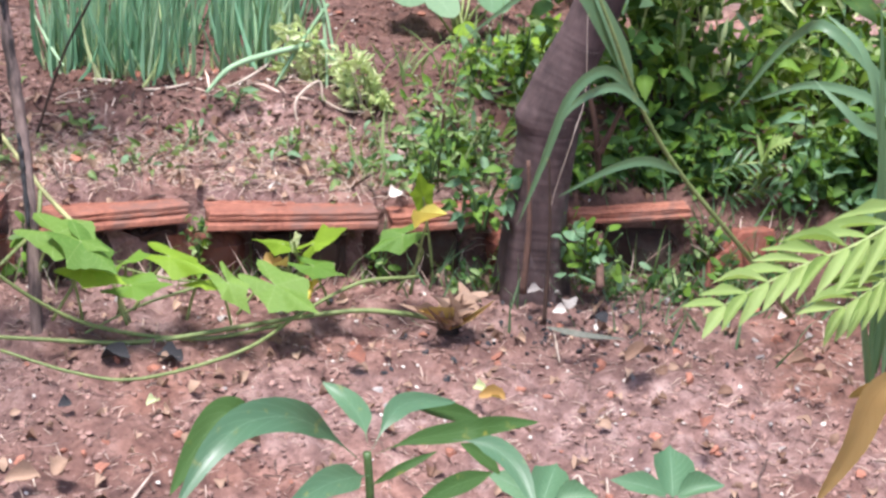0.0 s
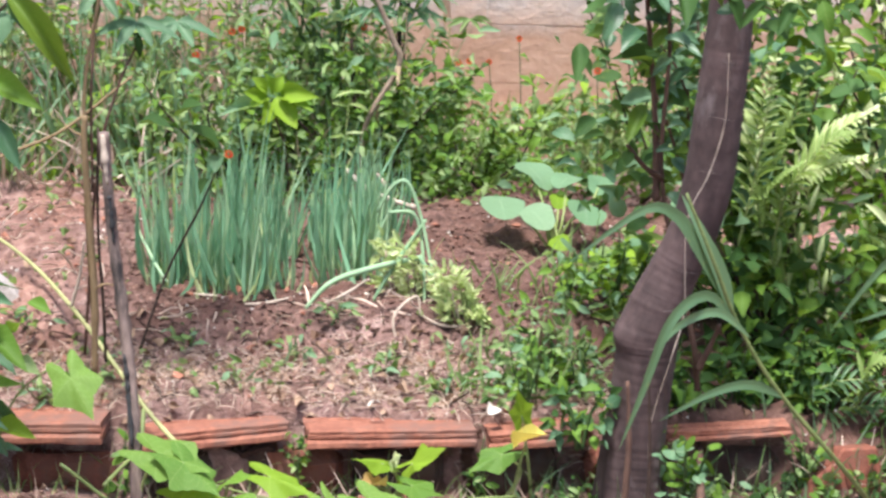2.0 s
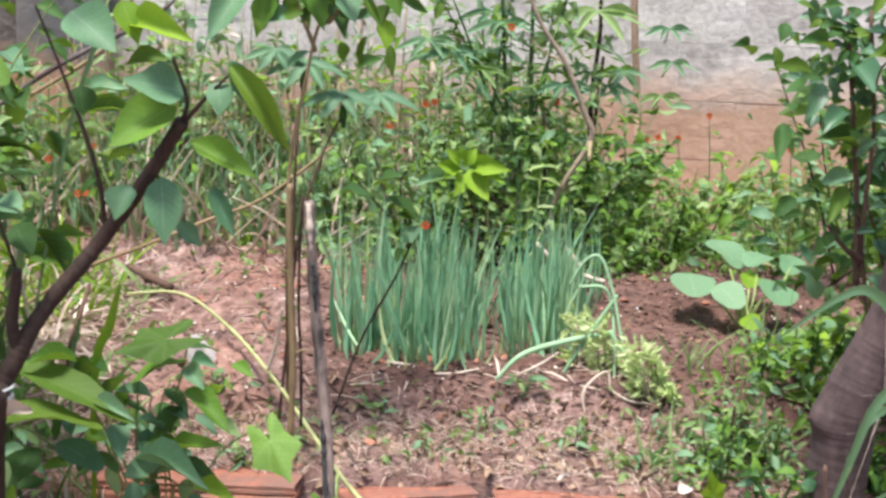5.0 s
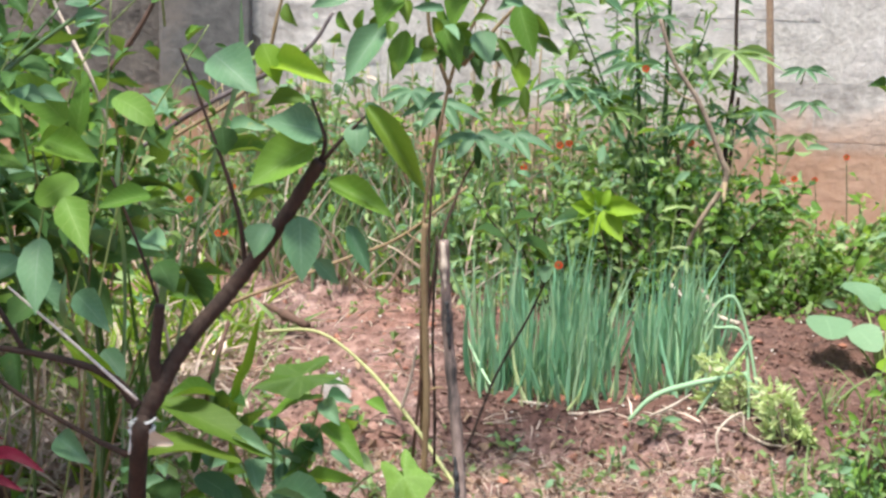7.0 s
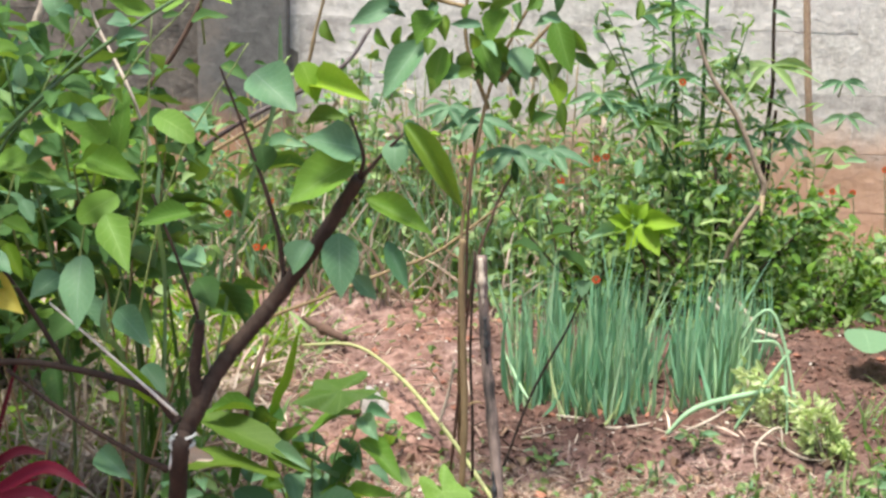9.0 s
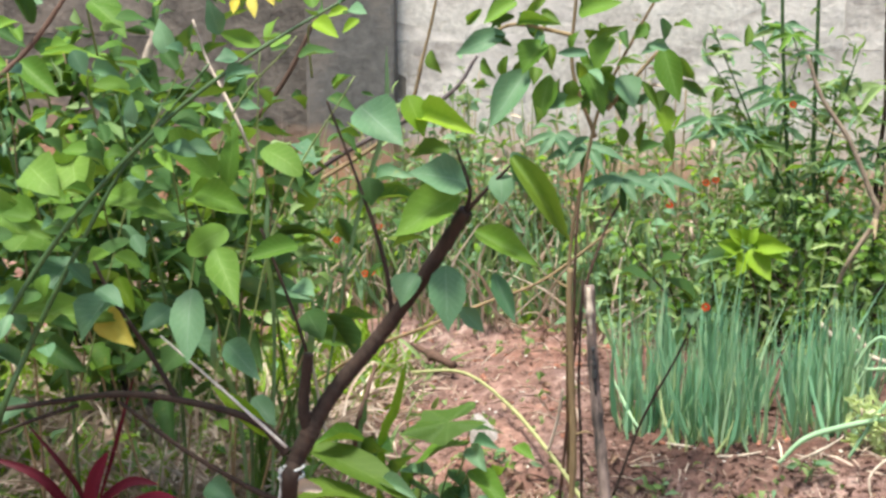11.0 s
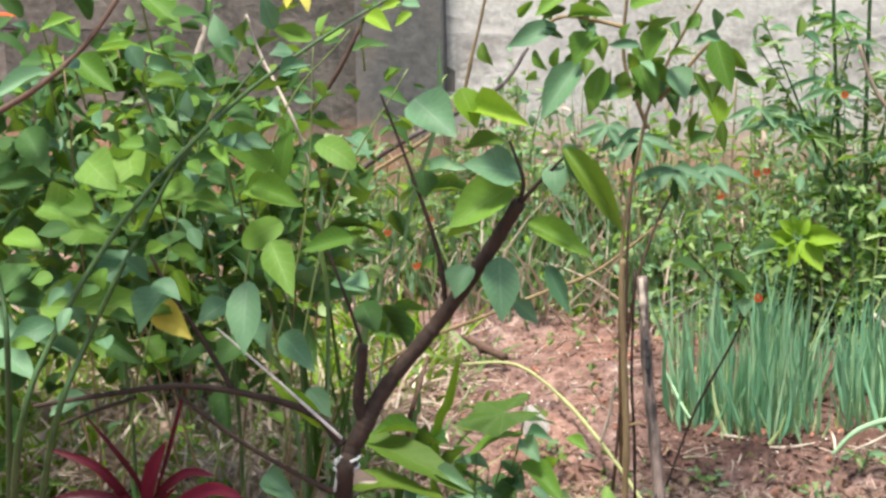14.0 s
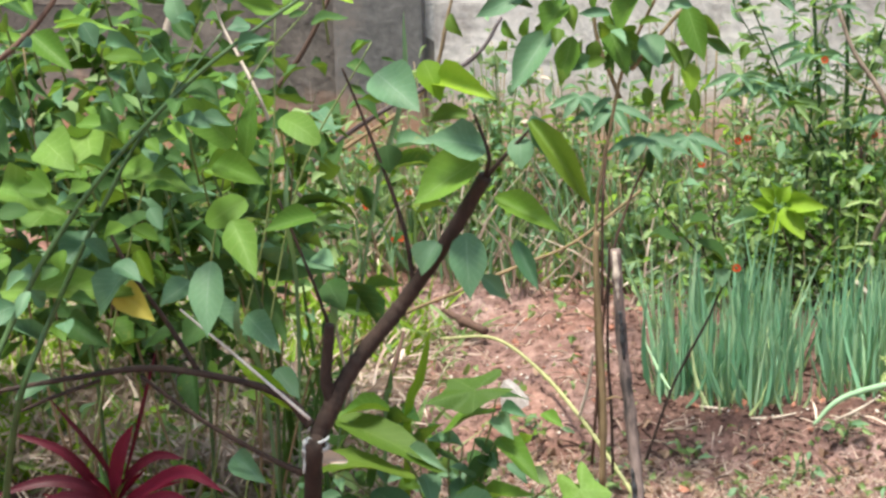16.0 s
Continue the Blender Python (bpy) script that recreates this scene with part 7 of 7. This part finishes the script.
for k, (x, y) in enumerate(((1.02, 3.5), (1.2, 3.62), (1.38, 3.4), (1.55, 3.3), (1.5, 3.75), (1.25, 3.85), (1.7, 3.6), (1.42, 3.2), (1.65, 4.0))):
    bush("weed", (x, y, ground_at(x, y)), (0.13, 0.10, 0.26), 130, 0.05, 0.024, ("ovate", "lance")[k % 2], [GREEN, WEED, OLIVE], "fresh green weeds behind the papaya trunk", "weed", 480 + k, 4, STEM_OLIVE, group="weeds behind the trunk", stem_r=0.002)
ferns = thing("fern", (1.28, 3.12, -0.02), "feathery fern fronds in the shade of the shrubs", "fern")
for k, pts in enumerate(([(1.063, 3.050, -0.137), (1.103, 3.000, -0.006), (1.174, 2.960, 0.058), (1.271, 2.940, 0.055)], [(1.072, 3.050, -0.112), (1.152, 3.000, -0.030), (1.239, 2.960, 0.005), (1.326, 2.940, -0.004)], [(0.976, 3.100, 0.279), (0.989, 3.080, 0.422), (0.993, 3.060, 0.538), (0.999, 3.050, 0.659)], [(1.044, 3.100, 0.280), (1.049, 3.050, 0.409), (1.099, 3.000, 0.512), (1.143, 2.980, 0.540)], [(1.222, 3.000, -0.115), (1.207, 2.970, 0.007), (1.205, 2.930, 0.093), (1.235, 2.900, 0.127)])):
    frond(ferns, pts, 14, 0.06, 0.009, FERN if k in (2, 3, 4) else GRASS, 30 + k)
pale_fern = thing("fern", (1.22, 3.2, ground_at(1.22, 3.2)), "tall pale yellow-green fern fronds behind the papaya trunk", "fern")
for k, pts in enumerate(([(1.2, 3.2, -0.02), (1.005, 3.150, 0.389), (0.999, 3.120, 0.532), (1.013, 3.100, 0.662)], [(1.22, 3.2, -0.02), (1.050, 3.150, 0.401), (1.055, 3.100, 0.527), (1.059, 3.050, 0.657)], [(1.24, 3.2, -0.02), (1.102, 3.100, 0.404), (1.129, 3.050, 0.519), (1.191, 3.000, 0.586)], [(1.22, 3.2, -0.02), (1.071, 3.100, 0.381), (1.104, 3.050, 0.452), (1.182, 3.000, 0.489)], [(1.2, 3.2, -0.02), (1.022, 3.120, 0.317), (1.023, 3.060, 0.414), (1.053, 3.000, 0.475)])):
    frond(pale_fern, pts, 20, 0.062, 0.011, (CREAM, FERN, CREAM)[k % 3], 60 + k)
tuft("grass_tuft", (0.633, 2.824, -0.120), 0.05, 36, 0.14, 0.005, GRASS, "small green grass tuft at the foot of the bricks", "grass", 55)
tuft("grass_tuft", (1.016, 2.806, -0.100), 0.10, 70, 0.14, 0.005, GRASS, "sparse grass in front of the bricks", "grass", 56)
bush("weed", (0.834, 2.768, -0.100), (0.07, 0.06, 0.16), 110, 0.028, 0.018, "round", [GREEN, PALE], "small round-leaved weed against the bricks", "weed", 98, 4, STEM_GREEN)
bush("weed", (0.638, 2.830, -0.020), (0.08, 0.06, 0.12), 90, 0.034, 0.02, "ovate", [GREEN, BLUE, DEEP], "broad-leaved weed growing between the bricks", "weed", 99, 3, STEM_GREEN)
for k, (x, y) in enumerate(((-0.25, 3.1), (0.02, 3.08), (0.12, 3.2), (0.30, 3.12), (0.42, 3.05), (-0.1, 3.28), (0.47, 3.2), (-0.42, 3.3), (-0.6, 3.5), (0.9, 3.0), (-0.35, 3.0), (0.2, 3.32))):
    bush("weed", (x, y, ground_at(x, y)), (0.05, 0.04, 0.06), 18, 0.035, 0.012, "lance", [WEED, PALE], "small green weed sprouting from the dry litter", "weed", 300 + k, 3, STEM_GREEN, group="sprouting weeds", stem_r=0.0015)


# ---- litter on the ground ----
def strewn(n, xr, yr, seed, lift=0.0):
    rng = np.random.default_rng(seed)
    x, y = rng.uniform(*xr, n), rng.uniform(*yr, n)
    return np.c_[x, y, land(x, y) + lift], rng


def pebble_units(seed):
    out = []
    for k in range(4):
        bm = bmesh.new()
        bmesh.ops.create_icosphere(bm, subdivisions=1, radius=0.5)
        rng = random.Random(seed + k)
        for v in bm.verts:
            v.co *= rng.uniform(0.4, 1.2)
            v.co.z *= 0.6
        out.append((np.array([v.co[:] for v in bm.verts]), [tuple(v.index for v in f.verts) for f in bm.faces], np.zeros((len(bm.verts), 2))))
        bm.free()
    return out


def litter(name, units, n, xr, yr, sizes, material, label, category, seed, lift=0.003, flat=0.35, ratio=1.0):
    p, rng = strewn(n, xr, yr, seed, lift)
    s = rng.uniform(*sizes, n)
    d = np.c_[rng.normal(size=(n, 2)), rng.normal(size=n) * flat]
    return joined(name, units, frames_of(p, d, s, s * ratio, rng, 0.4, (0, 0, 1)), material, None, label, "stuff", category, smooth=units is not PEB)


stalk = [unit_leaf("blade", rows=4, cols=2, arch=a, fold=1.2, twist=w, seed=k) for k, (a, w) in enumerate(((0.05, 0.5), (0.15, -0.6), (0.02, 0.2)))]
crisp = [unit_leaf("ovate", rows=5, cols=4, arch=a, fold=f, ripple=0.25, twist=0.6, seed=k) for k, (a, f) in enumerate(((0.2, 0.5), (0.35, 0.2), (0.1, 0.8)))]
PEB = pebble_units(5)
litter("straw_litter", stalk, 7600, (-1.0, 0.75), (2.93, 3.27), (0.008, 0.05), DRY, "dry straw and dead weed stalks strewn over the bed", "litter", 1, ratio=0.06, flat=0.25)
litter("straw_litter", stalk, 4600, (-1.6, 1.6), (1.9, 2.9), (0.006, 0.04), DRY, "bits of dry straw on the bare path", "litter", 2, ratio=0.06, flat=0.15)
litter("straw_litter", stalk, 80, (-0.28, 0.5), (3.32, 3.44), (0.03, 0.10), DRY, "pale dry onion leaves along the foot of the onions", "litter", 14, ratio=0.06, flat=0.1)
litter("straw_litter", stalk, 5200, (-2.0, -0.7), (2.7, 4.2), (0.03, 0.12), DRY, "dry straw lying under the shrubs", "litter", 18, ratio=0.07, flat=0.5)
litter("straw_litter", stalk, 2400, (-1.5, -0.78), (2.8, 3.7), (0.05, 0.15), DRY, "pale dry straw lying over the grass", "litter", 24, lift=0.05, ratio=0.075, flat=0.55)
litter("dry_leaf_litter", crisp, 70, (-1.6, -0.78), (2.8, 3.8), (0.04, 0.09), DRY, "large curled dead leaves over the grass", "litter", 25, lift=0.05, ratio=0.5, flat=0.7)
litter("straw_litter", stalk, 420, (-1.3, -0.15), (3.4, 4.7), (0.02, 0.11), DRY, "dry straw strewn on the soil behind the stake", "litter", 3, ratio=0.05, flat=0.2)
litter("dark_litter", stalk, 700, (-1.0, 0.75), (2.92, 3.36), (0.015, 0.08), SHRED, "dark rotting stalks strewn over the bed", "litter", 10, ratio=0.08, flat=0.35)
litter("dark_litter", stalk, 1700, (-1.5, 1.5), (1.9, 2.9), (0.008, 0.045), SHRED, "dark bits of twig on the path", "litter", 11, ratio=0.08, flat=0.15)
litter("dry_leaf_litter", crisp, 500, (-0.9, 0.75), (2.93, 3.3), (0.010, 0.03), CRISP, "shredded dry leaves over the bed edge", "litter", 12, ratio=0.6)
litter("green_sprouts", crisp, 190, (-0.7, 0.75), (2.95, 3.35), (0.012, 0.03), WEED, "tiny green sprouts among the dry litter", "weed", 13, lift=0.012, ratio=0.5, flat=0.8)
litter("soil_clods", PEB, 7000, (-1.6, 1.7), (1.9, 2.92), (0.003, 0.016), CLOD, "loose reddish clods of soil on the path", "soil", 4)
litter("soil_clods", PEB, 2200, (-1.2, -0.15), (3.0, 4.6), (0.003, 0.012), CLOD, "loose reddish clods of soil in the bed", "soil", 5)
litter("soil_clods", PEB, 5600, (-0.3, 1.2), (3.24, 4.6), (0.003, 0.020), CLOD_DAMP, "damp dark clods of soil in the dug bed", "soil", 17)
litter("soil_clods", PEB, 900, (-1.2, -0.12), (3.3, 4.6), (0.003, 0.016), CLOD_DAMP, "dark clods of soil behind the stake", "soil", 19)
litter("dark_litter", stalk, 80, (-1.2, -0.15), (3.3, 4.6), (0.02, 0.08), SHRED, "dark rotting stalks behind the stake", "litter", 20, ratio=0.07, flat=0.3)
litter("dry_leaf_litter", crisp, 110, (-1.2, -0.15), (3.3, 4.7), (0.010, 0.032), CRISP, "dry curled leaves behind the stake", "litter", 21, ratio=0.6)
litter("green_sprouts", crisp, 120, (-1.2, -0.15), (3.4, 4.6), (0.012, 0.035), WEED, "tiny green sprouts behind the stake", "weed", 22, lift=0.012, ratio=0.5, flat=0.8)
litter("pebbles", PEB, 90, (-1.4, 1.5), (1.9, 2.9), (0.006, 0.022), STONE, "small grey pebbles lying on the path", "pebble", 6)
litter("pale_chips", PEB, 900, (-1.2, 1.5), (1.9, 4.2), (0.003, 0.011), CHALK, "pale chips of shell and lime on the soil", "pebble", 7)
litter("charcoal_bits", PEB, 45, (0.35, 1.1), (2.5, 2.82), (0.005, 0.018), CHAR, "black charcoal bits around the trunk foot", "charcoal", 8)
litter("red_clods", PEB, 420, (-1.3, 1.5), (1.9, 4.4), (0.008, 0.03), RED_CLOD, "small red clods of clay soil", "soil", 16)
litter("dry_leaf_litter", crisp, 800, (-1.2, 1.5), (2.0, 3.3), (0.008, 0.03), CRISP, "small curled dry leaves on the soil", "litter", 9, ratio=0.7)
for k, (a, w, m, lab) in enumerate((((1.135, 2.446, -0.120), 0.05, DRY, "pale dry leaf curled on the soil"), ((1.156, 2.406, -0.120), 0.05, DRY, "brown dry leaf curled on the soil"), ((0.900, 2.235, -0.110), 0.055, CLAY, "reddish dry leaf lying on the soil"), ((0.868, 2.501, -0.130), 0.07, DRY, "torn pale dry leaf on the soil"), ((0.593, 2.378, -0.140), 0.045, TAN_DEAD, "orange and yellow fallen leaf on the soil"), ((0.579, 2.406, -0.140), 0.04, CREAM, "pale yellow fallen leaf on the soil"), ((-0.076, 2.199, -0.150), 0.065, DRY, "large dry brown leaf curled on the path"), ((-0.130, 2.170, -0.150), 0.055, DRY, "dry brown leaf on the path"), ((0.769, 2.720, -0.120), 0.020, STONE, "pale scrap lying at the trunk foot"), ((0.811, 2.604, -0.130), 0.028, CHALK, "white scrap of paper on the soil"), ((0.051, 2.390, -0.150), 0.035, CREAM, "pale dry leaf bit on the soil"), ((0.268, 2.931, 0.000), 0.03, CHALK, "small white shard standing in the litter"))):
    d = Vector((math.cos(k * 2.3), math.sin(k * 2.3) * 0.6, 0.05)) * w
    base = Vector(a) - d * 0.5 + Vector((0, 0, 0.012))
    t = thing("fallen_leaf" if m not in (CHALK, STONE) else "scrap", base, lab, "leaf" if m not in (CHALK, STONE) else "scrap")
    leaf(t, base, base + d, w * 0.45, "curled", CRISP if m is DRY else m, k, face=(0.3 * math.sin(k), -0.3, 1))
for k, (a, w, m, lab) in enumerate((((0.732, 2.740, -0.120), 0.03, STONE, "crumpled grey-white scrap by the trunk foot"), ((0.783, 2.712, -0.130), 0.055, STONE, "crumpled grey scrap by the trunk foot"), ((0.765, 2.677, -0.130), 0.028, CHALK, "white torn scrap on the soil"), ((0.830, 2.642, -0.130), 0.05, CHAR, "black burnt scrap on the soil"), ((1.157, 2.610, -0.110), 0.022, CHALK, "small pale plastic bit on the soil"), ((0.386, 2.529, -0.140), 0.045, CLAY, "reddish bit of broken clay on the soil"), ((-0.084, 2.394, -0.150), 0.03, CHAR, "dark lump of charcoal on the path"), ((-0.012, 2.555, -0.150), 0.06, CHAR, "dark rotten leaf on the soil"), ((0.489, 2.916, 0.000), 0.04, CHALK, "pale dry leaf among the litter"), ((0.076, 2.553, -0.150), 0.05, CHAR, "dark rotten leaf under the vine"))):
    d = Vector((math.cos(k * 1.7), math.sin(k * 1.7) * 0.6, 0.1)) * w
    base = Vector(a) - d * 0.5 + Vector((0, 0, 0.008))
    t = thing("scrap", base, lab, "scrap")
    leaf(t, base, base + d, w * 0.7, "curled", m, k, face=(0.3 * math.sin(k), -0.4, 1))
shard((-0.488, 3.43, 0.025), ((-0.026, -0.02), (-0.036, 0.04), (-0.027, 0.066), (-0.004, 0.052), (0.018, 0.034), (0.040, 0.012), (0.034, -0.02)), 0.035, -14, -10, "small grey chunk of broken concrete in soil", "concrete_chunk", grain_mat("old_concrete", (0.24, 0.21, 0.20), (0.52, 0.47, 0.45), 45.0, relief=0.004))
litter("charcoal_bits", PEB, 150, (0.66, 1.0), (2.60, 2.78), (0.003, 0.014), CHAR, "black ash and charcoal bits on the soil", "charcoal", 15)
for k, pts in enumerate(([(0.693, 2.198, -0.110), (0.705, 2.200, -0.137), (0.704, 2.123, -0.120)], [(0.749, 2.204, -0.110), (0.735, 2.122, -0.110)], [(0.994, 2.018, -0.100), (1.025, 2.096, -0.100)], [(0.767, 2.366, -0.120), (0.813, 2.423, -0.120)], [(0.024, 2.149, -0.140), (0.055, 2.210, -0.140)], [(-0.129, 2.249, -0.150), (-0.114, 2.185, -0.150)], [(0.762, 2.691, -0.120), (0.747, 2.568, -0.120)])):
    up = [(p[0], p[1], ground_at(p[0], p[1]) + 0.008) for p in pts]
    s = thing("dry_stalk", up[0], "short pale dry stalk lying on the soil", "stalk", "dry stalks")
    part("stem", tube_mesh("stem", up, [0.0018, 0.0022, 0.0012], CANE_PALE, sides=6, n=10, knots=0.1, seed=k), s)
strip = thing("dead_leaf_strip", (0.766, 2.581, -0.130), "narrow grey-green dead leaf lying on soil", "leaf")
ribbon(strip, [Vector((0.723, 2.593, -0.130)) + Vector((0, 0, 0.02)), Vector((0.785, 2.574, -0.130)) + Vector((0, 0, 0.014)), Vector((0.862, 2.560, -0.130)) + Vector((0, 0, 0.012))], 0.014, grain_mat("dead_grey_leaf", (0.09, 0.10, 0.075), (0.20, 0.20, 0.16), 40.0), face=(0, -0.5, 1))
wire = [(p[0], p[1], ground_at(p[0], p[1]) + 0.006) for p in ((1.023, 2.249, -0.100), (0.978, 2.163, -0.100), (0.963, 2.098, -0.100), (0.926, 2.006, -0.100))]
t = thing("wire", wire[0], "thin dark bent wire lying on the soil", "wire")
part("strand", tube_mesh("strand", wire, [0.0012, 0.0012], SHRED, sides=6, n=24), t)
pale = thing("weed", (0.260, 4.264, 0.030), "slender weed with small pale yellow-green leaves", "weed")
part("stem", tube_mesh("stem", [(0.260, 4.264, 0.030), (0.243, 4.000, 0.220), (0.251, 4.000, 0.376)], [0.002, 0.0018, 0.001], STEM_LIME, n=16), pale)
for k, (x, y, dx, dy) in enumerate(((960, 292, -28, 8), (960, 292, 30, 4), (958, 315, 34, 12), (956, 320, -30, -8), (950, 368, 34, -4), (950, 372, -30, 2), (948, 395, 18, 14), (948, 395, -16, 16))):
    base = Vector((0.248, 4.000, 0.306)) + Vector(((x - 955) * 0.00138, 0, -(y - 340) * 0.00138))
    leaf(pale, base, base + Vector((dx * 0.00138, -0.01, -dy * 0.00138)), 0.009, "lance", (CREAM, FERN)[k % 2], k, face=(0, -0.7, 0.7))
